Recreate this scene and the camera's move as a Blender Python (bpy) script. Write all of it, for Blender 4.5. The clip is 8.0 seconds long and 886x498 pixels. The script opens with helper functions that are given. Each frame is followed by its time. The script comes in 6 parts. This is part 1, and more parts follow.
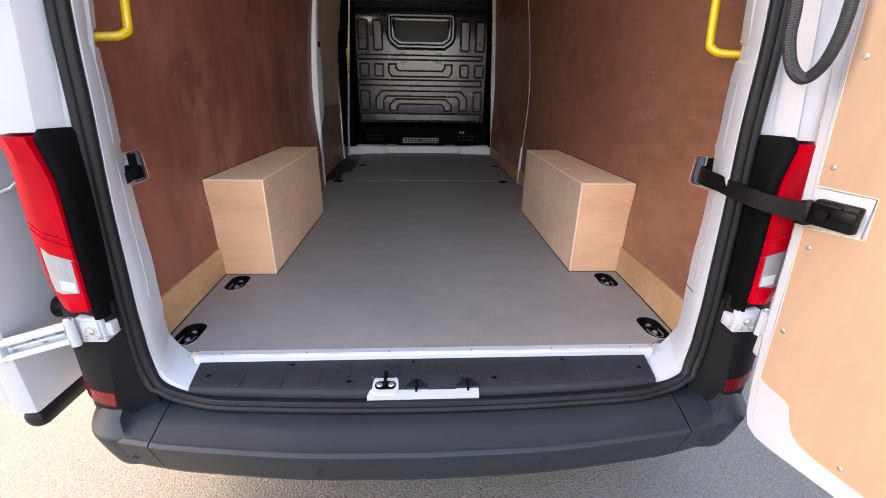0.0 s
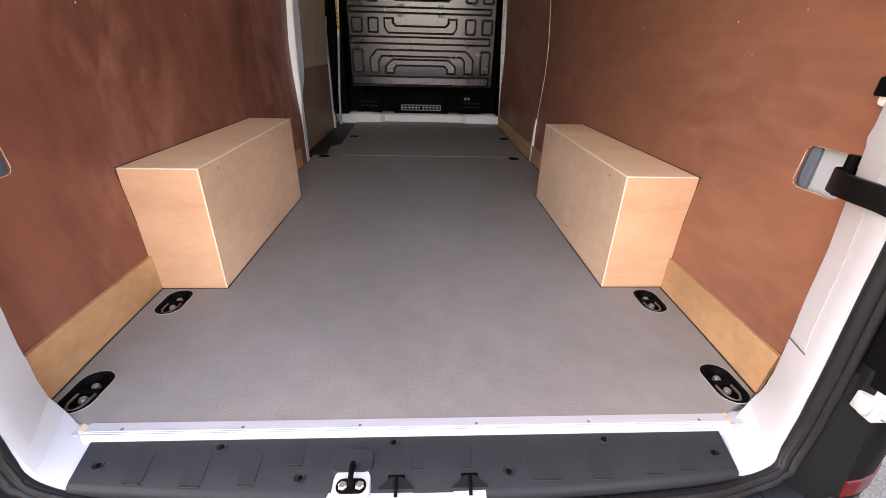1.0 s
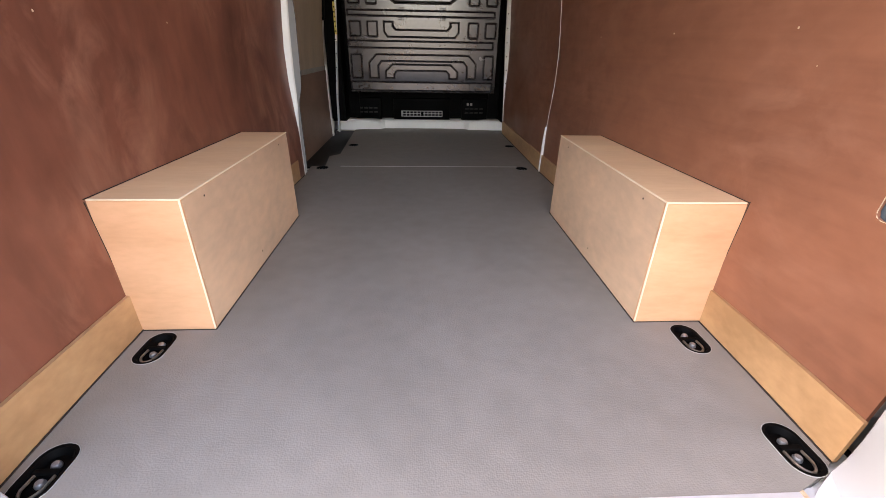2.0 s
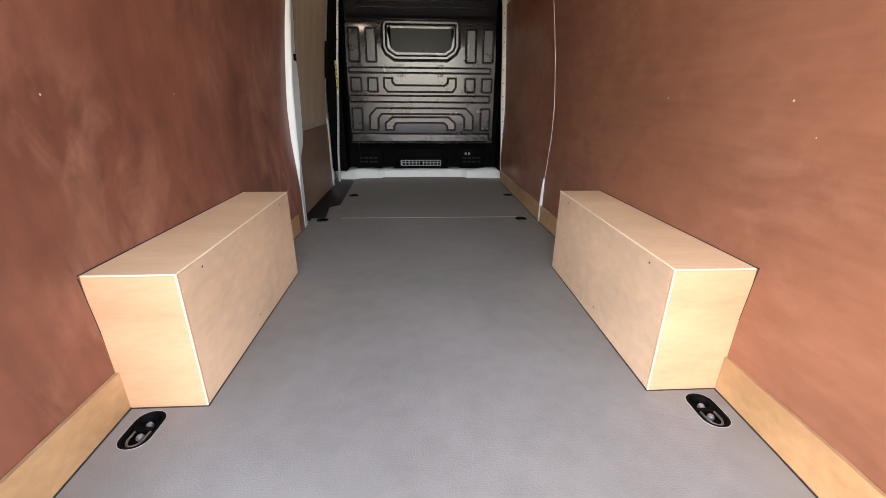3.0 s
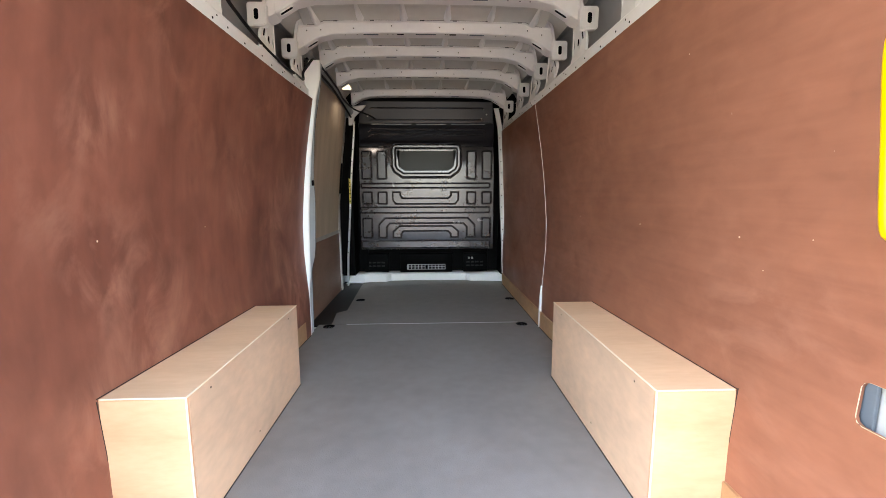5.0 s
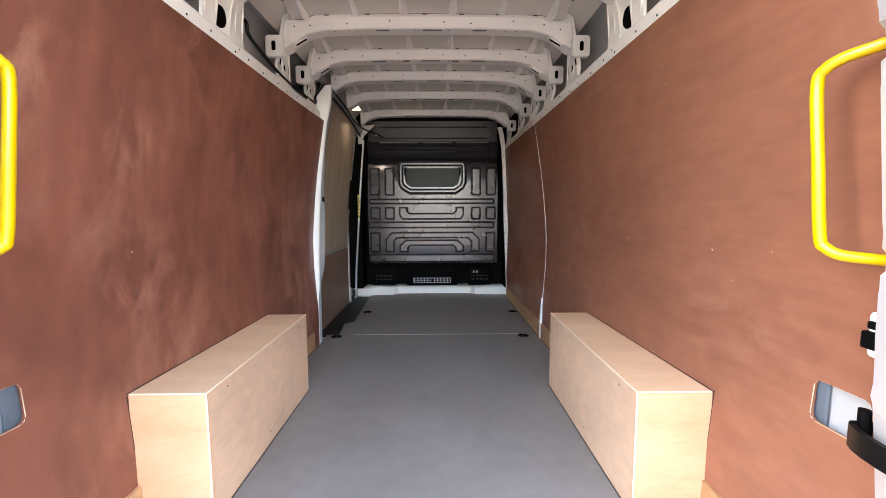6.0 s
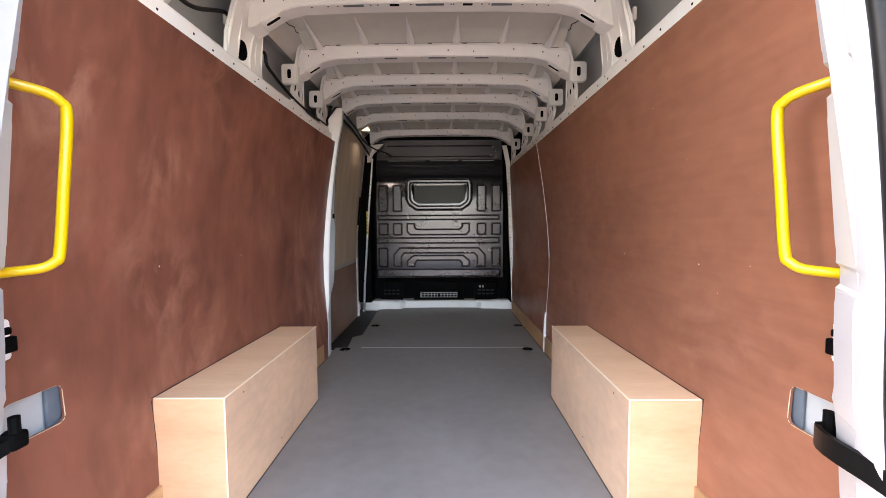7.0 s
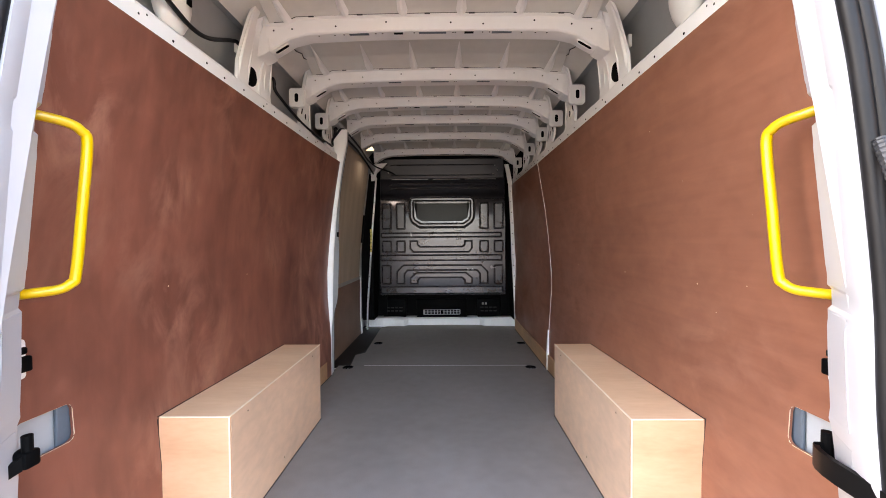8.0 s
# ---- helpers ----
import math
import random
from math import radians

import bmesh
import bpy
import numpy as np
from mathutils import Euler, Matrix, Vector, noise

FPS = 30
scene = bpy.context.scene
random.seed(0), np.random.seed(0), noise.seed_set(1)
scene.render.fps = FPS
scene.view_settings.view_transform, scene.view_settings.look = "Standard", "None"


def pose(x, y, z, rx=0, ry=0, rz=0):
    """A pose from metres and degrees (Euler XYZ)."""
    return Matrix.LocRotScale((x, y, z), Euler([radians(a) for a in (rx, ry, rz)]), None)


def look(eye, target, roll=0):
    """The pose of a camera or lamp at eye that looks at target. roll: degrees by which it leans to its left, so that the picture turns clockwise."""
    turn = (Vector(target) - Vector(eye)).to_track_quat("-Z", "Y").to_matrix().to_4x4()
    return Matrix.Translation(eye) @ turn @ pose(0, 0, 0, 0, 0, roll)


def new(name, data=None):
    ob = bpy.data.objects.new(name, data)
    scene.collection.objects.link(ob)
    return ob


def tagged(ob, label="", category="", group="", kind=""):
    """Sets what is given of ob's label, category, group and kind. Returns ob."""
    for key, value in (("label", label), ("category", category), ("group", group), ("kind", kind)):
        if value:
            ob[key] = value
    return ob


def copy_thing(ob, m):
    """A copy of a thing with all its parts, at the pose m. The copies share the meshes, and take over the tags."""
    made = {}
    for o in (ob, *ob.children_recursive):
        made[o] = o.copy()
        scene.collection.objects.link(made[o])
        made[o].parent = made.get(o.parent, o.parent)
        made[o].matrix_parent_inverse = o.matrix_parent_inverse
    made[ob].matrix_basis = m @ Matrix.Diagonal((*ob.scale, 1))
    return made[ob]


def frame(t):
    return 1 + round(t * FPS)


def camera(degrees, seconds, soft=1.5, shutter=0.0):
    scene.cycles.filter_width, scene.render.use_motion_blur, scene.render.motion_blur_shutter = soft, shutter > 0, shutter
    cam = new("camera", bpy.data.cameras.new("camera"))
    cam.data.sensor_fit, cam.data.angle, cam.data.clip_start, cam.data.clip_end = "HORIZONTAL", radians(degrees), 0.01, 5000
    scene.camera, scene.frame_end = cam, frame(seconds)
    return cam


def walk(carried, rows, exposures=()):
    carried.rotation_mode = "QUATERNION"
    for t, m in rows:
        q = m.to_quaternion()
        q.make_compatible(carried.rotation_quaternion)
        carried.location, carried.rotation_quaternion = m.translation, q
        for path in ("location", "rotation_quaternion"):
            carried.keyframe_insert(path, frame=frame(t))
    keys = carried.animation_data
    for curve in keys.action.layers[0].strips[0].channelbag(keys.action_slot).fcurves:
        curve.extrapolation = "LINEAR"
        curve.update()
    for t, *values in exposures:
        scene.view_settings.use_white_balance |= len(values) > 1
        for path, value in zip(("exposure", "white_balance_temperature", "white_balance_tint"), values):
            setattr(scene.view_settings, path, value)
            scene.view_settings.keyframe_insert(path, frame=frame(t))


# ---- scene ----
cam = camera(95.4, 8.0, soft=0.9)
PATH = [
    (0, (-0.018, -1.041, 0.762), (0.087, 0.808, 0.009), 1.0),
    (0.5, (0.016, -0.799, 0.738), (0.109, 1.015, -0.1), 1.3),
    (1, (0.02, -0.621, 0.743), (0.111, 1.163, -0.158), 1.5),
    (1.2, (0.01, -0.573, 0.741), (0.102, 1.205, -0.17), 1.5),
    (2.5, (-0.03, -0.403, 0.793), (0.075, 1.409, -0.047), 0.8),
    (3, (-0.034, -0.386, 0.829), (0.074, 1.477, 0.11), 0.5),
    (3.5, (-0.029, -0.389, 0.871), (0.075, 1.524, 0.298), 0.1),
    (4, (-0.014, -0.402, 0.911), (0.081, 1.547, 0.472), -0.1),
    (4.5, (-0.002, -0.433, 0.936), (0.081, 1.537, 0.6), -0.2),
    (6, (0.045, -0.595, 0.944), (0.069, 1.395, 0.749), -0.2),
    (6.5, (0.062, -0.649, 0.947), (0.061, 1.344, 0.786), -0.3),
    (7, (0.065, -0.686, 0.951), (0.048, 1.31, 0.831), -0.3),
    (7.5, (0.063, -0.71, 0.96), (0.038, 1.289, 0.883), -0.3),
    (8, (0.068, -0.714, 0.965), (0.036, 1.285, 0.925), -0.4),
]
walk(cam, [(t, look(eye, target, roll)) for t, eye, target, roll in PATH],
     exposures=[(0, 3.10, 7950, 19), (0.5, 3.43, 8650, 21.5), (1.2, 3.56, 9000, 23), (2.5, 3.92, 8900, 17), (4.5, 4.40, 7700, 9.5), (6, 4.28, 7700, 15), (8, 4.05, 7800, 17)])

# ---- light ----
world = bpy.data.worlds.new("sky_world")
scene.world = world
world.use_nodes = True
wn = world.node_tree.nodes
sky = wn.new("ShaderNodeTexSky")
sky.sky_type = 'NISHITA'
sky.sun_disc = False
sky.air_density, sky.dust_density = 1.0, 3.5
SUN_DIR = Vector((-0.70, 0.42, 0.58)).normalized()
sky.sun_elevation = math.asin(SUN_DIR.z)
sky.sun_rotation = math.atan2(SUN_DIR.x, SUN_DIR.y)
world.node_tree.links.new(sky.outputs[0], wn["Background"].inputs[0])
wn["Background"].inputs[1].default_value = 0.2
sun_data = bpy.data.lights.new("sun", 'SUN')
sun_data.energy, sun_data.angle, sun_data.color = 0.12, radians(2.5), (1.0, 0.95, 0.87)
sun = new("sun", sun_data)
sun.matrix_world = look(SUN_DIR * 20, (0, 0, 0))
lamp_data = bpy.data.lights.new("interior_lamp_light", 'AREA')
lamp_data.energy, lamp_data.size, lamp_data.color = 0.045, 0.09, (1.0, 0.95, 0.9)
lamp_light = new("interior_lamp_light", lamp_data)
lamp_light.matrix_world = look((-0.655, 3.12, 1.79), (0.15, 3.25, 0.3))


# ---- materials ----
def material(name, colour, rough=0.5, metal=0.0, vary=0.0, scale=6.0, stretch=(1, 1, 1), bump=0.0, bump_scale=120.0,
             coat=0.0, spec=0.5, second=None, detail=5.0, rough_vary=0.0):
    """A principled surface whose colour wanders between two tones at two scales, with fine relief."""
    m = bpy.data.materials.new(name)
    m.use_nodes = True
    n, l = m.node_tree.nodes, m.node_tree.links
    p = n["Principled BSDF"]
    p.inputs["Metallic"].default_value = metal
    p.inputs["Coat Weight"].default_value = coat
    p.inputs["Specular IOR Level"].default_value = spec
    tc = n.new("ShaderNodeTexCoord")
    mp = n.new("ShaderNodeMapping")
    mp.inputs["Scale"].default_value = stretch
    l.new(tc.outputs["Object"], mp.inputs[0])
    big = n.new("ShaderNodeTexNoise")
    big.inputs["Scale"].default_value, big.inputs["Detail"].default_value = scale, detail
    l.new(mp.outputs[0], big.inputs["Vector"])
    small = n.new("ShaderNodeTexNoise")
    small.inputs["Scale"].default_value, small.inputs["Detail"].default_value = scale * 9, 4
    l.new(mp.outputs[0], small.inputs["Vector"])
    add = n.new("ShaderNodeMath")
    add.operation = 'MULTIPLY_ADD'
    add.inputs[1].default_value = 0.4
    l.new(small.outputs[0], add.inputs[0])
    l.new(big.outputs[0], add.inputs[2])
    ramp = n.new("ShaderNodeValToRGB")
    dark = second or tuple(c * (1 - vary) for c in colour)
    ramp.color_ramp.elements[0].position, ramp.color_ramp.elements[0].color = 0.5, (*dark, 1)
    ramp.color_ramp.elements[1].position, ramp.color_ramp.elements[1].color = 0.9, (*colour, 1)
    l.new(add.outputs[0], ramp.inputs[0])
    l.new(ramp.outputs[0], p.inputs["Base Color"])
    rr = n.new("ShaderNodeMapRange")
    rr.inputs[1].default_value, rr.inputs[2].default_value = 0.3, 0.7
    rr.inputs[3].default_value, rr.inputs[4].default_value = rough - rough_vary, rough + rough_vary
    l.new(big.outputs[0], rr.inputs[0])
    l.new(rr.outputs[0], p.inputs["Roughness"])
    if bump:
        fine = n.new("ShaderNodeTexNoise")
        fine.inputs["Scale"].default_value, fine.inputs["Detail"].default_value = bump_scale, 3
        l.new(mp.outputs[0], fine.inputs["Vector"])
        b = n.new("ShaderNodeBump")
        b.inputs["Strength"].default_value, b.inputs["Distance"].default_value = bump, 0.002
        l.new(fine.outputs[0], b.inputs["Height"])
        l.new(b.outputs[0], p.inputs["Normal"])
    return m


def film_ply(name, light, dark, rough, seed, stretch, wear, scuffs=()):
    """Resin-filmed plywood: cloudy red-brown film, figured veneer showing through, a few pale nicks."""
    m = bpy.data.materials.new(name)
    m.use_nodes = True
    n, l = m.node_tree.nodes, m.node_tree.links
    p = n["Principled BSDF"]
    p.inputs["Specular IOR Level"].default_value = 0.34
    tc, mp = n.new("ShaderNodeTexCoord"), n.new("ShaderNodeMapping")
    mp.inputs["Location"].default_value = (seed, seed * 1.7, seed * 0.3)
    l.new(tc.outputs["Object"], mp.inputs[0])
    st = n.new("ShaderNodeMapping")
    st.inputs["Scale"].default_value = stretch
    l.new(mp.outputs[0], st.inputs[0])
    cloud = n.new("ShaderNodeTexNoise")
    cloud.inputs["Scale"].default_value, cloud.inputs["Detail"].default_value = 3.2, 6
    cloud.inputs["Distortion"].default_value = 0.45
    l.new(st.outputs[0], cloud.inputs["Vector"])
    grain = n.new("ShaderNodeTexNoise")
    grain.inputs["Scale"].default_value, grain.inputs["Detail"].default_value = 14, 6
    grain.inputs["Distortion"].default_value = 0.5
    l.new(st.outputs[0], grain.inputs["Vector"])
    mix = n.new("ShaderNodeMath")
    mix.operation = 'MULTIPLY_ADD'
    mix.inputs[1].default_value = 0.35
    soft_cloud = n.new("ShaderNodeMapRange")
    soft_cloud.inputs[1].default_value, soft_cloud.inputs[2].default_value = 0.0, 1.0
    soft_cloud.inputs[3].default_value, soft_cloud.inputs[4].default_value = (0.08, 0.92) if stretch[2] < 1.2 else (0.29, 0.71)
    l.new(cloud.outputs[0], soft_cloud.inputs[0])
    l.new(grain.outputs[0], mix.inputs[0])
    l.new(soft_cloud.outputs[0], mix.inputs[2])
    brushed = n.new("ShaderNodeMapping")
    brushed.inputs["Scale"].default_value = (1.0, 13.0, 0.7) if stretch[2] < 1.2 else (1.0, 0.8, 22.0)
    l.new(mp.outputs[0], brushed.inputs[0])
    streak = n.new("ShaderNodeTexNoise")
    streak.inputs["Scale"].default_value, streak.inputs["Detail"].default_value = 2.2, 5
    l.new(brushed.outputs[0], streak.inputs["Vector"])
    mix2 = n.new("ShaderNodeMath")
    mix2.operation = 'MULTIPLY_ADD'
    mix2.inputs[1].default_value = 0.2 if stretch[2] < 1.2 else 0.24
    l.new(streak.outputs[0], mix2.inputs[0])
    l.new(mix.outputs[0], mix2.inputs[2])
    # figure of the veneer: long wavering bands that follow the grain
    figure = n.new("ShaderNodeTexWave")
    figure.bands_direction = 'Y' if stretch[2] < 1.2 else 'Z'
    figure.inputs["Scale"].default_value, figure.inputs["Distortion"].default_value = 2.6, 22
    figure.inputs["Detail"].default_value, figure.inputs["Detail Scale"].default_value = 3, 0.7
    l.new(st.outputs[0], figure.inputs["Vector"])
    mix3 = n.new("ShaderNodeMath")
    mix3.operation = 'MULTIPLY_ADD'
    mix3.inputs[1].default_value = 0.035
    l.new(figure.outputs["Fac"], mix3.inputs[0])
    l.new(mix2.outputs[0], mix3.inputs[2])
    ramp = n.new("ShaderNodeValToRGB")
    ramp.color_ramp.elements[0].position, ramp.color_ramp.elements[0].color = 0.47, (*dark, 1)
    ramp.color_ramp.elements[1].position, ramp.color_ramp.elements[1].color = 1.06, (*light, 1)
    l.new(mix3.outputs[0], ramp.inputs[0])
    # pale wispy wear: thin curls of rubbed film where the sheet has been touched
    wisp = n.new("ShaderNodeTexNoise")
    wisp.inputs["Scale"].default_value, wisp.inputs["Detail"].default_value = 5.0, 9
    wisp.inputs["Roughness"].default_value, wisp.inputs["Distortion"].default_value = 0.62, 1.1
    l.new(st.outputs[0], wisp.inputs["Vector"])
    curl = n.new("ShaderNodeMapRange")
    curl.inputs[1].default_value, curl.inputs[2].default_value = 0.45, 0.75
    l.new(wisp.outputs[0], curl.inputs[0])
    worn = n.new("ShaderNodeTexNoise")
    worn.inputs["Scale"].default_value, worn.inputs["Detail"].default_value = 2.1, 3
    l.new(mp.outputs[0], worn.inputs["Vector"])
    gate = n.new("ShaderNodeMapRange")
    gate.inputs[1].default_value, gate.inputs[2].default_value = 0.42, 0.66
    gate.inputs[3].default_value, gate.inputs[4].default_value = 0.0, wear
    l.new(worn.outputs[0], gate.inputs[0])
    rub = n.new("ShaderNodeMath")
    rub.operation = 'MULTIPLY'
    l.new(curl.outputs[0], rub.inputs[0])
    l.new(gate.outputs[0], rub.inputs[1])
    worn_sum = rub
    for spot, radius, much in scuffs:
        far = n.new("ShaderNodeVectorMath")
        far.operation = 'DISTANCE'
        far.inputs[1].default_value = spot
        l.new(tc.outputs["Object"], far.inputs[0])
        near = n.new("ShaderNodeMapRange")
        near.interpolation_type = 'SMOOTHSTEP'
        near.inputs[1].default_value, near.inputs[2].default_value = radius, radius * 0.15
        near.inputs[3].default_value, near.inputs[4].default_value = 0.0, much
        l.new(far.outputs["Value"], near.inputs[0])
        patch = n.new("ShaderNodeMath")
        patch.operation = 'MULTIPLY_ADD'
        l.new(curl.outputs[0], patch.inputs[0])
        l.new(near.outputs[0], patch.inputs[1])
        l.new(worn_sum.outputs[0], patch.inputs[2])
        worn_sum = patch
    rubbed = n.new("ShaderNodeMixRGB")
    rubbed.inputs[2].default_value = (0.50, 0.235, 0.155, 1)
    l.new(worn_sum.outputs[0], rubbed.inputs[0])
    l.new(ramp.outputs[0], rubbed.inputs[1])
    nick = n.new("ShaderNodeTexVoronoi")
    tall = n.new("ShaderNodeMapping")
    tall.inputs["Scale"].default_value = (1.0, 1.0, 0.38)
    l.new(mp.outputs[0], tall.inputs[0])
    nick.inputs["Scale"].default_value = 7
    l.new(tall.outputs[0], nick.inputs["Vector"])
    cut = n.new("ShaderNodeMath")
    cut.operation = 'LESS_THAN'
    cut.inputs[1].default_value = 0.013 if stretch[2] < 1.2 else 0.015
    l.new(nick.outputs["Distance"], cut.inputs[0])
    pale = n.new("ShaderNodeMixRGB")
    pale.inputs[2].default_value = (0.5, 0.36, 0.27, 1)
    chip = n.new("ShaderNodeMath")
    chip.operation = 'MULTIPLY'
    chip.inputs[1].default_value = 0.45
    l.new(cut.outputs[0], chip.inputs[0])
    l.new(chip.outputs[0], pale.inputs[0])
    l.new(rubbed.outputs[0], pale.inputs[1])
    l.new(pale.outputs[0], p.inputs["Base Color"])
    rr = n.new("ShaderNodeMapRange")
    rr.inputs[1].default_value, rr.inputs[2].default_value = 0.3, 0.7
    rr.inputs[3].default_value, rr.inputs[4].default_value = rough + 0.1, rough - 0.08
    l.new(cloud.outputs[0], rr.inputs[0])
    l.new(rr.outputs[0], p.inputs["Roughness"])
    b = n.new("ShaderNodeBump")
    b.inputs["Strength"].default_value, b.inputs["Distance"].default_value = 0.18, 0.002
    l.new(grain.outputs[0], b.inputs["Height"])
    l.new(b.outputs[0], p.inputs["Normal"])
    return m


def mesh_film(name):
    """Anti-slip floor film: grey-brown with a fine woven relief and faint smears."""
    m = material(name, (0.276, 0.247, 0.222), rough=0.46, second=(0.212, 0.189, 0.168), scale=1.6, rough_vary=0.07, spec=0.16)
    n, l = m.node_tree.nodes, m.node_tree.links
    p = n["Principled BSDF"]
    tc = n.new("ShaderNodeTexCoord")
    v = n.new("ShaderNodeTexVoronoi")
    v.inputs["Scale"].default_value, v.inputs["Randomness"].default_value = 230, 0.7
    l.new(tc.outputs["Object"], v.inputs["Vector"])
    b = n.new("ShaderNodeBump")
    b.inputs["Strength"].default_value, b.inputs["Distance"].default_value = 0.32, 0.0015
    l.new(v.outputs["Distance"], b.inputs["Height"])
    l.new(b.outputs[0], p.inputs["Normal"])
    return m


def tarmac(name):
    """Worn pale tarmac with loose chippings."""
    m = material(name, (0.17, 0.157, 0.138), rough=0.9, second=(0.075, 0.069, 0.061), scale=140, detail=6)
    n, l = m.node_tree.nodes, m.node_tree.links
    p = n["Principled BSDF"]
    tc = n.new("ShaderNodeTexCoord")
    v = n.new("ShaderNodeTexVoronoi")
    v.inputs["Scale"].default_value = 150
    l.new(tc.outputs["Object"], v.inputs["Vector"])
    b = n.new("ShaderNodeBump")
    b.inputs["Strength"].default_value, b.inputs["Distance"].default_value = 1.0, 0.005
    l.new(v.outputs["Distance"], b.inputs["Height"])
    l.new(b.outputs[0], p.inputs["Normal"])
    return m


# same ply both sides; the left's weaker light is put into a darker colour
M_PLY_L = film_ply("brown_film_ply_left_dim", (0.254, 0.089, 0.0565), (0.098, 0.0325, 0.0208), 0.42, 1.3, (1.0, 1.1, 0.6), 0.7,
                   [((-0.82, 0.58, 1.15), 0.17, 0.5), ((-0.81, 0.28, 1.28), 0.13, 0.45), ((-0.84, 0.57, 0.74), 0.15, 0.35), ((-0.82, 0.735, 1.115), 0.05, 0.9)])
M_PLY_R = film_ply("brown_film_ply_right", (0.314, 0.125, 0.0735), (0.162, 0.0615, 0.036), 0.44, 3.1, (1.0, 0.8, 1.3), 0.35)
M_PLY_DOOR = material("door_hardboard", (0.58, 0.455, 0.335), rough=0.6, second=(0.46, 0.355, 0.255), scale=3, stretch=(1, 3.0, 0.5), rough_vary=0.05)
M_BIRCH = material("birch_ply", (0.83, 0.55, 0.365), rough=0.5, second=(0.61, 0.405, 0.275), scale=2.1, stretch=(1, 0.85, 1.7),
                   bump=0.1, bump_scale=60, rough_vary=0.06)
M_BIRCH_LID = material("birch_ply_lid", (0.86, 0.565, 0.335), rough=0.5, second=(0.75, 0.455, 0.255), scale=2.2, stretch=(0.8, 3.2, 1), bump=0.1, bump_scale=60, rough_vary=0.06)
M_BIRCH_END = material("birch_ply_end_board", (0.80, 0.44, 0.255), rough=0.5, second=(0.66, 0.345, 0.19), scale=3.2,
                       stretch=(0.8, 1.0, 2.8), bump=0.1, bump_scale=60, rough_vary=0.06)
M_DOOR_PLY = material("door_birch_ply", (0.43, 0.265, 0.168), rough=0.5, second=(0.35, 0.21, 0.13), scale=2.6, stretch=(1, 1.6, 0.45), bump=0.08, bump_scale=60, rough_vary=0.06)
M_SKIRT = material("skirting_ply", (0.56, 0.33, 0.168), rough=0.5, second=(0.375, 0.205, 0.10), scale=5.0, stretch=(1, 0.6, 1.1), bump=0.1, bump_scale=60, rough_vary=0.06)
M_EDGE = material("ply_edge", (0.84, 0.67, 0.49), rough=0.7, second=(0.5, 0.33, 0.2), scale=30)
M_RUBBED = material("rubbed_ply_edge", (0.90, 0.73, 0.54), rough=0.6, second=(0.83, 0.65, 0.46), scale=5)
# near-black for painted contact shadows, and for label print and pin heads
M_SHADE_MARKS = material("shade_lines_and_marks", (0.03, 0.02, 0.015), rough=0.9)
M_FLOOR = mesh_film("floor_film")
# white paint coloured mid grey to offset the strong light outside
M_WHITE = material("white_paint_toned_down", (0.44, 0.44, 0.455), rough=0.3, second=(0.425, 0.425, 0.44), scale=1.5, detail=2.0, coat=0.1, rough_vary=0.02)
M_PRIMER = material("white_primer", (0.89, 0.88, 0.855), rough=0.4, second=(0.83, 0.82, 0.795), scale=2.5, rough_vary=0.06)
# roof skin coloured darker than the bows, adding to its shade between them
M_SKIN = material("shaded_roof_skin", (0.68, 0.665, 0.62), rough=0.5, second=(0.60, 0.585, 0.545), scale=2.5, rough_vary=0.06)
M_STEEL_IN = material("inner_steel_paint", (0.46, 0.48, 0.49), rough=0.4, second=(0.4, 0.42, 0.43), scale=2)
M_PLASTIC = material("black_plastic", (0.0195, 0.0205, 0.0225), rough=0.5, second=(0.0142, 0.015, 0.0165), scale=3, spec=0.23, bump=0.25, bump_scale=700, rough_vary=0.06)
M_BUMPER = material("bumper_plastic", (0.0170, 0.0215, 0.0250), rough=0.48, second=(0.0135, 0.017, 0.020), scale=3, spec=0.31, bump=0.25, bump_scale=700, rough_vary=0.06)
M_RUBBER = material("black_rubber", (0.010, 0.010, 0.011), rough=0.45, second=(0.0065, 0.0065, 0.007), scale=8, spec=0.24)
M_HOSE = material("grey_black_hose", (0.035, 0.036, 0.038), rough=0.45, second=(0.026, 0.027, 0.028), scale=8, spec=0.4)
M_UPRIGHT = material("black_grained_plastic", (0.0065, 0.0069, 0.0076), rough=0.55, second=(0.0046, 0.0049, 0.0054), scale=6, spec=0.12, bump=0.2, bump_scale=700)
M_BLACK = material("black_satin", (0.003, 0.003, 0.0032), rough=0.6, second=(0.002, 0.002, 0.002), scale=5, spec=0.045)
M_SATIN = material("black_satin_steel", (0.0045, 0.0043, 0.0043), rough=0.42, second=(0.003, 0.003, 0.003), scale=12, spec=0.18, rough_vary=0.08)
M_BULK = material("bulkhead_black", (0.040, 0.0385, 0.0425), rough=0.24, second=(0.031, 0.030, 0.0335), scale=4, spec=0.95, rough_vary=0.04)
M_BULK.node_tree.nodes["Principled BSDF"].inputs["Specular Tint"].default_value = (0.97, 0.93, 1.0, 1)
M_BULK.node_tree.nodes["Principled BSDF"].inputs["Coat Weight"].default_value = 0.5
M_BULK.node_tree.nodes["Principled BSDF"].inputs["Coat Roughness"].default_value = 0.16
M_BULK_TOP = material("bulkhead_dull_black", (0.0135, 0.0128, 0.0165), rough=0.33, second=(0.0095, 0.009, 0.012), scale=4, spec=0.5)
M_SLATE = material("slate_inner_steel", (0.13, 0.16, 0.19), rough=0.5, second=(0.10, 0.125, 0.15), scale=5)
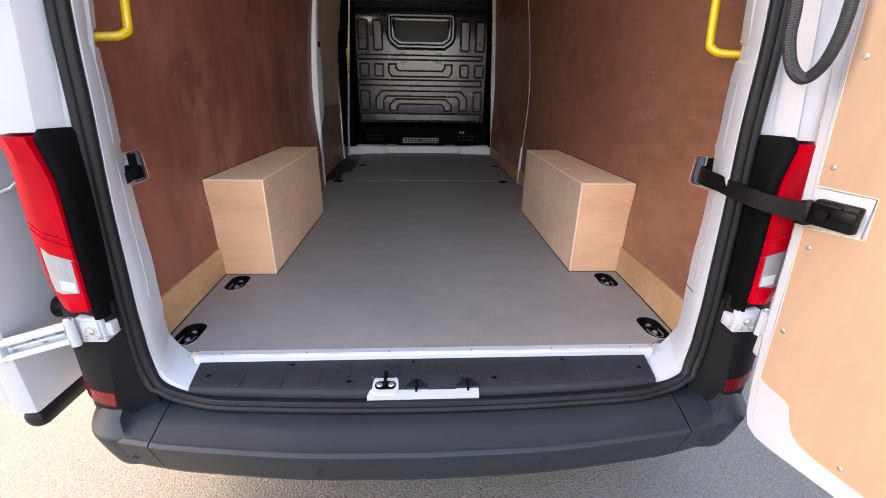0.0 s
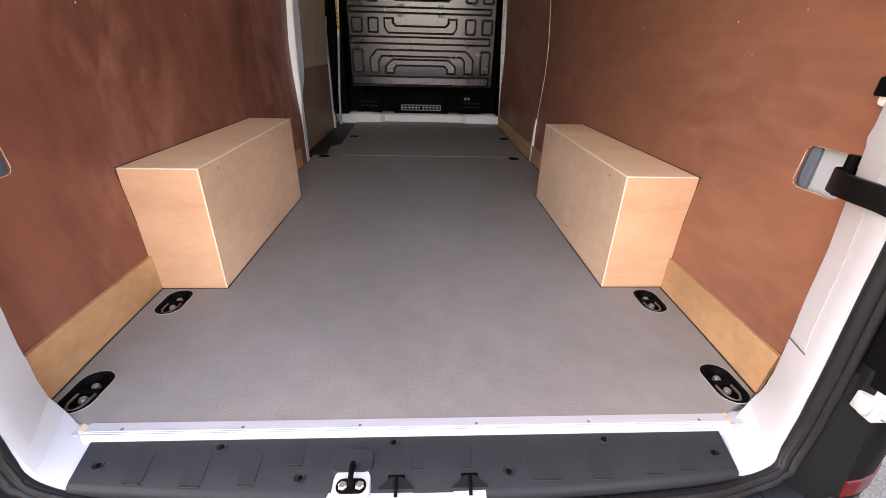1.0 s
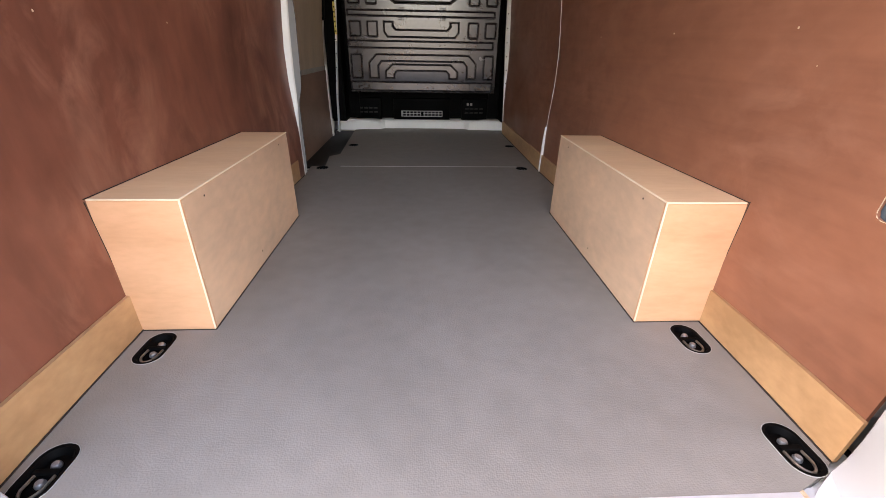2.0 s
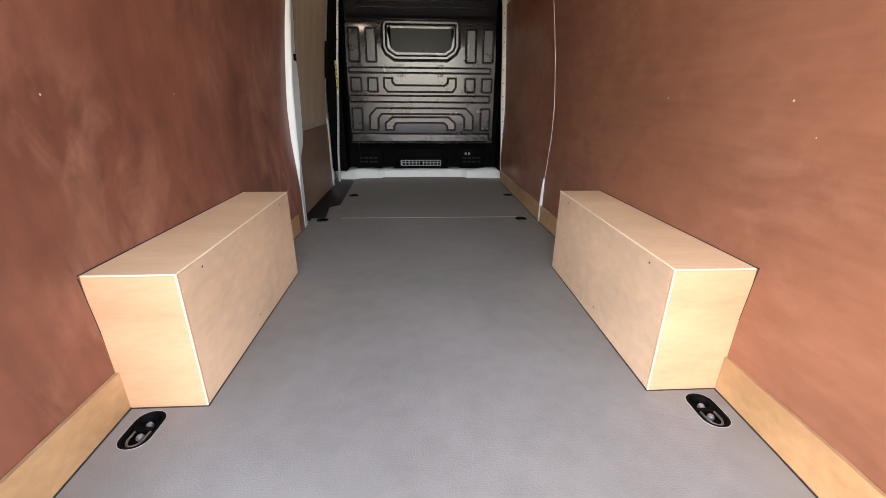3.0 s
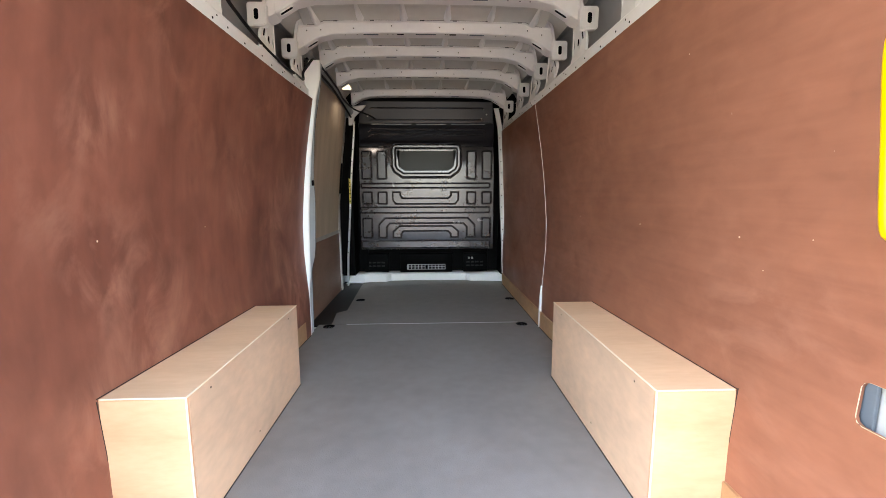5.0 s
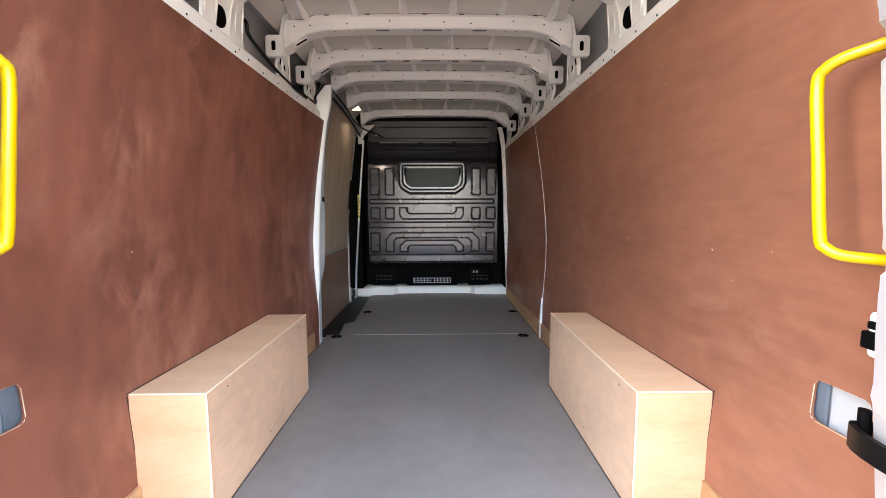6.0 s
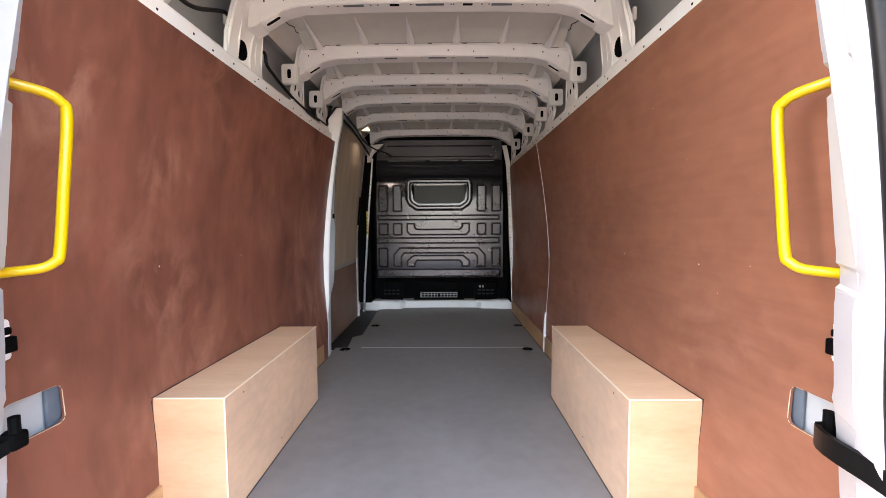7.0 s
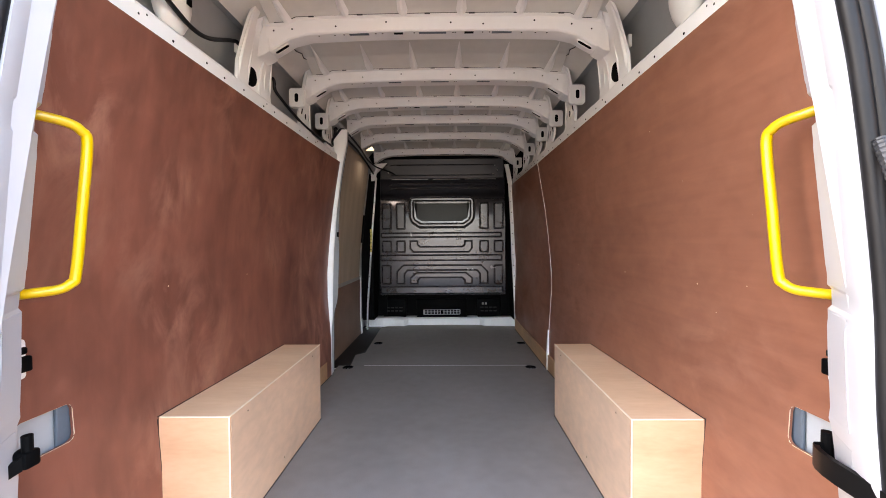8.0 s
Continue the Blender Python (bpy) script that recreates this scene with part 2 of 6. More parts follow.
M_PLY_LOW = material("door_brown_ply", (0.30, 0.175, 0.122), rough=0.45, second=(0.215, 0.122, 0.084), scale=4, stretch=(1, 0.6, 1.5), spec=0.35)
M_BULK_PANE = material("bulkhead_blank", (0.011, 0.0108, 0.0104), rough=0.36, second=(0.008, 0.0078, 0.0076), scale=4, spec=0.3)
M_RED = material("red_lens", (0.50, 0.001, 0.010), rough=0.3, second=(0.30, 0.0005, 0.006), scale=14, stretch=(1, 1, 0.25), coat=0.0, spec=0.10)
M_RED_DEEP = material("deep_red_lens", (0.16, 0.001, 0.006), rough=0.2, second=(0.1, 0.001, 0.004), scale=14, coat=0.2)
M_CLEAR = material("clear_lens", (0.32, 0.32, 0.31), rough=0.2, second=(0.20, 0.20, 0.195), scale=9, stretch=(1, 1, 0.4), coat=0.3)
M_YELLOW = material("yellow_paint", (0.72, 0.45, 0.004), rough=0.32, second=(0.66, 0.4, 0.003), scale=6, coat=0.3)
M_ALU = material("aluminium", (0.63, 0.63, 0.65), rough=0.36, metal=0.3, second=(0.55, 0.55, 0.57), scale=3, stretch=(0.3, 8, 8), rough_vary=0.06)
M_ZINC = material("zinc_screw", (0.7, 0.68, 0.64), rough=0.35, metal=0.9, vary=0.3, scale=40)
M_GROUND = tarmac("tarmac")
M_TAPE = material("grey_edge_strip", (0.4, 0.39, 0.37), rough=0.5, second=(0.34, 0.33, 0.31), scale=10)
M_SEALANT = material("dark_sealant", (0.06, 0.055, 0.05), rough=0.6, second=(0.035, 0.032, 0.03), scale=30)
M_LABEL = material("yellow_label", (0.75, 0.6, 0.12), rough=0.4, second=(0.7, 0.55, 0.1), scale=10)
M_AMBER = material("lamp_lens", (0.8, 0.68, 0.42), rough=0.15, second=(0.7, 0.55, 0.3), scale=20, coat=0.6)
M_AMBER.node_tree.nodes["Principled BSDF"].inputs["Emission Color"].default_value = (1.0, 0.84, 0.6, 1)
M_AMBER.node_tree.nodes["Principled BSDF"].inputs["Emission Strength"].default_value = 0.12


# ---- mesh tools ----
def part(name, bm, mat, parent=None, label="", smooth=0.0):
    """Links a bmesh as one mesh object, under a thing or a part."""
    bmesh.ops.recalc_face_normals(bm, faces=bm.faces)
    me = bpy.data.meshes.new(name)
    bm.to_mesh(me)
    bm.free()
    me.materials.append(mat)
    if smooth:
        me.polygons.foreach_set("use_smooth", [True] * len(me.polygons))
        me.set_sharp_from_angle(angle=radians(smooth))
    ob = new(name, me)
    if parent:
        ob.parent = parent
    if label:
        ob["label"] = label
    return ob


def thing(name, label, category, at=(0, 0, 0), group="", kind=""):
    ob = new(name)
    ob.empty_display_size = 0.05
    ob.location = at
    return tagged(ob, label, category, group, kind)


def box(bm, x0, x1, y0, y1, z0, z1, bevel=0.0):
    r = bmesh.ops.create_cube(bm, size=1.0, matrix=Matrix.Translation(((x0 + x1) / 2, (y0 + y1) / 2, (z0 + z1) / 2))
                              @ Matrix.Diagonal((abs(x1 - x0), abs(y1 - y0), abs(z1 - z0), 1)))
    if bevel:
        es = {e for v in r["verts"] for e in v.link_edges}
        bmesh.ops.bevel(bm, geom=list(es), offset=bevel, segments=2, affect='EDGES', profile=0.5)
    return bm


def boxed(x0, x1, y0, y1, z0, z1, bevel=0.0):
    return box(bmesh.new(), x0, x1, y0, y1, z0, z1, bevel)


def hexa(bm, low, high):
    """A solid between two rings of equally many corners."""
    a = [bm.verts.new(p) for p in low]
    b = [bm.verts.new(p) for p in high]
    bm.faces.new(a[::-1])
    bm.faces.new(b)
    n = len(a)
    for i in range(n):
        bm.faces.new((a[i], a[(i + 1) % n], b[(i + 1) % n], b[i]))
    return bm


def loft(bm, rings, closed=False, caps=False):
    """Skin over rows of points; closed joins each row's end to its start."""
    vs = [[bm.verts.new(p) for p in r] for r in rings]
    n = len(vs[0])
    for a, b in zip(vs, vs[1:]):
        for i in range(n if closed else n - 1):
            j = (i + 1) % n
            bm.faces.new((a[i], a[j], b[j], b[i]))
    if caps and closed:
        bm.faces.new(vs[0][::-1])
        bm.faces.new(vs[-1])
    return bm


def tube(bm, pts, r, sides=8, caps=True, ry=None):
    """A round bar along points."""
    pts = [Vector(p) for p in pts]
    rings, up = [], None
    for i, p in enumerate(pts):
        d = (pts[min(i + 1, len(pts) - 1)] - pts[max(i - 1, 0)]).normalized()
        if up is None:
            up = d.orthogonal().normalized()
        up = (up - d * up.dot(d)).normalized()
        side = d.cross(up)
        rings.append([p + up * math.cos(a) * r + side * math.sin(a) * (ry or r)
                      for a in (2 * math.pi * k / sides for k in range(sides))])
    return loft(bm, rings, closed=True, caps=caps)


def rounded(x0, x1, z0, z1, r, seg=4):
    """A rounded rectangle's corners in two coordinates."""
    out = []
    for cx, cz, a0 in ((x1 - r, z1 - r, 0), (x0 + r, z1 - r, 90), (x0 + r, z0 + r, 180), (x1 - r, z0 + r, 270)):
        for k in range(seg + 1):
            a = radians(a0 + 90 * k / seg)
            out.append((cx + r * math.cos(a), cz + r * math.sin(a)))
    return out


def offset_poly(poly, d):
    """A closed outline moved inwards by d."""
    n, out = len(poly), []
    area = sum(poly[i][0] * poly[(i + 1) % n][1] - poly[(i + 1) % n][0] * poly[i][1] for i in range(n))
    s = 1 if area > 0 else -1
    for i in range(n):
        p, q, r = Vector(poly[i - 1]), Vector(poly[i]), Vector(poly[(i + 1) % n])
        a, b = (q - p).normalized(), (r - q).normalized()
        na, nb = Vector((-a.y, a.x)) * s, Vector((-b.y, b.x)) * s
        m = na + nb
        m = m / max(m.dot(m) / 2, 0.3)
        out.append(tuple(q + m * d))
    return out


def pressed(bm, poly, y, h, chamfer=0.012):
    """A raised pad in a sharp V-shaped groove with a slim lip round it, on a wall across the y axis; h points to -y."""
    n = len(poly)
    loops = [[bm.verts.new((p[0], y - k, p[1])) for p in offset_poly(poly, d)] for d, k in
             ((-0.0125, -0.001), (-0.0085, 0.0060), (-0.0065, 0.0066), (-0.0052, 0.0058), (0.0, 0.0003), (0.0055, h * 0.9), (0.0070, h), (0.0085 + chamfer * 0.3, h))]
    for a, b in zip(loops, loops[1:]):
        for i in range(n):
            bm.faces.new((a[i], a[(i + 1) % n], b[(i + 1) % n], b[i]))
    top = bm.faces.new(loops[-1])
    bmesh.ops.triangulate(bm, faces=[top], ngon_method='BEAUTY')
    return bm


def dense(poly, step=0.08):
    """The same outline with points added along its long edges."""
    out = []
    for a, b in zip(poly, poly[1:] + poly[:1]):
        k = max(1, int(math.hypot(b[0] - a[0], b[1] - a[1]) / step))
        out += [(a[0] + (b[0] - a[0]) * i / k, a[1] + (b[1] - a[1]) * i / k) for i in range(k)]
    return out


def moulding(bm, poly, y, rows):
    """A raised ring along a closed outline on a wall across the y axis; rows are inset and height."""
    loops = [[bm.verts.new((p[0], y - k, p[1])) for p in offset_poly(poly, d)] for d, k in rows]
    n = len(poly)
    for a, b in zip(loops, loops[1:]):
        for i in range(n):
            bm.faces.new((a[i], a[(i + 1) % n], b[(i + 1) % n], b[i]))
    return bm


def ridge(bm, poly, y, w, h):
    """A raised bead along a closed outline on a wall across the y axis."""
    rows = [(0, 0), (w * 0.3, h), (w * 0.7, h), (w, 0)]
    loops = [[bm.verts.new((p[0], y - k, p[1])) for p in offset_poly(poly, d)] for d, k in rows]
    n = len(poly)
    for a, b in zip(loops, loops[1:]):
        for i in range(n):
            bm.faces.new((a[i], a[(i + 1) % n], b[(i + 1) % n], b[i]))
    return bm


def disc(bm, at, r, h, axis='z', sides=10, dome=0.7):
    """A small domed round head that rises by h along an axis."""
    at = Vector(at)
    ax = {'z': Vector((0, 0, 1)), 'y': Vector((0, 1, 0)), 'x': Vector((1, 0, 0))}[axis]
    u = ax.orthogonal().normalized()
    v = ax.cross(u)
    rings = [[at + ax * k + (u * math.cos(a) + v * math.sin(a)) * q for a in (2 * math.pi * i / sides for i in range(sides))]
             for q, k in ((r, 0), (r, h * 0.5), (r * dome, h))]
    return loft(bm, rings, closed=True, caps=True)


def smooth_line(pts, steps=4):
    out = []
    for i in range(len(pts) - 1):
        p0, p1, p2, p3 = (pts[max(min(i + k, len(pts) - 1), 0)] for k in (-1, 0, 1, 2))
        for k in range(steps):
            t = k / steps
            out.append(0.5 * ((2 * p1) + (p2 - p0) * t + (2 * p0 - 5 * p1 + 4 * p2 - p3) * t * t + (3 * p1 - p0 - 3 * p2 + p3) * t ** 3))
    return out + [pts[-1]]


def lerp_table(table, t):
    for (a, va), (b, vb) in zip(table, table[1:]):
        if t <= b:
            k = (t - a) / (b - a)
            return va + (vb - va) * max(k, 0)
    return table[-1][1]


# ---- the van's section ----
PROFILE = [(-0.08, 0.800), (0.10, 0.800), (0.25, 0.800), (0.40, 0.810), (0.57, 0.821), (0.74, 0.821), (0.86, 0.812),
           (1.03, 0.796), (1.20, 0.775), (1.36, 0.750), (1.54, 0.720), (1.75, 0.690)]
GROUND_Z = -0.58
REAR_X = 0.012


def wall_x(y, z):
    if y < 2.28:
        d = 0.065 * (2.28 - max(y, 0.2)) / 1.8
    else:
        d = lerp_table([(0, -0.012), (0.3, -0.03), (0.5, -0.04), (0.8, -0.036), (1.12, -0.02), (1.57, 0.03)], z) * (y - 2.28) / 1.42
    d -= 0.07 * max(0.55 - max(y, 0.05), 0) * max(1 - max(z, 0) / 0.35, 0)
    return lerp_table(PROFILE, z) + d


def ply_top(y):
    return lerp_table([(0, 1.582), (2.28, 1.533), (3.7, 1.567)], y)


def panel(side, y0, y1, z0, top, thick=0.009, inset=0.0, hole=None, lean_in=0.0):
    """A bent sheet along the wall, with a rectangular hole if one is given (y0, y1, z0, z1)."""
    ys = {y0, y1} | {y0 + (y1 - y0) * k / 8 for k in range(9)}
    zs = {z0} | {z for z, _ in PROFILE if z0 + 0.01 < z < min(1.5, top(y0) - 0.015)}
    if hole:
        ys |= {hole[0], hole[1]}
        zs |= {hole[2], hole[3]}
        ys = {y for y in ys if y in hole[:2] or min(abs(y - hole[0]), abs(y - hole[1])) > 0.02}
        zs = {z for z in zs if z in hole[2:] or min(abs(z - hole[2]), abs(z - hole[3])) > 0.02}
    ys, zs = sorted(ys), sorted(zs) + [None]
    bm = bmesh.new()

    def at(y, z):
        z = top(y) if z is None else z
        k = min(max((y - 1.55) / 0.6, 0), 1)
        return Vector((side * (wall_x(y, z) - inset - lean_in * k * k), y, z))

    grid = [[bm.verts.new(at(y, z)) for z in zs] for y in ys]
    for i in range(len(ys) - 1):
        for j in range(len(zs) - 1):
            zm = zs[j + 1]
            if hole and ys[i] >= hole[0] and ys[i + 1] <= hole[1] and zm is not None and zs[j] >= hole[2] and zm <= hole[3]:
                continue
            bm.faces.new((grid[i][j], grid[i + 1][j], grid[i + 1][j + 1], grid[i][j + 1]))
    if hole:
        c = 0.016
        for (y, sy) in ((hole[0], 1), (hole[1], -1)):
            for (z, sz) in ((hole[2], 1), (hole[3], -1)):
                a = bm.verts.new(at(y + sy * c, z))
                b = bm.verts.new(at(y + sy * c * 0.3, z + sz * c * 0.3))
                d = bm.verts.new(at(y, z + sz * c))
                e = bm.verts.new(at(y, z))
                bm.faces.new((e, a, b, d))
    bmesh.ops.recalc_face_normals(bm, faces=bm.faces)
    out = bmesh.ops.extrude_face_region(bm, geom=list(bm.faces))
    moved = [v for v in out["geom"] if isinstance(v, bmesh.types.BMVert)]
    bmesh.ops.translate(bm, verts=moved, vec=(side * thick, 0, 0))
    return bm


# ---- ground ----
bm = bmesh.new()
vs = [bm.verts.new((x, y, GROUND_Z)) for x, y in ((-400, -400), (400, -400), (400, 400), (-400, 400))]
bm.faces.new(vs)
tagged(part("ground", bm, M_GROUND), "worn pale tarmac yard strewn with fine chippings", "ground", kind="structure")

# ---- floor ----
floor = tagged(part("floor", boxed(-0.90, 0.90, 0.0, 4.04, -0.06, -0.022), M_PRIMER),
               "van load floor decked in dark grey anti-slip film-faced boards", "floor", kind="structure")
RINGS = [(-0.770, 0.103), (0.774, 0.105), (-0.769, 0.472), (0.769, 0.472), (-0.716, 2.345), (0.680, 2.342), (-0.611, 3.072), (0.734, 3.064)]


def oval(cx, cy, hx, hy, seg=5):
    return rounded(cx - hx, cx + hx, cy - hy, cy + hy, min(hx, hy) * 0.95, seg)


def board(outline, holes, z0, z1):
    """A flat board with holes cut through it."""
    bm = bmesh.new()
    edges = []
    for loop in (outline, *holes):
        vs = [bm.verts.new((x, y, z1)) for x, y in loop]
        edges += [bm.edges.new((vs[i], vs[(i + 1) % len(vs)])) for i in range(len(vs))]
    bmesh.ops.triangle_fill(bm, use_beauty=True, use_dissolve=False, edges=edges)
    for f in bm.faces:
        if f.normal.z < 0:
            f.normal_flip()
    out = bmesh.ops.extrude_face_region(bm, geom=list(bm.faces))
    bmesh.ops.translate(bm, verts=[v for v in out["geom"] if isinstance(v, bmesh.types.BMVert)], vec=(0, 0, z0 - z1))
    return bm


def ring_half(y):
    return (0.036, 0.063) if y < 1 else (0.038, 0.042)


SEAM = 2.392
part("floor_board", board([(-0.70, 0.009), (0.70, 0.009), (0.80, 0.05), (0.866, 0.10), (0.866, 0.56), (0.80, SEAM), (-0.80, SEAM), (-0.866, 0.56), (-0.866, 0.10), (-0.80, 0.05)],
                          [oval(x, y, *ring_half(y)) for x, y in RINGS if y < 2.5], -0.02, 0.0), M_FLOOR, floor, "grey-brown film-faced floor board with a fine mesh grip")
part("floor_board", board([(-0.71, SEAM + 0.005), (0.80, SEAM + 0.005), (0.80, 3.945), (-0.700, 3.945), (-0.700, 3.66), (-0.668, 2.76), (-0.738, 2.69), (-0.715, 2.47)],
                          [oval(x, y, *ring_half(y)) for x, y in RINGS if y > 2.5], -0.02, -0.001), M_FLOOR, floor, "grey-brown film-faced floor board with a fine mesh grip")
part("step_mat", boxed(-0.90, -0.640, SEAM + 0.01, 3.80, -0.0218, -0.012, 0.003), M_RUBBER, floor, "black rubber step strip by the sliding door")
part("joint_strip", boxed(-0.60, 0.66, SEAM - 0.002, SEAM + 0.007, -0.012, 0.0003), M_PRIMER, floor, "thin pale joint line")

# ---- side walls ----
for side, name in ((-1, "wall_left"), (1, "wall_right")):
    bm = bmesh.new()
    y_end = 2.20 if side < 0 else 3.80
    ys = [0.14, 0.6, 1.2, 1.8, 2.2] + ([2.9, 3.5, 3.80] if side > 0 else [])
    zs = [-0.06, 0.3, 0.6, 0.9, 1.2, 1.6]
    inner = [[(side * (wall_x(y, z) + 0.055), y, z) for z in zs] for y in ys]
    outer = [[(side * (wall_x(y, z) + 0.062), y, z) for z in reversed(zs)] for y in ys]
    loft(bm, [a + b for a, b in zip(inner, outer)], closed=True, caps=True)
    wall = tagged(part(name, bm, M_STEEL_IN, smooth=40), "pale painted steel body side lined with brown film-faced plywood", "wall", kind="structure")
    # left sheet takes the darker tone that stands for its dimmer side
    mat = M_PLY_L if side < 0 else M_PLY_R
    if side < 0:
        part("ply_panel", panel(-1, 0.078, 2.165, 0.005, ply_top, hole=(0.150, 0.286, 0.468, 0.563), lean_in=0.015), mat, wall, "red-brown film-faced plywood sheet with scuffs, coloured darker for the dimmer side", 30)
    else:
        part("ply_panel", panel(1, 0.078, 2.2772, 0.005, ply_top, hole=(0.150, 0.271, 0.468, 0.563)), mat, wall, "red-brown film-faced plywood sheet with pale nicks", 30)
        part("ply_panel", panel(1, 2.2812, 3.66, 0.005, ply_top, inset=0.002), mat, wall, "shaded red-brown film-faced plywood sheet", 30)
    rim = rounded(0.150, 0.286 if side < 0 else 0.271, 0.468, 0.563, 0.016, 4)
    rim = [(side * (wall_x(y, z) + 0.0012), y, z) for y, z in rim]
    part("hole_edge", tube(bmesh.new(), rim + rim[:2], 0.0012, 6), M_EDGE, wall, "pale raw plywood edge of the cutout")
    part("inner_channel", boxed(side * 0.905, side * 0.914, 0.257 if side < 0 else 0.250, 0.31, 0.42, 0.62, 0.003), M_SLATE, wall, "dark slate inner channel behind the cutout")
    part("inner_rib", boxed(side * 0.918, side * 0.94, 0.148, 0.270, 0.42, 0.62, 0.004), M_STEEL_IN, wall, "pale inner body rib behind the cutout")
    heads = [(0.62, 0.82), (1.11, 0.82), (1.69, 0.82), (0.17, 0.85)] if side < 0 else [(0.61, 0.82), (1.11, 0.82), (1.70, 0.82), (0.40, 0.835), (0.53, 0.74), (0.785, 1.36)]
    for y, z in heads:
        r = 0.0030 if 0.81 < z < 0.83 else 0.0018
        part("screw_head", disc(bmesh.new(), (side * (wall_x(y, z) + 0.0004), y, z), r, -side * 0.0014, 'x', 8), M_EDGE, wall, "pale filled screw head in the lining")
    # skirting boards of raw ply along the floor
    runs = [(0.07, 0.553), (1.46, 2.165)] if side < 0 else [(0.07, 0.555), (1.50, 2.268), (2.292, 3.66)]
    for a, b in runs:
        part("skirting_board", panel(side, a, b, 0.001, lambda y: 0.121 - 0.004 * (side > 0), 0.01, 0.012), M_SKIRT, wall, "raw birch plywood skirting strip")
    # contact shadow under the skirting, drawn as a dark line
    bm = bmesh.new()
    for a, b in runs:
        pts = [(side * (wall_x(y, 0) - 0.014), y, 0.0015) for y in (a, (a + b) / 2, b)]
        tube(bm, pts, 0.0022, 4)
    part("floor_shade_line", bm, M_SHADE_MARKS, wall, "dark line as the contact shadow at the skirting's foot")

# pale edge bead in the joint of the far panels, with a metal tab at its foot
bm = bmesh.new()
zz = [0.26 + (ply_top(2.28) - 0.26) * k / 12 for k in range(13)]
loft(bm, [[(wall_x(2.28, z) - 0.0015, 2.2776, z), (wall_x(2.28, z) - 0.0015, 2.2808, z), (wall_x(2.28, z) + 0.01, 2.282, z), (wall_x(2.28, z) + 0.01, 2.274, z)] for z in zz], closed=True, caps=True)
part("joint_bead", bm, M_PRIMER, bpy.data.objects["wall_right"], "thin pale edge strip in the panel joint")
bm = bmesh.new()
zz = [0.0, 0.06, 0.125, 0.13, 0.22, 0.30]
ww = [0.010, 0.011, 0.010, 0.007, 0.007, 0.002]
loft(bm, [[(wall_x(2.28, z) - 0.014 + 0.03 * max(z - 0.13, 0), 2.275 - w, z), (wall_x(2.28, z) - 0.017 + 0.04 * max(z - 0.13, 0), 2.28, z), (wall_x(2.28, z) - 0.014 + 0.03 * max(z - 0.13, 0), 2.28 + w, z), (wall_x(2.28, z) + 0.004, 2.28 + w, z), (wall_x(2.28, z) + 0.004, 2.275 - w, z)] for z, w in zip(zz, ww)], closed=True, caps=True)
part("joint_foot", bm, M_PRIMER, bpy.data.objects["wall_right"], "pale metal flange at the foot of the joint")

# ---- outer skin of the van, plain, so that light comes in at the rear only ----
def skin_x(z):
    return lerp_table([(-0.35, 0.985), (0.3, 1.0), (0.9, 0.995), (1.5, 0.965), (1.9, 0.935), (2.06, 0.76)], z)


bm = bmesh.new()
zs = [-0.35, 0.3, 0.9, 1.5, 1.9, 2.06]
section = [(-skin_x(z), z) for z in zs] + [(0, 2.10)] + [(skin_x(z), z) for z in reversed(zs)]
outer = [[(x, y, z) for x, z in section] for y in (-0.02, 2.0, 4.15)]
inside = [[(x * 0.985, y, z - (0.012 if z > 2 else 0)) for x, z in section] for y in (-0.02, 2.0, 4.15)]
loft(bm, [a + b[::-1] for a, b in zip(outer, inside)], closed=True, caps=True)
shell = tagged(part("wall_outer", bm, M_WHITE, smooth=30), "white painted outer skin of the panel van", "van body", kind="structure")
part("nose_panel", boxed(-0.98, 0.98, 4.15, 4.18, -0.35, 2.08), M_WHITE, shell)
part("underside", boxed(-0.97, 0.97, 0.06, 4.15, -0.35, -0.062), M_PLASTIC, shell)

# ---- roof ----
ROOF_Z = 1.955
RIBS = [1.06, 1.605, 2.045, 2.445, 2.94, 3.56]
HALF = [(0.0, ROOF_Z + 0.012), (0.70, ROOF_Z), (0.745, 1.925), (0.785, 1.885), (0.792, 1.872)]


def roof_line(x):
    return lerp_table([(0.0, ROOF_Z + 0.012), (0.70, ROOF_Z), (0.745, 1.925), (0.785, 1.885)], abs(x))


bm = bmesh.new()
xs = []
for c in (-0.625, -0.375, -0.125, 0.125, 0.375, 0.625):
    xs += [c - 0.03, c - 0.012, c + 0.012, c + 0.03]
xs = [-0.792, -0.785, -0.745, -0.70] + xs + [0.70, 0.745, 0.785, 0.792]


def skin_row(y, lift):
    row = []
    for i, x in enumerate(xs):
        if i < 4 or i >= len(xs) - 4:
            z = dict((round(a, 3), b) for a, b in HALF)[round(abs(x), 3)]
        else:
            z = roof_line(x) - (0.003 if (i - 4) % 4 in (1, 2) else 0)
        row.append((x, y, z + lift))
    return row


loft(bm, [skin_row(y, 0) + skin_row(y, 0.006)[::-1] for y in (0.02, 1.0, 2.0, 3.0, 3.95)], closed=True, caps=True)
roof = tagged(part("ceiling", bm, M_SKIN, smooth=35), "bare off-white steel van roof with cross ribs", "ceiling", kind="structure")


RIB_TOP = [(0.0, 1.940), (0.38, 1.938), (0.585, 1.932), (0.632, 1.911), (0.70, 1.908), (0.724, 1.906)]
RIB_LOW = [(0.0, 1.881), (0.30, 1.879), (0.545, 1.871), (0.625, 1.852), (0.700, 1.808), (0.724, 1.796)]


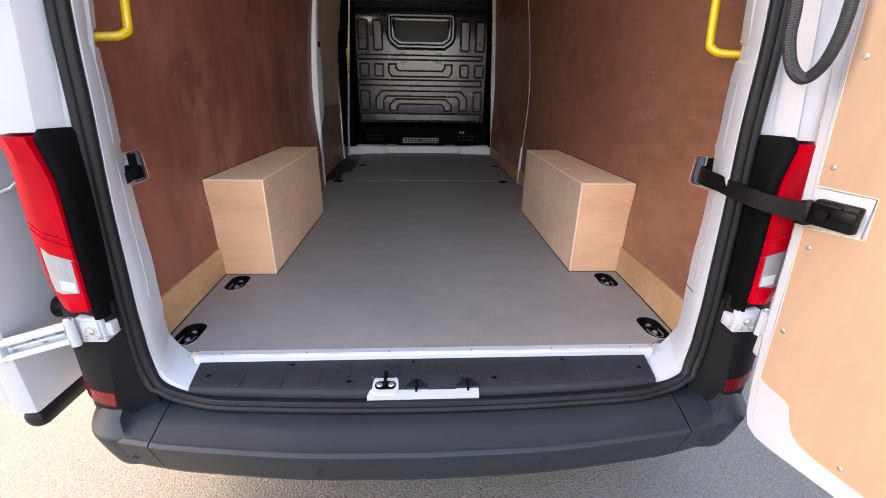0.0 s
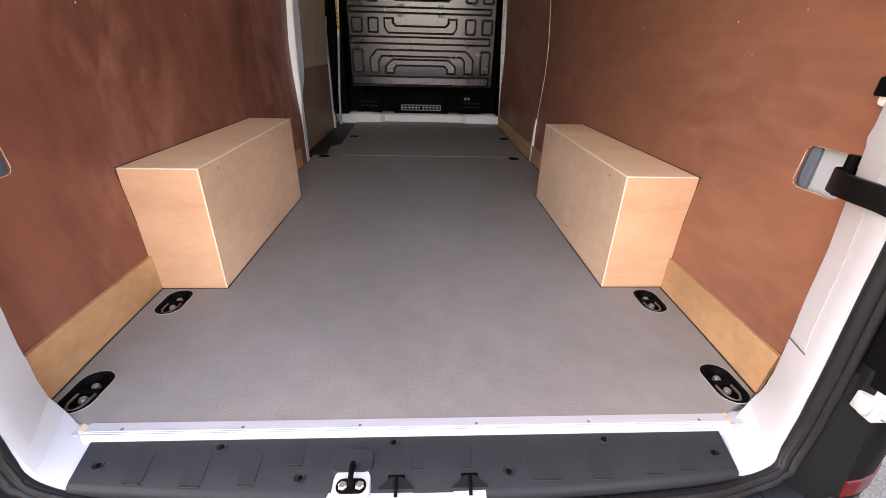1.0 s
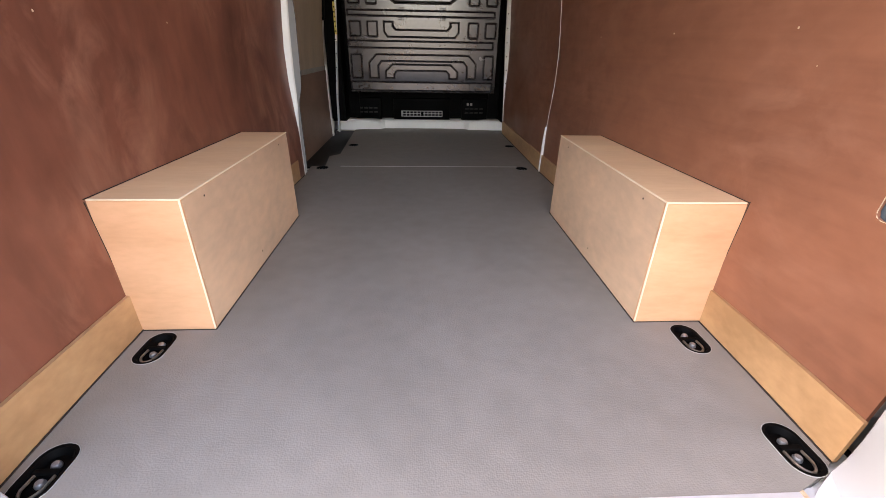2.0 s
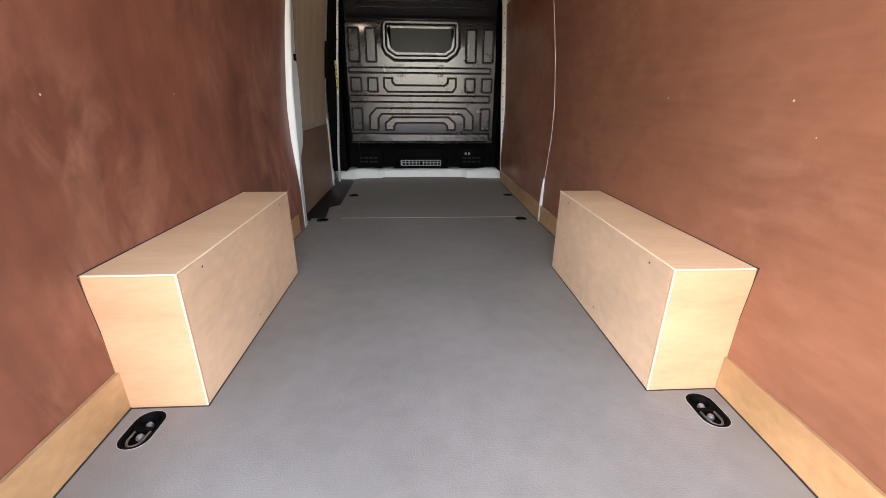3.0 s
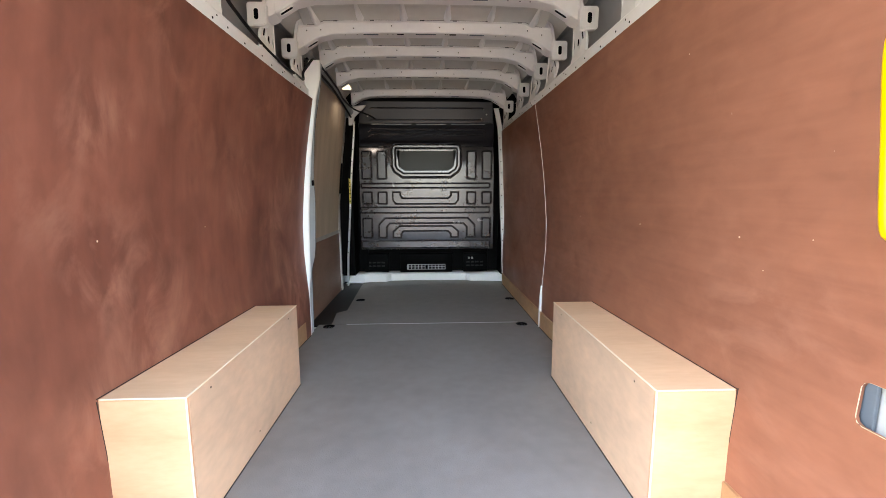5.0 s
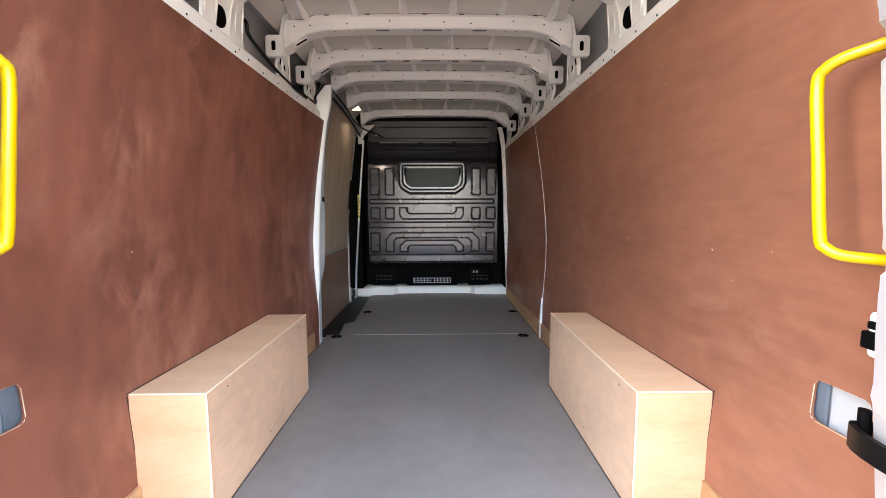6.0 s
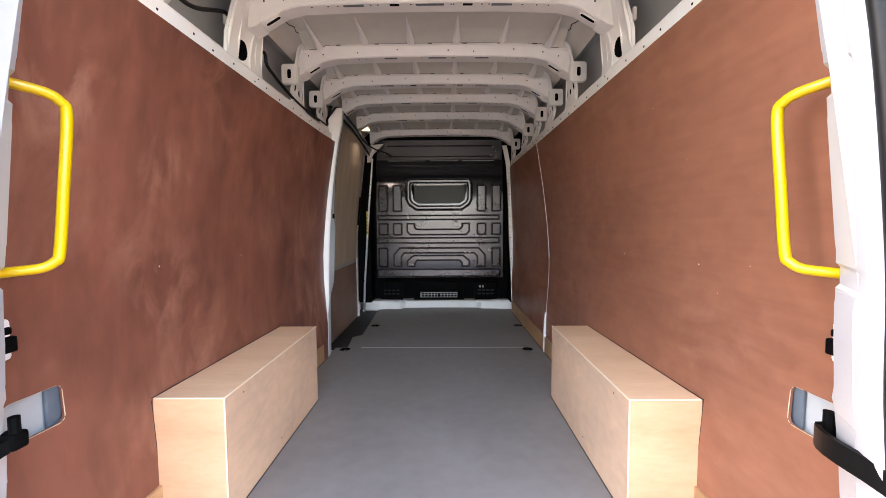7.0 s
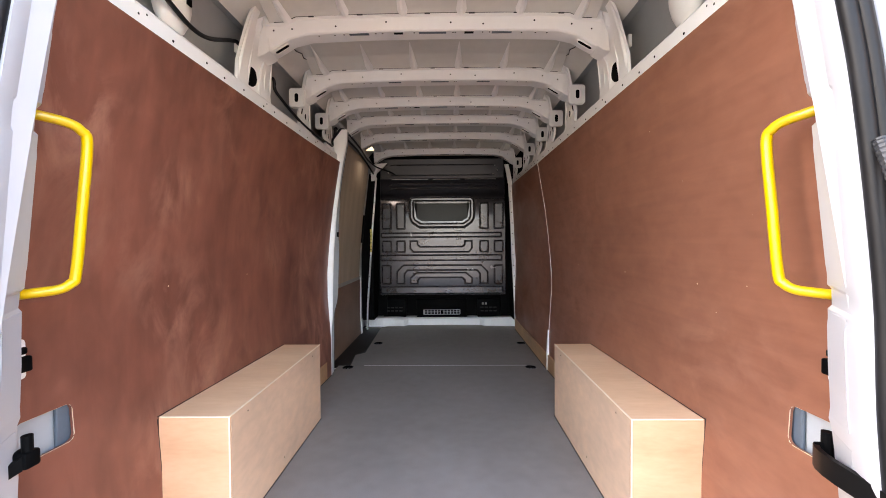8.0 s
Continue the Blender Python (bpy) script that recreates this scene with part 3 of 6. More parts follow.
def rib_mesh(yb, w=0.075):
    """A pressed hat-section roof bow: level in the middle, deeper at its ends, lapped into the skin."""
    bm = bmesh.new()
    half = [0.0, 0.15, 0.30, 0.45, 0.545, 0.585, 0.625, 0.632, 0.66, 0.70, 0.724]
    rings = []
    for x in [-x for x in reversed(half[1:])] + half:
        top, low, lap = lerp_table(RIB_TOP, abs(x)), lerp_table(RIB_LOW, abs(x)), roof_line(x) - 0.0015
        rings.append([(x, yb - 0.030, lap), (x, yb - 0.030, top - 0.001), (x, yb - 0.017, top - 0.007), (x, yb - 0.006, low + 0.005), (x, yb + 0.001, low),
                      (x, yb + w, low), (x, yb + w + 0.010, low + 0.006), (x, yb + w + 0.02, lap)])
    return loft(bm, rings, closed=True, caps=True)


def oblong(a, b, y, r):
    """A closed slot outline round the line from a to b (x, z pairs) in a plane that holds the y axis."""
    a, b = Vector((a[0], y, a[1])), Vector((b[0], y, b[1]))
    d = (b - a).normalized()
    out = []
    for c, sgn in ((b, 1), (a, -1)):
        for k in range(7):
            t = radians(-90 + 30 * k)
            out.append(c + (d * math.cos(t) * r + Vector((0, 1, 0)) * math.sin(t) * r) * sgn)
    return out


for i, yb in enumerate(RIBS):
    rib = part("roof_rib", rib_mesh(yb), M_PRIMER, roof, "off-white pressed steel roof bow with punched slots", 28)
    lap = [[(x, yb - 0.150, roof_line(x) - 0.001), (x, yb - 0.060, roof_line(x) * 0.35 + lerp_table(RIB_TOP, abs(x)) * 0.65), (x, yb - 0.0335, lerp_table(RIB_TOP, abs(x)) - 0.001), (x, yb - 0.031, lerp_table(RIB_TOP, abs(x)) + 0.003)]
           for x in (-0.70, -0.66, -0.632, -0.585, -0.3, 0, 0.3, 0.585, 0.632, 0.66, 0.70)]
    part("skin_lap", loft(bmesh.new(), lap, closed=True, caps=True), M_SKIN, rib, "roof skin pressed down to the bow", 50)
    slots = [(-0.33, 0.05), (-0.15, 0.02), (0.0, 0.06), (0.16, 0.02), (0.31, 0.05)] if i % 2 == 0 else [(-0.24, 0.035), (0.02, 0.05), (0.27, 0.035)]
    for x, hw in slots:
        low = lerp_table(RIB_LOW, abs(x))
        part("punched_slot", boxed(x - hw, x + hw, yb + 0.008, yb + 0.024, low - 0.0012, low + 0.004), M_SLATE if hw > 0.03 else M_BLACK, rib, "dark punched slot")
    bm = bmesh.new()
    for k, x in enumerate((-0.69, -0.61, -0.42, -0.2, 0.08, 0.22, 0.44, 0.60, 0.685)):
        z = lerp_table(RIB_TOP, abs(x)) - 0.024 - 0.006 * (k % 3)
        y = yb - 0.017 + 0.011 * (0.017 + 0.006 * (k % 3)) / max(lerp_table(RIB_TOP, abs(x)) - lerp_table(RIB_LOW, abs(x)) - 0.012, 0.01)
        disc(bm, (x, y + 0.0005, z), 0.004, -0.0022, 'y', 7)
    for x in (-0.5, -0.43, -0.39, -0.25, -0.22, -0.08, 0.09, 0.1, 0.22, 0.25, 0.39, 0.45, 0.5):
        x += 0.013 * (i % 3)
        disc(bm, (x, yb + 0.014, lerp_table(RIB_LOW, abs(x)) + 0.001), 0.004, -0.0025, 'z', 6)
    part("punched_hole", bm, M_BLACK, rib, "small dark punched holes")
    # dark sealant line along the lap, with short dabs
    bm = bmesh.new()
    line = [-0.68, -0.632, -0.585, -0.45, -0.3, -0.15, 0, 0.15, 0.3, 0.45, 0.585, 0.632, 0.68]
    tube(bm, [(x, yb - 0.0335, lerp_table(RIB_TOP, abs(x)) + 0.0005) for x in line], 0.0022, 6)
    for x in (-0.52, -0.31, -0.02, 0.17, 0.36, 0.55):
        box(bm, x - 0.012, x + 0.012, yb - 0.036, yb - 0.030, lerp_table(RIB_TOP, abs(x)) - 0.004, lerp_table(RIB_TOP, abs(x)) + 0.003, 0.001)
    part("sealant_line", bm, M_SEALANT, rib, "thin dark sealant along the roof bow")
    for s in (-1, 1):
        # oblong cut in the sloping end, with a rolled rim
        slot = oblong((s * 0.648, 1.8365), (s * 0.690, 1.8118), yb + 0.026, 0.012)
        part("gusset_rim", tube(bmesh.new(), slot + slot[:2], 0.0035, 6), M_PRIMER, rib, "rolled rim of the end slot", 50)
        slot = oblong((s * 0.648, 1.8365), (s * 0.690, 1.8118), yb + 0.026, 0.0095)
        part("gusset_slot", hexa(bmesh.new(), [p + Vector((-s * 0.0008, 0, -0.0014)) for p in slot], [p + Vector((s * 0.002, 0, 0.004)) for p in slot]), M_BLACK, rib, "dark oblong slot")
    # pressed wedges of the skin running up to the bow
    for c in (-0.625, -0.375, -0.125, 0.125, 0.375, 0.625):
        bm = bmesh.new()
        z1, zt = roof_line(c) - 0.001, lerp_table(RIB_TOP, abs(c))
        apex = bm.verts.new((c, yb - 0.30, z1))
        base = [bm.verts.new(p) for p in ((c - 0.024, yb - 0.034, zt + 0.004), (c - 0.007, yb - 0.0335, zt - 0.010), (c + 0.007, yb - 0.0335, zt - 0.010), (c + 0.024, yb - 0.034, zt + 0.004))]
        for a, b in zip(base, base[1:] + base[:1]):
            bm.faces.new((apex, a, b))
        bm.faces.new(base)
        part("skin_wedge", bm, M_PRIMER, rib, "pressed wedge in the roof skin")
# wavy sealant along both edges of the roof skin
for s in (-1, 1):
    for a, b in zip([0.12] + [y + 0.10 for y in RIBS], [y - 0.03 for y in RIBS]):
        bm = bmesh.new()
        n = 10
        pts = [(0.712 - 0.010 * (k > 5) - 0.055 * max(k - 7.5, 0) / 2.5 + 0.004 * math.sin(k * 2.3 + a * 9), a + (b - a) * k / n) for k in range(n + 1)]
        tube(bm, [(s * x, y, roof_line(x) - 0.0025 - 0.016 * max(y - b + 0.085, 0) / 0.085) for x, y in pts], 0.0026, 5)
        part("edge_sealant", bm, M_SEALANT, roof, "thin wavy sealant along the roof edge", 40)

# ---- side rails and posts above the lining ----
for side, name in ((-1, "rail_left"), (1, "rail_right")):
    y_end = 2.19 if side < 0 else 3.66
    ys = [0.10, 0.5, 1.0, 1.6, 2.19] + ([2.28, 2.8, 3.3, 3.66] if side > 0 else [])

    def rail_x(y):
        return wall_x(y, ply_top(y)) + 0.011

    rings = []
    for y in ys:
        x, z = rail_x(y), ply_top(y)
        rings.append([(side * x, y, z - 0.05), (side * (x - 0.003), y, z + 0.055), (side * (x + 0.008), y, z + 0.068), (side * 0.868, y, z + 0.072), (side * 0.868, y, z + 0.06), (side * (x + 0.014), y, z - 0.05)])
    rail = tagged(part(name, loft(bmesh.new(), rings, closed=True, caps=True), M_PRIMER, smooth=35),
                  "off-white steel roof rail with punched holes above the ply lining", "roof rail", kind="structure")
    bm = bmesh.new()
    k = 0
    y = 0.3
    while y < y_end - 0.08:
        x, z = rail_x(y), ply_top(y)
        disc(bm, (side * (x - 0.0008), y, z + 0.022 + 0.008 * (k % 2)), 0.0045, -side * 0.003, 'x', 7)
        if k % 5 == 1:
            disc(bm, (side * (x - 0.0015), y + 0.03, z + 0.042), 0.0045, -side * 0.003, 'x', 7)
        y += 0.105 + 0.03 * ((k * 7) % 3)
        k += 1
    part("punched_hole", bm, M_BLACK, rail, "small dark punched holes")
    for i, yb in enumerate(RIBS):
        if side < 0 and yb > 2.2:
            continue
        zr = ply_top(yb) + 0.060
        span = [zr, 1.70, 1.76, 1.82, 1.88, 1.91, 1.945]

        def sheet_x(z):
            return lerp_table([(zr, rail_x(yb) + 0.002), (1.70, 0.776), (1.80, 0.757), (1.905, 0.739), (1.945, 0.722)], z)

        def post_strip(rear, front, inset, zs=span, thick=0.012):
            """A piece of the post's sheet between two edges given as tables of y by z."""
            rows = []
            for z in zs:
                x, y0, y1 = sheet_x(z) + inset, lerp_table(rear, z), lerp_table(front, z)
                rows.append([(side * x, y0, z), (side * x, y1, z), (side * (x + thick), y1, z), (side * (x + thick), y0, z)])
            return loft(bmesh.new(), rows, closed=True, caps=True)

        def post_bead(pts, r, inset=0.0, flat=None):
            """A half-round stiffening bead along (y, z) points of the sheet."""
            sunk = [inset + (0.006 if k in (0, len(pts) - 1) else 0.0) for k in range(len(pts))]
            line = smooth_line([Vector((side * (sheet_x(z) + q), y, z)) for (y, z), q in zip(pts, sunk)], 3)
            return tube(bmesh.new(), line, r, 8, ry=flat)

        if i == 0:
            rear, bead_b = [(zr, 0.895), (1.80, 0.920), (1.945, 0.955)], [(zr, 0.985), (1.945, 1.000)]
            bead_c, front = [(zr, 1.085), (1.80, 1.108), (1.90, 1.03), (1.945, 1.03)], [(zr, 1.200), (1.80, 1.178), (1.945, 1.165)]
            part("rail_post", post_strip(rear, bead_b, 0.0), M_PRIMER, rail, "pressed steel post between rail and roof bow", 35)
            part("rail_post", post_strip(bead_c, front, 0.0), M_PRIMER, rail, "pressed steel post between rail and roof bow", 35)
            pocket = []
            for z in span:
                x, y0, y1 = sheet_x(z), lerp_table(bead_b, z), lerp_table(bead_c, z)
                pocket.append([(side * (x + 0.006), y0, z), (side * (x + 0.034), y0 + 0.012, z), (side * (x + 0.002), y1, z), (side * (x + 0.012), y1, z), (side * (x + 0.046), y0 + 0.012, z), (side * (x + 0.018), y0, z)])
            part("post_pocket", loft(bmesh.new(), pocket, closed=True, caps=True), M_PRIMER, rail, "recessed pocket of the post", 35)
            part("post_bead", post_bead([(0.965, 1.925), (0.935, 1.80), (0.912, zr + 0.01)], 0.009, 0.004, 0.010), M_PRIMER, rail, "broad rolled edge of the post", 60)
            part("post_bead", post_bead([(1.005, 1.862), (0.996, 1.76), (0.987, zr + 0.01)], 0.0055, 0.002), M_PRIMER, rail, "stiffening bead of the post", 60)
            part("post_bead", post_bead([(1.040, 1.880), (1.085, 1.845), (1.112, 1.80), (1.098, 1.74), (1.086, zr + 0.01)], 0.0055, 0.002), M_PRIMER, rail, "stiffening bead of the post", 60)
            part("post_bead", post_bead([(1.132, 1.785), (1.135, 1.72), (1.138, zr + 0.012)], 0.0055, 0.002), M_PRIMER, rail, "stiffening bead of the post", 60)
            part("post_bead", post_bead([(1.168, 1.90), (1.178, 1.80), (1.198, zr + 0.01)], 0.004, 0.002), M_PRIMER, rail, "rolled edge of the post", 60)
            pts = [(1.044 + 0.032 * math.cos(a), 1.686 + 0.042 * math.sin(a)) for a in (2 * math.pi * k / 16 for k in range(16))]
            hole = [(sheet_x(z) + 0.034 - 0.032 * (y - 0.998) / 0.088, y, z) for y, z in pts]
            part("post_hole", hexa(bmesh.new(), [(side * (x - 0.0012), y - 0.0012, z) for x, y, z in hole], [(side * (x + 0.005), y + 0.004, z) for x, y, z in hole]), M_BLACK, rail, "dark oval hole in the post")
        else:
            rear, front = [(zr, yb - 0.085), (1.665, yb - 0.062), (1.70, yb - 0.038), (1.74, yb - 0.030), (1.945, yb - 0.030)], [(zr, yb + 0.115), (1.80, yb + 0.10), (1.945, yb + 0.095)]
            part("rail_post", post_strip(rear, front, 0.0, [zr, 1.665, 1.68] + span[1:]), M_PRIMER, rail, "pressed steel post between rail and roof bow", 35)
            part("post_bead", post_bead([(yb - 0.026, 1.925), (yb - 0.027, 1.80), (yb - 0.030, 1.735), (yb - 0.045, 1.692), (yb - 0.075, zr + 0.014), (yb - 0.105, zr + 0.006)], 0.0055, 0.002), M_PRIMER, rail, "rolled edge of the post running out into a foot", 60)
            part("post_bead", post_bead([(yb + 0.024, 1.785), (yb + 0.024, 1.72), (yb + 0.020, zr + 0.012)], 0.005, 0.002), M_PRIMER, rail, "stiffening bead of the post", 60)
            part("post_bead", post_bead([(yb + 0.092, 1.90), (yb + 0.098, 1.78), (yb + 0.112, zr + 0.01)], 0.004, 0.002), M_PRIMER, rail, "rolled edge of the post", 60)
            for y, z in ((yb - 0.003, 1.715), (yb + 0.055, 1.700)):
                pts = rounded(y - 0.007, y + 0.007, z - 0.017, z + 0.017, 0.006, 3)
                part("post_slot", hexa(bmesh.new(), [(side * (sheet_x(q) - 0.0008), p, q) for p, q in pts], [(side * (sheet_x(q) + 0.006), p, q) for p, q in pts]), M_BLACK, rail, "small dark slot in the post")
        # socket that frames the bow's end
        bm = hexa(bmesh.new(), [(side * x, yb - 0.012, z) for x, z in ((0.712, 1.922), (0.748, 1.925), (0.765, 1.775), (0.735, 1.785), (0.712, 1.80))],
                  [(side * x, yb + 0.085, z) for x, z in ((0.712, 1.922), (0.748, 1.925), (0.765, 1.775), (0.735, 1.785), (0.712, 1.80))])
        bmesh.ops.bevel(bm, geom=list(bm.edges), offset=0.002, segments=2, affect='EDGES')
        part("bow_socket", bm, M_PRIMER, rail, "pressed socket round the bow's end", 40)
        if i > 0:
            bm = bmesh.new()
            pts = rounded(0.738, 0.826, 1.722, 1.826, 0.014, 3)
            hexa(bm, [(side * x, yb - 0.062, z) for x, z in pts], [(side * x, yb - 0.028, z) for x, z in pts])
            bmesh.ops.bevel(bm, geom=[e for e in bm.edges if abs(e.verts[0].co.y - e.verts[1].co.y) < 1e-5 and e.verts[0].co.y < yb - 0.05], offset=0.005, segments=2, affect='EDGES')
            tab = part("post_tab", bm, M_PRIMER, rail, "square pressed tab with a keyhole slot", 35)
            bm = bmesh.new()
            pts = rounded(0.772, 0.792, 1.748, 1.796, 0.009, 3)
            hexa(bm, [(side * x, yb - 0.0635, z) for x, z in pts], [(side * x, yb - 0.0605, z) for x, z in pts])
            part("keyhole", bm, M_BLACK, tab)
    # outer skin seen through the openings between the posts
    line = [(0.765, 1.945), (0.86, 1.915), (0.90, 1.84), (0.915, 1.70), (0.92, 1.56)]
    rows = [[(side * x, y, z) for x, z in line] + [(side * (x + 0.005), y, z) for x, z in reversed(line)] for y in (0.12, 1.2, y_end)]
    part("rail_skin", loft(bmesh.new(), rows, closed=True, caps=True), M_STEEL_IN, rail, "grey-blue painted outer skin behind the posts", 35)
    # domed reinforcement at the rear corner
    bm = bmesh.new()
    bmesh.ops.create_uvsphere(bm, u_segments=16, v_segments=10, radius=1.0, matrix=Matrix.Translation((side * 0.845, 0.62, 1.79)) @ Matrix.Diagonal((0.045, 0.085, 0.14, 1)))
    dome = part("rail_dome", bm, M_PRIMER, rail, "domed pressing of the roof corner", 60)
    part("dome_slot", boxed(side * 0.797, side * 0.803, 0.63, 0.655, 1.76, 1.80, 0.002), M_BLACK, dome)
    bm = bmesh.new()
    box(bm, side * 0.80, side * 0.815, 0.95, 0.965, 1.75, 1.80, 0.003)
    part("cable_clip", bm, M_PRIMER, rail, "small pale cable tab")

# ---- bulkhead at the front of the load space ----
BY = 3.79
bulk = thing("bulkhead", "black pressed steel bulkhead with a blanked window and air grille", "bulkhead", (0, BY, 0))


def bpart(name, bm, mat, label="", parent=None, smooth=35):
    bm.transform(Matrix.Translation((0, -BY, 0)))
    return part(name, bm, mat, parent or bulk, label, smooth)


def sheet(prof):
    bm = bmesh.new()
    rows = []
    for z, y in prof:
        k = 1 if z < 1.3 else 1 - 0.08 * (z - 1.3)
        xs = [-0.708 + 1.398 * i / 20 for i in range(21)]
        rows.append([(-0.713 * k, y + 0.12, z), (-0.713 * k, y + 0.01, z)] + [(x * k, y, z) for x in xs] + [(0.695 * k, y + 0.01, z), (0.695 * k, y + 0.12, z)])
    return loft(bm, rows, closed=False)


bpart("panel", sheet([(0.355, 3.815), (0.362, BY + 0.004), (0.372, BY), (0.6, BY), (0.9, BY), (1.2, BY), (1.415, BY), (1.430, BY + 0.008), (1.44, BY + 0.04)]), M_BULK, "satin black pressed steel sheet")
bpart("upper_sheet", sheet([(1.40, BY + 0.045), (1.46, BY + 0.03), (1.48, BY + 0.012), (1.50, BY - 0.004), (1.55, BY - 0.02), (1.61, BY - 0.05), (1.645, BY - 0.075), (1.66, BY - 0.04), (1.72, BY - 0.05), (1.80, BY - 0.06), (1.87, BY - 0.07)]),
      M_BULK_TOP, "dull black upper closing panel")

WIN_O = [(-0.335, 1.464), (-0.368, 1.446), (-0.384, 1.405), (-0.384, 1.225), (-0.355, 1.165), (-0.265, 1.105), (0.238, 1.105), (0.325, 1.165), (0.356, 1.225), (0.356, 1.405), (0.340, 1.446), (0.307, 1.464)]
bm = moulding(bmesh.new(), dense(WIN_O), BY, ((-0.002, -0.001), (0.003, 0.006), (0.006, 0.007), (0.009, 0.006), (0.014, 0.0004), (0.018, 0.010), (0.022, 0.020), (0.026, 0.022), (0.042, 0.022), (0.046, 0.018), (0.052, 0.0004),
                                                (0.057, 0.007), (0.060, 0.0085), (0.063, 0.0085), (0.065, 0.006), (0.080, 0.0055)))
bpart("window_frame", bm, M_BULK, "raised black frame round the blanked window", smooth=0)
bm = pressed(bmesh.new(), dense(offset_poly(WIN_O, 0.076)), BY + 0.001, 0.0075, 0.003)
bpart("window_blank", bm, M_BULK_PANE, "smooth dark grey blanking sheet", smooth=0)


def pad(poly, h=0.010, c=0.010):
    bm = pressed(bmesh.new(), dense(poly), BY, h, c)
    return bpart("pressing", bm, M_BULK, smooth=0)


def rect(x0, x1, z0, z1):
    return rounded(x0, x1, z0, z1, 0.008, 2)


for x0, x1 in ((-0.678, -0.585), (-0.518, -0.432), (0.412, 0.498), (0.572, 0.662)):
    pad(rect(x0, x1, 1.105, 1.38))
    pad(rect(x0, x1, 0.845, 0.962))
for x0, x1 in ((-0.684, -0.592), (0.572, 0.656)):
    pad(rect(x0, x1, 0.49, 0.69))
# belts
pad(rect(-0.69, 0.645, 1.012, 1.052), 0.010, 0.008)
pad(rect(-0.70, 0.648, 0.752, 0.805), 0.010, 0.012)
pad(rect(-0.70, 0.655, 0.380, 0.452), 0.010, 0.016)
# stepped channels
pad([(-0.366, 0.962), (-0.366, 0.885), (-0.335, 0.845), (0.285, 0.845), (0.316, 0.885), (0.316, 0.962), (0.243, 0.962), (0.243, 0.93), (0.21, 0.898), (-0.26, 0.898), (-0.29, 0.93), (-0.29, 0.962)])
pad([(-0.518, 0.492), (-0.518, 0.62), (-0.45, 0.692), (0.42, 0.692), (0.49, 0.62), (0.49, 0.492), (0.412, 0.492), (0.412, 0.60), (0.375, 0.642), (-0.405, 0.642), (-0.44, 0.60), (-0.44, 0.492)])
pad([(-0.366, 0.492), (-0.366, 0.55), (-0.30, 0.608), (0.25, 0.608), (0.316, 0.55), (0.316, 0.492), (0.243, 0.492), (0.243, 0.528), (0.21, 0.56), (-0.26, 0.56), (-0.29, 0.528), (-0.29, 0.492)])
for x in (-0.21, 0.17):
    for dx in (-0.02, 0.0, 0.02):
        for z in (1.07, 0.99):
            bpart("spot_rivet", boxed(x + dx - 0.006, x + dx + 0.006, BY - 0.006, BY, z - 0.012, z + 0.012, 0.002), M_BULK)
for a, b in ((-0.56, -0.16), (-0.11, 0.19), (0.24, 0.58)):
    bm = bmesh.new()
    tube(bm, [(a, BY - 0.080, 1.640), (b, BY - 0.080, 1.640)], 0.004, 8)
    bpart("top_bar", bm, M_ALU, "thin bright trim bar along the bulkhead's top")
for z, y in ((1.55, BY - 0.024), (1.595, BY - 0.046), (1.69, BY - 0.048), (1.80, BY - 0.062)):
    bm = bmesh.new()
    tube(bm, [(-0.60, y + 0.02, z - 0.02), (-0.56, y, z), (0.56, y, z), (0.60, y + 0.02, z - 0.02)], 0.012 if z < 1.62 else 0.007, 10)
    bpart("top_ridge", bm, M_BULK, "pressed ridge in the dark upper bulkhead")
for x, z in ((0.55, 1.70), (0.60, 1.74), (0.57, 1.79), (-0.6, 1.72)):
    bm = disc(bmesh.new(), (x, BY - 0.05 - 0.1 * (z - 1.7), z), 0.007, -0.008, 'y', 8)
    bpart("bolt", bm, M_ZINC, "small bright bolt")

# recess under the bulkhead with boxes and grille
# black sheet at the back: the recess's shade as plain colour
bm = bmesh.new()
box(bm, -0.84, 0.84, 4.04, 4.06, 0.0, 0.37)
bpart("recess_shade", bm, M_BLACK, "black sheet as the shade in the recess under the bulkhead")
bpart("vent_box", boxed(-0.317, 0.267, 3.955, 4.04, 0.06, 0.289, 0.008), M_BLACK, "black plastic air outlet box")
bm = bmesh.new()
pts = rounded(-0.240, 0.189, 0.110, 0.170, 0.006, 2)
ridge(bm, pts, 3.955, 0.008, 0.008)
grille = part("grille", bm.copy(), M_WHITE, None, "white slotted air grille")
bm.free()
grille.parent = bulk
grille.location = (0, -BY, 0)
for k in range(11):
    x = -0.230 + 0.0375 * k
    part("slat", boxed(x, x + 0.009, 3.949, 3.9545, 0.116, 0.166, 0.001), M_WHITE, grille)
part("slat", boxed(-0.232, 0.182, 3.950, 3.9545, 0.138, 0.144), M_WHITE, grille)
part("grille_catch", boxed(-0.036, -0.012, 3.942, 3.954, 0.118, 0.162, 0.003), M_BLACK, grille, "black catch")
for x0, x1 in ((-0.705, -0.443), (0.390, 0.658)):
    b = bpart("side_box", boxed(x0, x1, 3.958, 4.04, 0.06, 0.290, 0.008), M_BLACK, "black plastic side box with slots")
    for k in range(4):
        part("slot", boxed(x0 + 0.035 + 0.05 * k, x0 + 0.07 + 0.05 * k, 3.950 - BY, 3.9585 - BY, 0.185, 0.199, 0.001), M_PLASTIC, b)
        part("slot", boxed(x0 + 0.035 + 0.05 * k, x0 + 0.07 + 0.05 * k, 3.950 - BY, 3.9585 - BY, 0.145, 0.159, 0.001), M_PLASTIC, b)
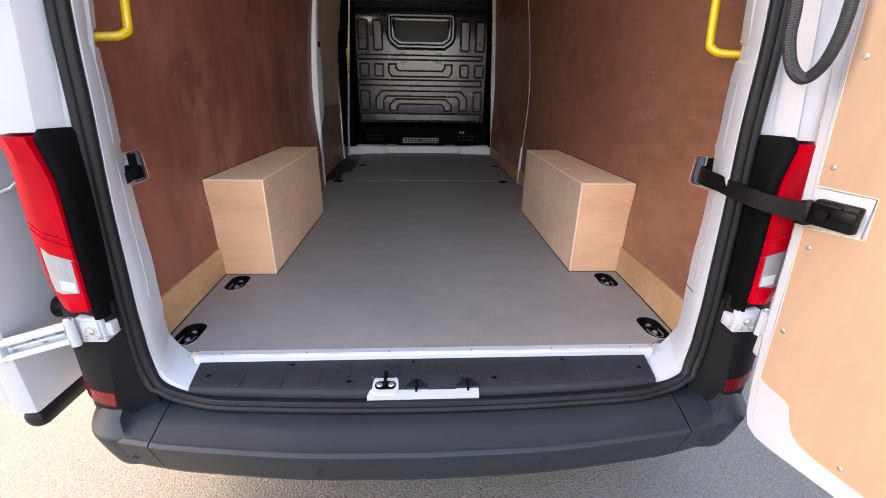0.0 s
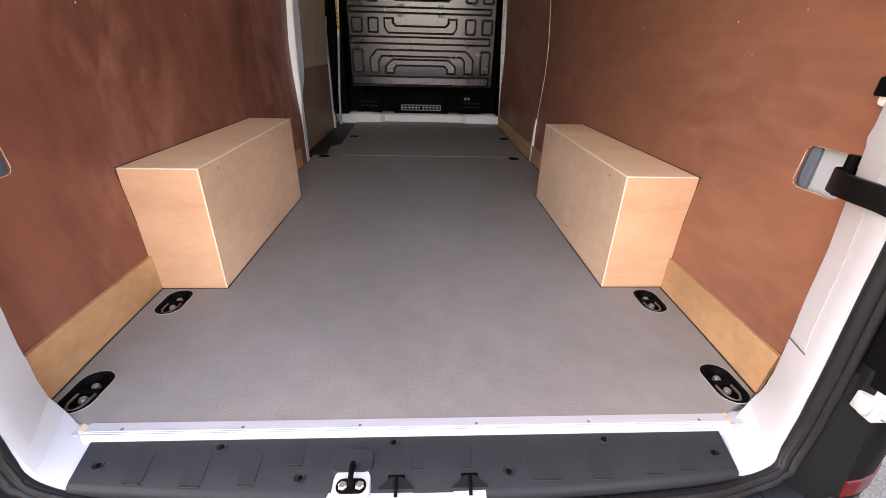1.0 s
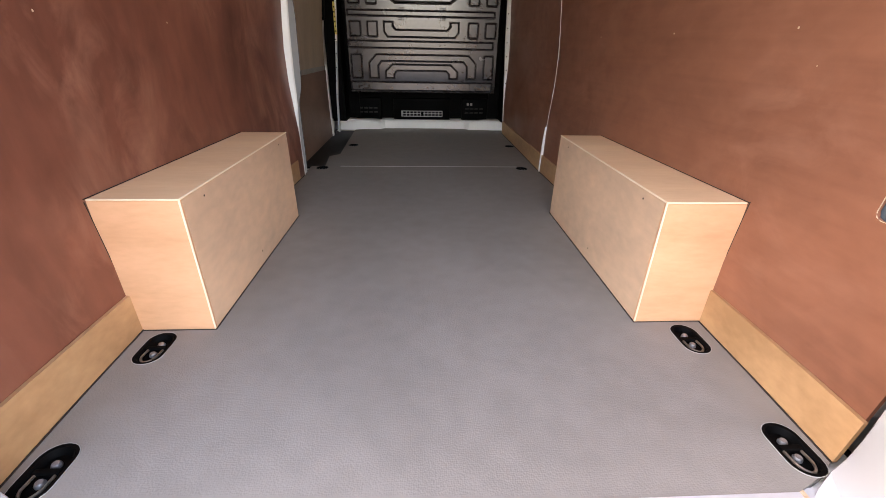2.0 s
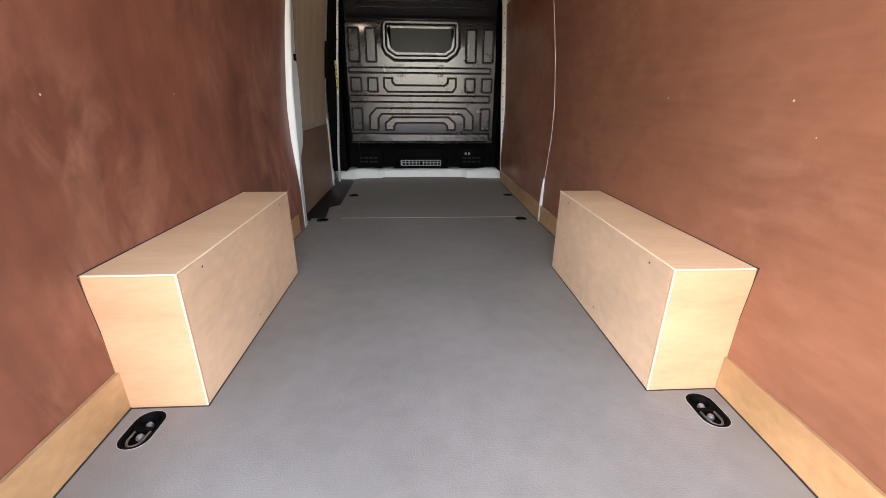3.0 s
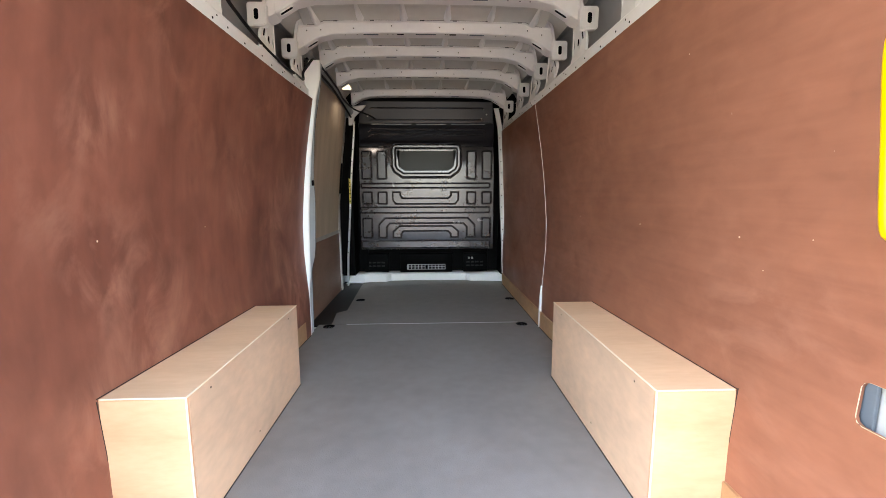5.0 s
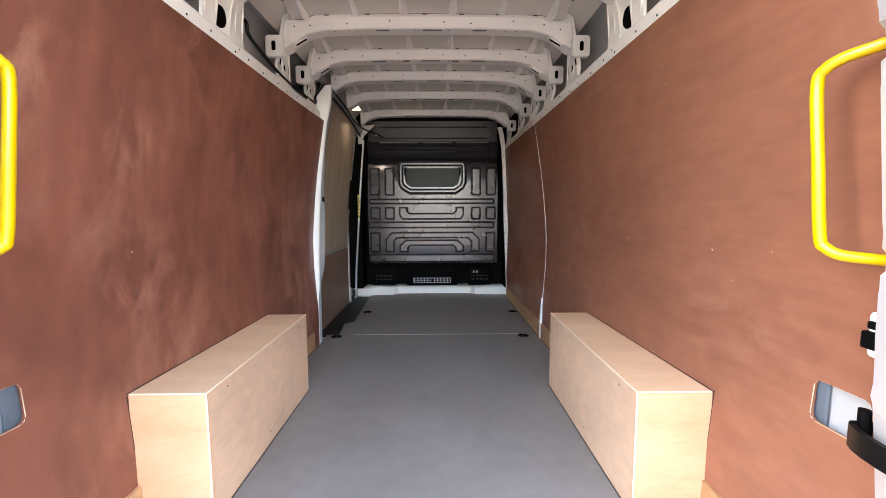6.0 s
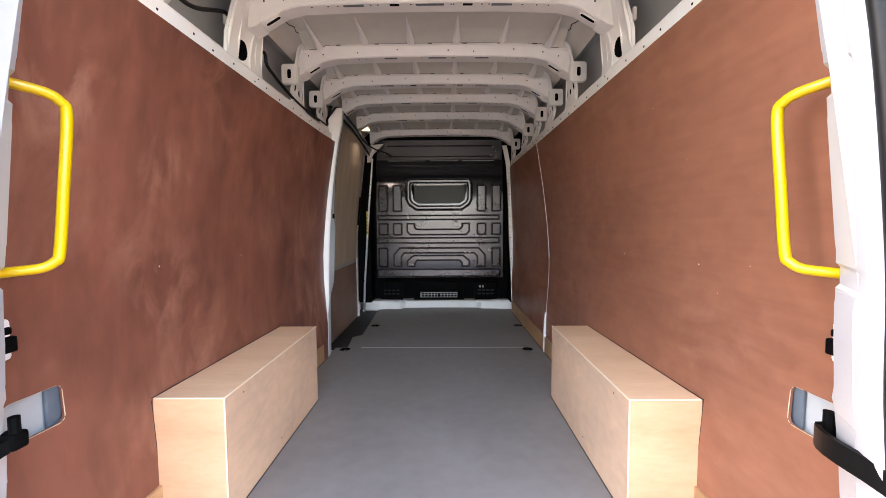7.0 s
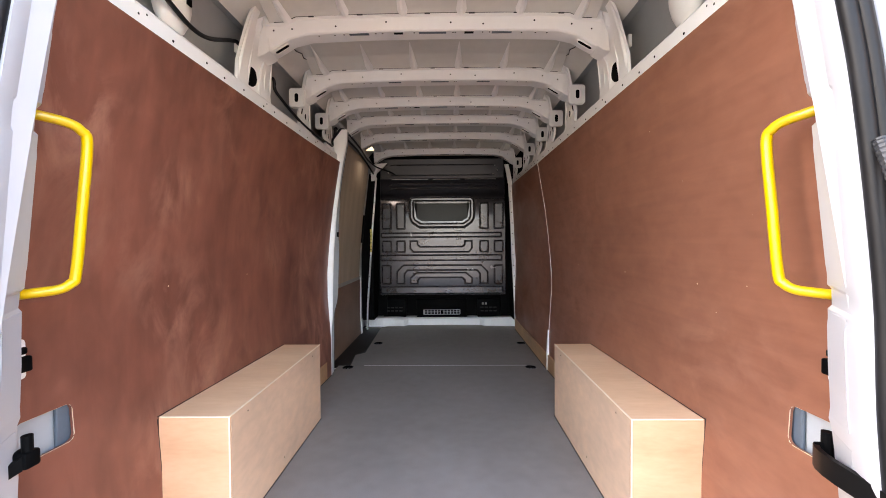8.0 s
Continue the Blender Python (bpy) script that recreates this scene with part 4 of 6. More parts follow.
for x in (0.43, 0.465):
    bpart("switch", boxed(x + 0.01, x + 0.032, 3.949, 3.958, 0.225, 0.25, 0.003), M_TAPE, "small grey socket")

# white ledge at the foot of the bulkhead
plan = [(-0.85, 3.815), (-0.69, 3.815), (-0.63, 3.845), (-0.46, 3.85), (-0.41, 3.905), (-0.10, 3.92), (0.06, 3.92), (0.41, 3.91), (0.46, 3.86), (0.64, 3.85), (0.69, 3.835), (0.83, 3.835)]
bm = bmesh.new()
low = [(x, y - 0.004, -0.002) for x, y in plan]
a = [(x, y, 0.066 + 0.014 * (abs(x) > 0.5)) for x, y in plan]
b = [(x, y + 0.018, 0.080 + 0.016 * (abs(x) > 0.5)) for x, y in plan]
back = [(x, 4.035, 0.084) for x, y in plan]
loft(bm, [low, a, b, back, [(x, 4.035, 0.0) for x, y in plan]])
tagged(part("ledge", bm, M_PRIMER, smooth=25), "white painted steel cross member at the front of the floor", "ledge", kind="structure")

# black boxes for the shade beside the bulkhead, and pierced metal strips in front of it
for s in (-1, 1):
    zz = [0.0, 0.13, 0.3, 0.5, 0.8, 1.12, 1.4, 1.57, 1.66, 1.72, 1.79] if s > 0 else [0.0, 0.13, 0.3, 0.5, 0.8, 1.12, 1.4, 1.57, 1.66]
    STRIP = [(0, 0.814), (0.3, 0.802), (0.64, 0.786), (0.85, 0.774), (1.2, 0.766), (1.57, 0.744), (1.70, 0.722), (1.79, 0.700)] if s > 0 else [(0, 0.835), (0.265, 0.828), (0.64, 0.800), (1.13, 0.766), (1.63, 0.722)]
    rows = []
    for z in zz:
        x = lerp_table(STRIP, z)
        i = 0.03 if s > 0 else 0.0
        rows.append([(s * (x + 0.010), 3.665, z), (s * (x - 0.003 - i), 3.667, z), (s * (x - 0.006 - i), 3.672, z), (s * (x - 0.006 - i), 3.685, z), (s * (x + 0.010), 3.685, z)])
    strip = tagged(part("strip_left" if s < 0 else "strip_right", loft(bmesh.new(), rows[4 if s < 0 else 0:], closed=True, caps=True), M_PRIMER, smooth=30),
                   "pale pierced steel edge strip beside the bulkhead", "edge strip", kind="structure")
    bm = bmesh.new()
    for k in range(11):
        z = 0.35 + 0.115 * k
        x = lerp_table(STRIP, z)
        disc(bm, (s * (x + 0.004 - (0.024 if s > 0 else 0)), 3.6665, z), 0.0045, -0.003, 'y', 7)
    part("strip_hole", bm, M_BLACK, strip, "small dark holes")
    if s < 0:
        part("strip_foot", loft(bmesh.new(), rows[:5], closed=True, caps=True), M_STEEL_IN, strip, "duller grey foot of the strip", 30)
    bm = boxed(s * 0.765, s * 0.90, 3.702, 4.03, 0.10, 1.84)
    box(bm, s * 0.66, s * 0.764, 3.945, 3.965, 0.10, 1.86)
    part("cavity_shade", bm, M_BLACK, strip, "black boxes as the shade in the body cavity beside the bulkhead")
# solid black box stands for the shade over the bulkhead
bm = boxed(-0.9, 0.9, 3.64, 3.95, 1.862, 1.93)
part("gap_shade", bm, M_BLACK, roof, "black box as the shade in the gap above the bulkhead")
bm = bmesh.new()
hexa(bm, [(-0.775, 3.655, 1.62), (-0.74, 3.65, 1.62), (-0.715, 3.65, 1.70), (-0.63, 3.645, 1.775), (-0.60, 3.645, 1.81), (-0.74, 3.645, 1.80), (-0.775, 3.65, 1.73)],
     [(-0.775, 3.675, 1.62), (-0.74, 3.67, 1.62), (-0.715, 3.67, 1.70), (-0.63, 3.665, 1.775), (-0.60, 3.665, 1.81), (-0.74, 3.665, 1.80), (-0.775, 3.67, 1.73)])
part("corner_gusset", bm, M_PRIMER, roof, "pale gusset joining roof corner and door pillar")
lab = tagged(part("label_strip", boxed(-0.794, -0.776, 3.661, 3.6645, 0.85, 1.10, 0.0008), M_LABEL), "yellow adhesive label strip on the door pillar", "label")
for k in range(6):
    part("text_bar", boxed(-0.792 + 0.003 * (k % 2), -0.780, 3.6603, 3.6612, 0.87 + 0.037 * k, 0.882 + 0.037 * k), M_SHADE_MARKS, lab)

# ---- sliding door side ----
EDGE_X = [(-0.06, 0.790), (0.10, 0.786), (0.19, 0.790), (0.32, 0.787), (0.42, 0.778), (0.50, 0.776), (0.59, 0.775), (0.85, 0.766), (1.04, 0.751), (1.255, 0.731), (1.516, 0.694), (1.645, 0.664), (1.765, 0.655)]
FOLD_X = [(-0.06, 0.794), (0.10, 0.792), (0.308, 0.790), (0.42, 0.788), (0.465, 0.782), (0.52, 0.764), (0.579, 0.758), (0.925, 0.744), (1.0, 0.749), (1.056, 0.749), (1.211, 0.738), (1.365, 0.729), (1.53, 0.698), (1.661, 0.674), (1.765, 0.664)]
zz = [-0.06, 0.06, 0.12, 0.2, 0.26, 0.32, 0.38, 0.42, 0.46, 0.50, 0.54, 0.59, 0.7, 0.8, 0.9, 0.96, 1.02, 1.1, 1.2, 1.32, 1.43, 1.53, 1.60, 1.66, 1.70, 1.765]
face, fold = [], []
for z in zz:
    x, f = lerp_table(EDGE_X, z), lerp_table(FOLD_X, z)
    o = lerp_table([(-0.06, 0.90), (1.57, 0.90), (1.62, 0.80), (1.70, 0.752), (1.765, 0.722)], z)
    face.append([(-(x + 0.008), 2.1665, z), (-(x + 0.002), 2.171, z), (-x, 2.179, z), (-(x + 0.004), 2.186, z), (-o, 2.186, z), (-o, 2.1665, z)])
    fold.append([(-(x + 0.008), 2.187, z), (-(max(x, f) + 0.004), 2.200, z), (-(f + 0.003), 2.236, z), (-f, 2.246, z), (-(f + 0.004), 2.253, z), (-max(o, f + 0.02), 2.262, z), (-max(o, f + 0.02), 2.187, z)])
pil = tagged(part("pillar", loft(bmesh.new(), face, closed=True, caps=True), M_PRIMER, smooth=40), "white painted pillar beside the sliding door", "pillar", kind="structure")
part("pillar_return", loft(bmesh.new(), fold, closed=True, caps=True), M_STEEL_IN, pil, "folded grey-white return of the pillar", 40)
part("pillar_seal", tube(bmesh.new(), [(r[4][0] - 0.001, 2.257, r[4][2]) for r in fold], 0.0045, 6), M_RUBBER, pil, "thin dark seal on the pillar", 40)
bm = boxed(-0.754, -0.7405, 2.212, 2.230, 1.00, 1.035, 0.003)
part("pillar_hole", bm, M_BLACK, pil)


def slide_x(z):
    return lerp_table([(-0.10, 0.882), (0.2, 0.884), (0.57, 0.884), (0.9, 0.866), (1.2, 0.838), (1.5, 0.80), (1.78, 0.765)], z)


door = thing("sliding_door", "closed sliding side door lined with grey-beige and brown boards", "sliding door", (-0.88, 2.3, -0.06))


def door_sheet(y0, y1, z0, z1, inset, thick=0.008):
    zs = [z0 + (z1 - z0) * k / 8 for k in range(9)]
    rows = [[(-(slide_x(z) - inset), y0, z), (-(slide_x(z) - inset), y1, z), (-(slide_x(z) - inset + thick), y1, z), (-(slide_x(z) - inset + thick), y0, z)] for z in zs]
    bm = loft(bmesh.new(), rows, closed=True, caps=True)
    bm.transform(Matrix.Translation((0.88, -2.3, 0.06)))
    return bm


part("door_skin", door_sheet(2.24, 3.72, -0.06, 1.80, -0.03), M_PRIMER, door, "pale inner door steel", 40)
part("upper_panel", door_sheet(2.30, 3.50, 0.60, 1.77, 0.0), M_PLY_DOOR, door, "grey-beige hardboard lining", 40)
part("lower_panel", door_sheet(2.30, 3.53, -0.025, 0.565, 0.004), M_PLY_LOW, door, "brown film-faced plywood lining", 40)
part("waist_strip", door_sheet(2.30, 3.52, 0.566, 0.60, 0.001), M_TAPE, door, "grey strip between the linings")
part("edge_strip", door_sheet(3.525, 3.555, 0.12, 0.60, 0.01), M_PRIMER, door, "pale steel edge of the door")
part("edge_foot", door_sheet(3.52, 3.575, -0.05, 0.14, 0.016), M_PRIMER, door, "pale steel door foot")
part("latch_block", door_sheet(3.50, 3.54, 0.95, 1.24, 0.016, 0.02), M_BLACK, door, "black latch block")
part("door_gap", door_sheet(2.235, 2.298, -0.05, 1.8, 0.0, 0.004), M_RUBBER, door, "dark rubber seal gap")

# runner beam above the sliding door
rows = []
for y, z, x in ((2.19, 1.86, 0.735), (2.3, 1.85, 0.735), (2.9, 1.835, 0.725), (3.4, 1.80, 0.735), (3.70, 1.74, 0.72)):
    rows.append([(-x, y, z), (-(x + 0.01), y, z - 0.025), (-(x + 0.03), y, z - 0.04), (-0.89, y, z - 0.04), (-0.89, y, z + 0.02), (-(x + 0.02), y, z + 0.02)])
beam = tagged(part("door_runner", loft(bmesh.new(), rows, closed=True, caps=True), M_STEEL_IN, smooth=30), "pale steel runner beam above the sliding door", "beam", kind="structure")
bm = bmesh.new()
tube(bm, [(-0.765, 2.27, 1.806), (-0.755, 2.9, 1.79), (-0.765, 3.4, 1.755), (-0.75, 3.66, 1.695)], 0.009, 6)
part("runner_seal", bm, M_RUBBER, beam, "black seal along the runner", 40)
lamp = thing("interior_lamp", "small clear interior lamp set in the roof corner", "interior lamp", (-0.70, 3.12, 1.86))
part("housing", boxed(-0.035, 0.045, -0.075, 0.075, -0.006, 0.03, 0.006), M_PRIMER, lamp)
part("lens", boxed(-0.028, 0.05, -0.06, 0.06, -0.024, -0.004, 0.008), M_AMBER, lamp, "glossy yellowish lens", 40)

# wiring along the left rail
bm = bmesh.new()
cable_pts = [(-0.80, 0.42, 1.75), (-0.80, 0.559, 1.712), (-0.80, 0.656, 1.693), (-0.80, 0.753, 1.707), (-0.80, 0.90, 1.772), (-0.798, 0.955, 1.785), (-0.83, 1.05, 1.765), (-0.83, 1.2, 1.755), (-0.772, 1.218, 1.748), (-0.766, 1.228, 1.697), (-0.764, 1.31, 1.674), (-0.763, 1.40, 1.657), (-0.762, 1.57, 1.637),
             (-0.760, 1.735, 1.630), (-0.755, 2.02, 1.634), (-0.752, 2.13, 1.640), (-0.755, 2.145, 1.685), (-0.725, 2.16, 1.735), (-0.703, 2.172, 1.768), (-0.708, 2.3, 1.795), (-0.718, 2.55, 1.806), (-0.722, 2.75, 1.803), (-0.716, 2.95, 1.782), (-0.728, 3.195, 1.768), (-0.712, 3.4, 1.752), (-0.68, 3.55, 1.742), (-0.56, 3.66, 1.71), (-0.52, 3.77, 1.69)]
fine = []
for i in range(len(cable_pts) - 1):
    p0, p1, p2, p3 = (Vector(cable_pts[max(min(i + k, len(cable_pts) - 1), 0)]) for k in (-1, 0, 1, 2))
    for k in range(5):
        t = k / 5
        fine.append(0.5 * ((2 * p1) + (p2 - p0) * t + (2 * p0 - 5 * p1 + 4 * p2 - p3) * t * t + (3 * p1 - p0 - 3 * p2 + p3) * t ** 3))
fine.append(Vector(cable_pts[-1]))
tagged(part("cable", tube(bm, fine, 0.0078, 8), M_RUBBER, smooth=60), "thin black wiring loom along the roof rail", "cable")

# ---- wheel arch boxes ----
def arch_box(s, y0, y1, h):
    ob = thing("wheel_arch_box", "pale birch plywood box over the wheel arch, on the grey floor", "wheel arch box", (s * 0.75, (y0 + y1) / 2, 0), "wheel arch boxes")
    m = Matrix.Translation((-s * 0.75, -(y0 + y1) / 2, 0))
    xo0, xo1, t = wall_x(y0, 0.2) + 0.006, wall_x(y1, 0.2) + 0.006, 0.012

    def put(name, low, high, mat, label):
        bm = hexa(bmesh.new(), [(s * x, y, z) for x, y, z in low], [(s * x, y, z) for x, y, z in high])
        bmesh.ops.bevel(bm, geom=list(bm.edges), offset=0.0012, segments=2, affect='EDGES')
        bm.transform(m)
        return part(name, bm, mat, ob, label)

    zt = h - 0.004
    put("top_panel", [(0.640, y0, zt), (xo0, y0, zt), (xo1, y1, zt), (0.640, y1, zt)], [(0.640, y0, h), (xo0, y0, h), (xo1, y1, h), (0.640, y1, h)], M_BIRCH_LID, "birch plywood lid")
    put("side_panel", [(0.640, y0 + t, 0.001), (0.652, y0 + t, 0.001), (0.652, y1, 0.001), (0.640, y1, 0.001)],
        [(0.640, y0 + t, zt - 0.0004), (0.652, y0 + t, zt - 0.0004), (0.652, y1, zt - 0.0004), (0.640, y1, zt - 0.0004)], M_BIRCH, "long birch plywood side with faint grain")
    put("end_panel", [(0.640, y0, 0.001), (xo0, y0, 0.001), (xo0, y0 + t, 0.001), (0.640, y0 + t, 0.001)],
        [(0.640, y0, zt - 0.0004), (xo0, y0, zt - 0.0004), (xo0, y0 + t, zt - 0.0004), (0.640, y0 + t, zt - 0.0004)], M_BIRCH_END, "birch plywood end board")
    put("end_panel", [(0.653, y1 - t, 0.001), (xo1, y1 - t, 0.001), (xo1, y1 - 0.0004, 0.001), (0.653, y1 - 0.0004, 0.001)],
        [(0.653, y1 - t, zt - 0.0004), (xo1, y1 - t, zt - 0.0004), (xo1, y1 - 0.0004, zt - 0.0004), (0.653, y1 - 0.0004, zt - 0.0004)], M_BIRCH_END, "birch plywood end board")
    for line in ([(0.6405, y0 + 0.0005, 0.004), (0.6405, y0 + 0.0005, h - 0.0005)], [(0.6405, y0 + 0.0005, h - 0.0008), (xo0 - 0.006, y0 + 0.0005, h - 0.0008)], [(0.6405, y0 + 0.0005, h - 0.0008), (0.6405, y1 - 0.001, h - 0.0008)]):
        bm = tube(bmesh.new(), [(s * x, y, z) for x, y, z in line], 0.0027, 10)
        bm.transform(m)
        part("edge_band", bm, M_RUBBED, ob, "pale rubbed plywood edge", 60)
    # contact shadow round the box, laid on as thin dark tubes
    bm = bmesh.new()
    tube(bm, [(s * 0.638, y1, 0.001), (s * 0.638, y0 - 0.002, 0.001), (s * xo0, y0 - 0.002, 0.001)], 0.002, 4)
    tube(bm, [(s * (wall_x(y0, z) - 0.0005), y0 - 0.001, z) for z in (0.12, 0.25, 0.4)], 0.0015, 4)
    tube(bm, [(s * (wall_x(y, h) - 0.0005), y, h) for y in (y0, (y0 + y1) / 2, y1)], 0.0015, 4)
    bm.transform(m)
    part("contact_shade", bm, M_SHADE_MARKS, ob, "dark joint lines as the contact shadow where the box meets floor and wall")
    for y, z in ((y0 + 0.12, h - 0.03), (y1 - 0.12, h - 0.03), (y0 + 0.42, 0.05)):
        bm = disc(bmesh.new(), (s * 0.640, y, z), 0.0035, -s * 0.0008, 'x', 6)
        bm.transform(m)
        part("pin_head", bm, M_SHADE_MARKS, ob, "dark fixing pin head")
    return ob


arch_box(-1, 0.553, 1.456, 0.407)
arch_box(1, 0.558, 1.494, 0.397)


# ---- lashing rings ----
M_RING = material("dull_steel_ring", (0.26, 0.23, 0.2), rough=0.45, metal=0.6, second=(0.14, 0.12, 0.1), scale=40)

M_STUD = material("dull_zinc_stud", (0.36, 0.36, 0.37), rough=0.42, metal=0.6, second=(0.2, 0.2, 0.21), scale=60)


def lashing_ring(hx, hy, label):
    ob = thing("lashing_ring", label, "lashing ring", (0, 0, 0), "floor lashing rings")
    outer, rim, low = oval(0, 0, hx, hy), oval(0, 0, hx - 0.005, hy - 0.005), oval(0, 0, hx - 0.013, hy - 0.013)
    bm = bmesh.new()
    lip = [(x, y, 0.0018) for x, y in oval(0, 0, hx + 0.003, hy + 0.003)]
    loft(bm, [[(x, y, -0.0005) for x, y in oval(0, 0, hx + 0.003, hy + 0.003)], lip, [(x, y, 0.001) for x, y in rim], [(x, y, -0.014) for x, y in low]], closed=True)
    bm.faces.new([bm.verts.new((x, y, -0.014)) for x, y in low])
    bmesh.ops.remove_doubles(bm, verts=bm.verts, dist=0.0001)
    part("tray", bm, M_BLACK, ob, "recessed black oval tray", 40)
    edge = [(x, y, 0.0014) for x, y in oval(0, 0, hx + 0.0034, hy + 0.0034)]
    part("tray_edge", tube(bmesh.new(), edge + edge[:1], 0.0009, 5), M_TAPE, ob, "thin pale edge of the cutout in the floor")
    bm = bmesh.new()
    ring = []
    for k in range(9):
        a = radians(200 + 140 * k / 8)
        ring.append((0.021 * math.cos(a), -hy * 0.30 + 0.034 * math.sin(a) * hy / 0.063, -0.004))
    tube(bm, [(ring[0][0], 0.004, -0.006)] + ring + [(ring[-1][0], 0.004, -0.006)], 0.0032, 6)
    part("ring", bm, M_RING, ob, "dull steel D-ring folded flat", 60)
    part("ring_bar", boxed(-0.026, 0.026, -0.002, 0.012, -0.012, -0.001, 0.003), M_BLACK, ob, "black hinge bar")
    for y in (-0.016, 0.024):
        k = hy / 0.063
        part("bolt", disc(bmesh.new(), (0.001, y * k, -0.014), 0.010, 0.010, 'z', 10), M_STUD, ob, "domed steel bolt", 40)
    return ob


for k, (x, y) in enumerate(RINGS):
    if k in (0, 4):
        master = lashing_ring(*ring_half(y), "black recessed lashing point with a steel ring, set in the floor")
        master.matrix_basis = pose(x, y, 0)
    else:
        copy_thing(master, pose(x, y, 0, 0, 0, 0))

# ---- threshold strip ----
strip = thing("threshold_strip", "ribbed aluminium threshold strip screwed along the floor's rear edge", "threshold strip", (0, -0.005, 0))
bm = bmesh.new()
sect = [(0.016, -0.004), (0.016, 0.0022), (-0.006, 0.003), (-0.007, 0.0022), (-0.010, 0.003), (-0.0112, 0.002), (-0.0145, 0.003), (-0.018, 0.001), (-0.018, -0.03), (-0.014, -0.03), (-0.014, -0.004)]
loft(bm, [[(x, y, z) for y, z in sect] for x in (-0.693, 0.706)], closed=True, caps=True)
part("profile", bm, M_ALU, strip, "bright ribbed aluminium profile")
for x in (-0.618, -0.368, -0.119, 0.135, 0.386, 0.640):
    part("screw", disc(bmesh.new(), (x, -0.001, 0.0026), 0.0036, 0.0009, 'z', 8), M_SLATE, strip, "small countersunk screw")
part("end_packer", boxed(-0.712, -0.694, 0.0, 0.03, -0.03, -0.001), M_EDGE, strip, "raw plywood end grain")
part("end_cap", boxed(-0.75, -0.7125, -0.004, 0.03, -0.03, -0.0085), M_WHITE, strip, "white painted sill corner")
part("end_packer", boxed(0.707, 0.72, 0.0, 0.03, -0.03, -0.001), M_EDGE, strip, "raw plywood end grain")
part("end_cap", boxed(0.7205, 0.76, -0.004, 0.03, -0.03, -0.0085), M_WHITE, strip, "white painted sill corner")


# ---- plastic sill cover ----
def sill_edge(x):
    return -0.100 - 0.034 * (1 - min((x / 0.68) ** 2, 1))


def sill_z(x, y):
    k = (y + 0.022) / (sill_edge(x) + 0.022)
    return -0.014 - 0.024 * min(max(k, 0), 1)


sill = thing("sill_cover", "dark grey ribbed plastic cover over the rear door sill", "sill cover", (0, -0.06, -0.05))
sm = Matrix.Translation((0, 0.06, 0.05))
xs = [-0.676 + 1.356 * k / 28 for k in range(29)]
rows = []
for x in xs:
    e = sill_edge(x)
    y0 = -0.022
    rows.append([(x if abs(x) < 0.69 else x * 0.999, y0, -0.014), (x, (y0 + e) / 2, -0.026), (x, e + 0.006, -0.037), (x, e - 0.002, -0.041), (x, e - 0.006, -0.05), (x, e - 0.009, -0.072), (x, e + 0.03, -0.075), (x, y0, -0.06)])
bm = loft(bmesh.new(), rows, closed=True, caps=True)
bm.transform(sm)
part("cover", bm, M_PLASTIC, sill, "dark grey grained plastic moulding", 40)
for x, y in ((-0.635, -0.067), (-0.403, -0.037), (-0.227, -0.100), (-0.045, -0.034), (0.193, -0.096), (0.413, -0.035), (0.644, -0.066)):
    bm = bmesh.new()
    z = sill_z(x, y)
    loft(bm, [[(x + r * math.cos(a), y + r * math.sin(a), z + k) for a in (2 * math.pi * i / 12 for i in range(12))] for r, k in ((0.0125, -0.001), (0.0115, 0.0022), (0.009, 0.0018), (0.008, -0.001))], closed=True)
    bm.transform(sm)
    cup = part("screw_cup", bm, M_PLASTIC, sill, "", 40)
    bm = disc(bmesh.new(), (x, y, z - 0.001), 0.0062, 0.003, 'z', 6)
    bm.transform(sm)
    part("screw", bm, M_BLACK, cup, "dark screw head")
for x0, x1, ya, yb in ((-0.575, -0.530, -0.045, -0.100), (-0.462, -0.414, -0.045, -0.108), (-0.352, -0.31, -0.05, -0.11), (-0.265, -0.225, -0.032, -0.078), (-0.112, -0.073, -0.03, -0.066), (-0.012, 0.022, -0.03, -0.088),
                       (0.088, 0.122, -0.03, -0.087), (0.232, 0.30, -0.05, -0.112), (0.36, 0.405, -0.055, -0.112), (0.475, 0.52, -0.045, -0.105), (0.55, 0.59, -0.05, -0.098)):
    bm = bmesh.new()
    hexa(bm, [(x0, ya, sill_z(x0, ya) - 0.004), (x1, ya, sill_z(x1, ya) - 0.004), (x1, yb, sill_z(x1, yb) - 0.004), (x0, yb, sill_z(x0, yb) - 0.004)],
         [(x0 + 0.002, ya - 0.002, sill_z(x0, ya) + 0.0002), (x1 - 0.002, ya - 0.002, sill_z(x1, ya) + 0.0002), (x1 - 0.003, yb + 0.003, sill_z(x1, yb) + 0.0022), (x0 + 0.003, yb + 0.003, sill_z(x0, yb) + 0.0022)])
    bm.transform(sm)
    pad = part("tread_pad", bm, M_PLASTIC, sill)
    bm = tube(bmesh.new(), [(x0 + 0.006, yb - 0.001, sill_z(x0, yb) + 0.0005), (x0 + 0.009, yb - 0.004, sill_z(x0, yb) + 0.0008), (x1 - 0.004, yb - 0.004, sill_z(x1, yb) + 0.0008)], 0.0017, 6)
    bm.transform(sm)
    part("pad_lip", bm, M_PLASTIC, pad, "", 60)

# ---- door striker plate in the sill ----
st = thing("door_striker", "white striker plate with two black guide lugs in the sill", "door striker", (-0.015, -0.13, -0.05))
tm = Matrix.Translation((0.015, 0.13, 0.05))


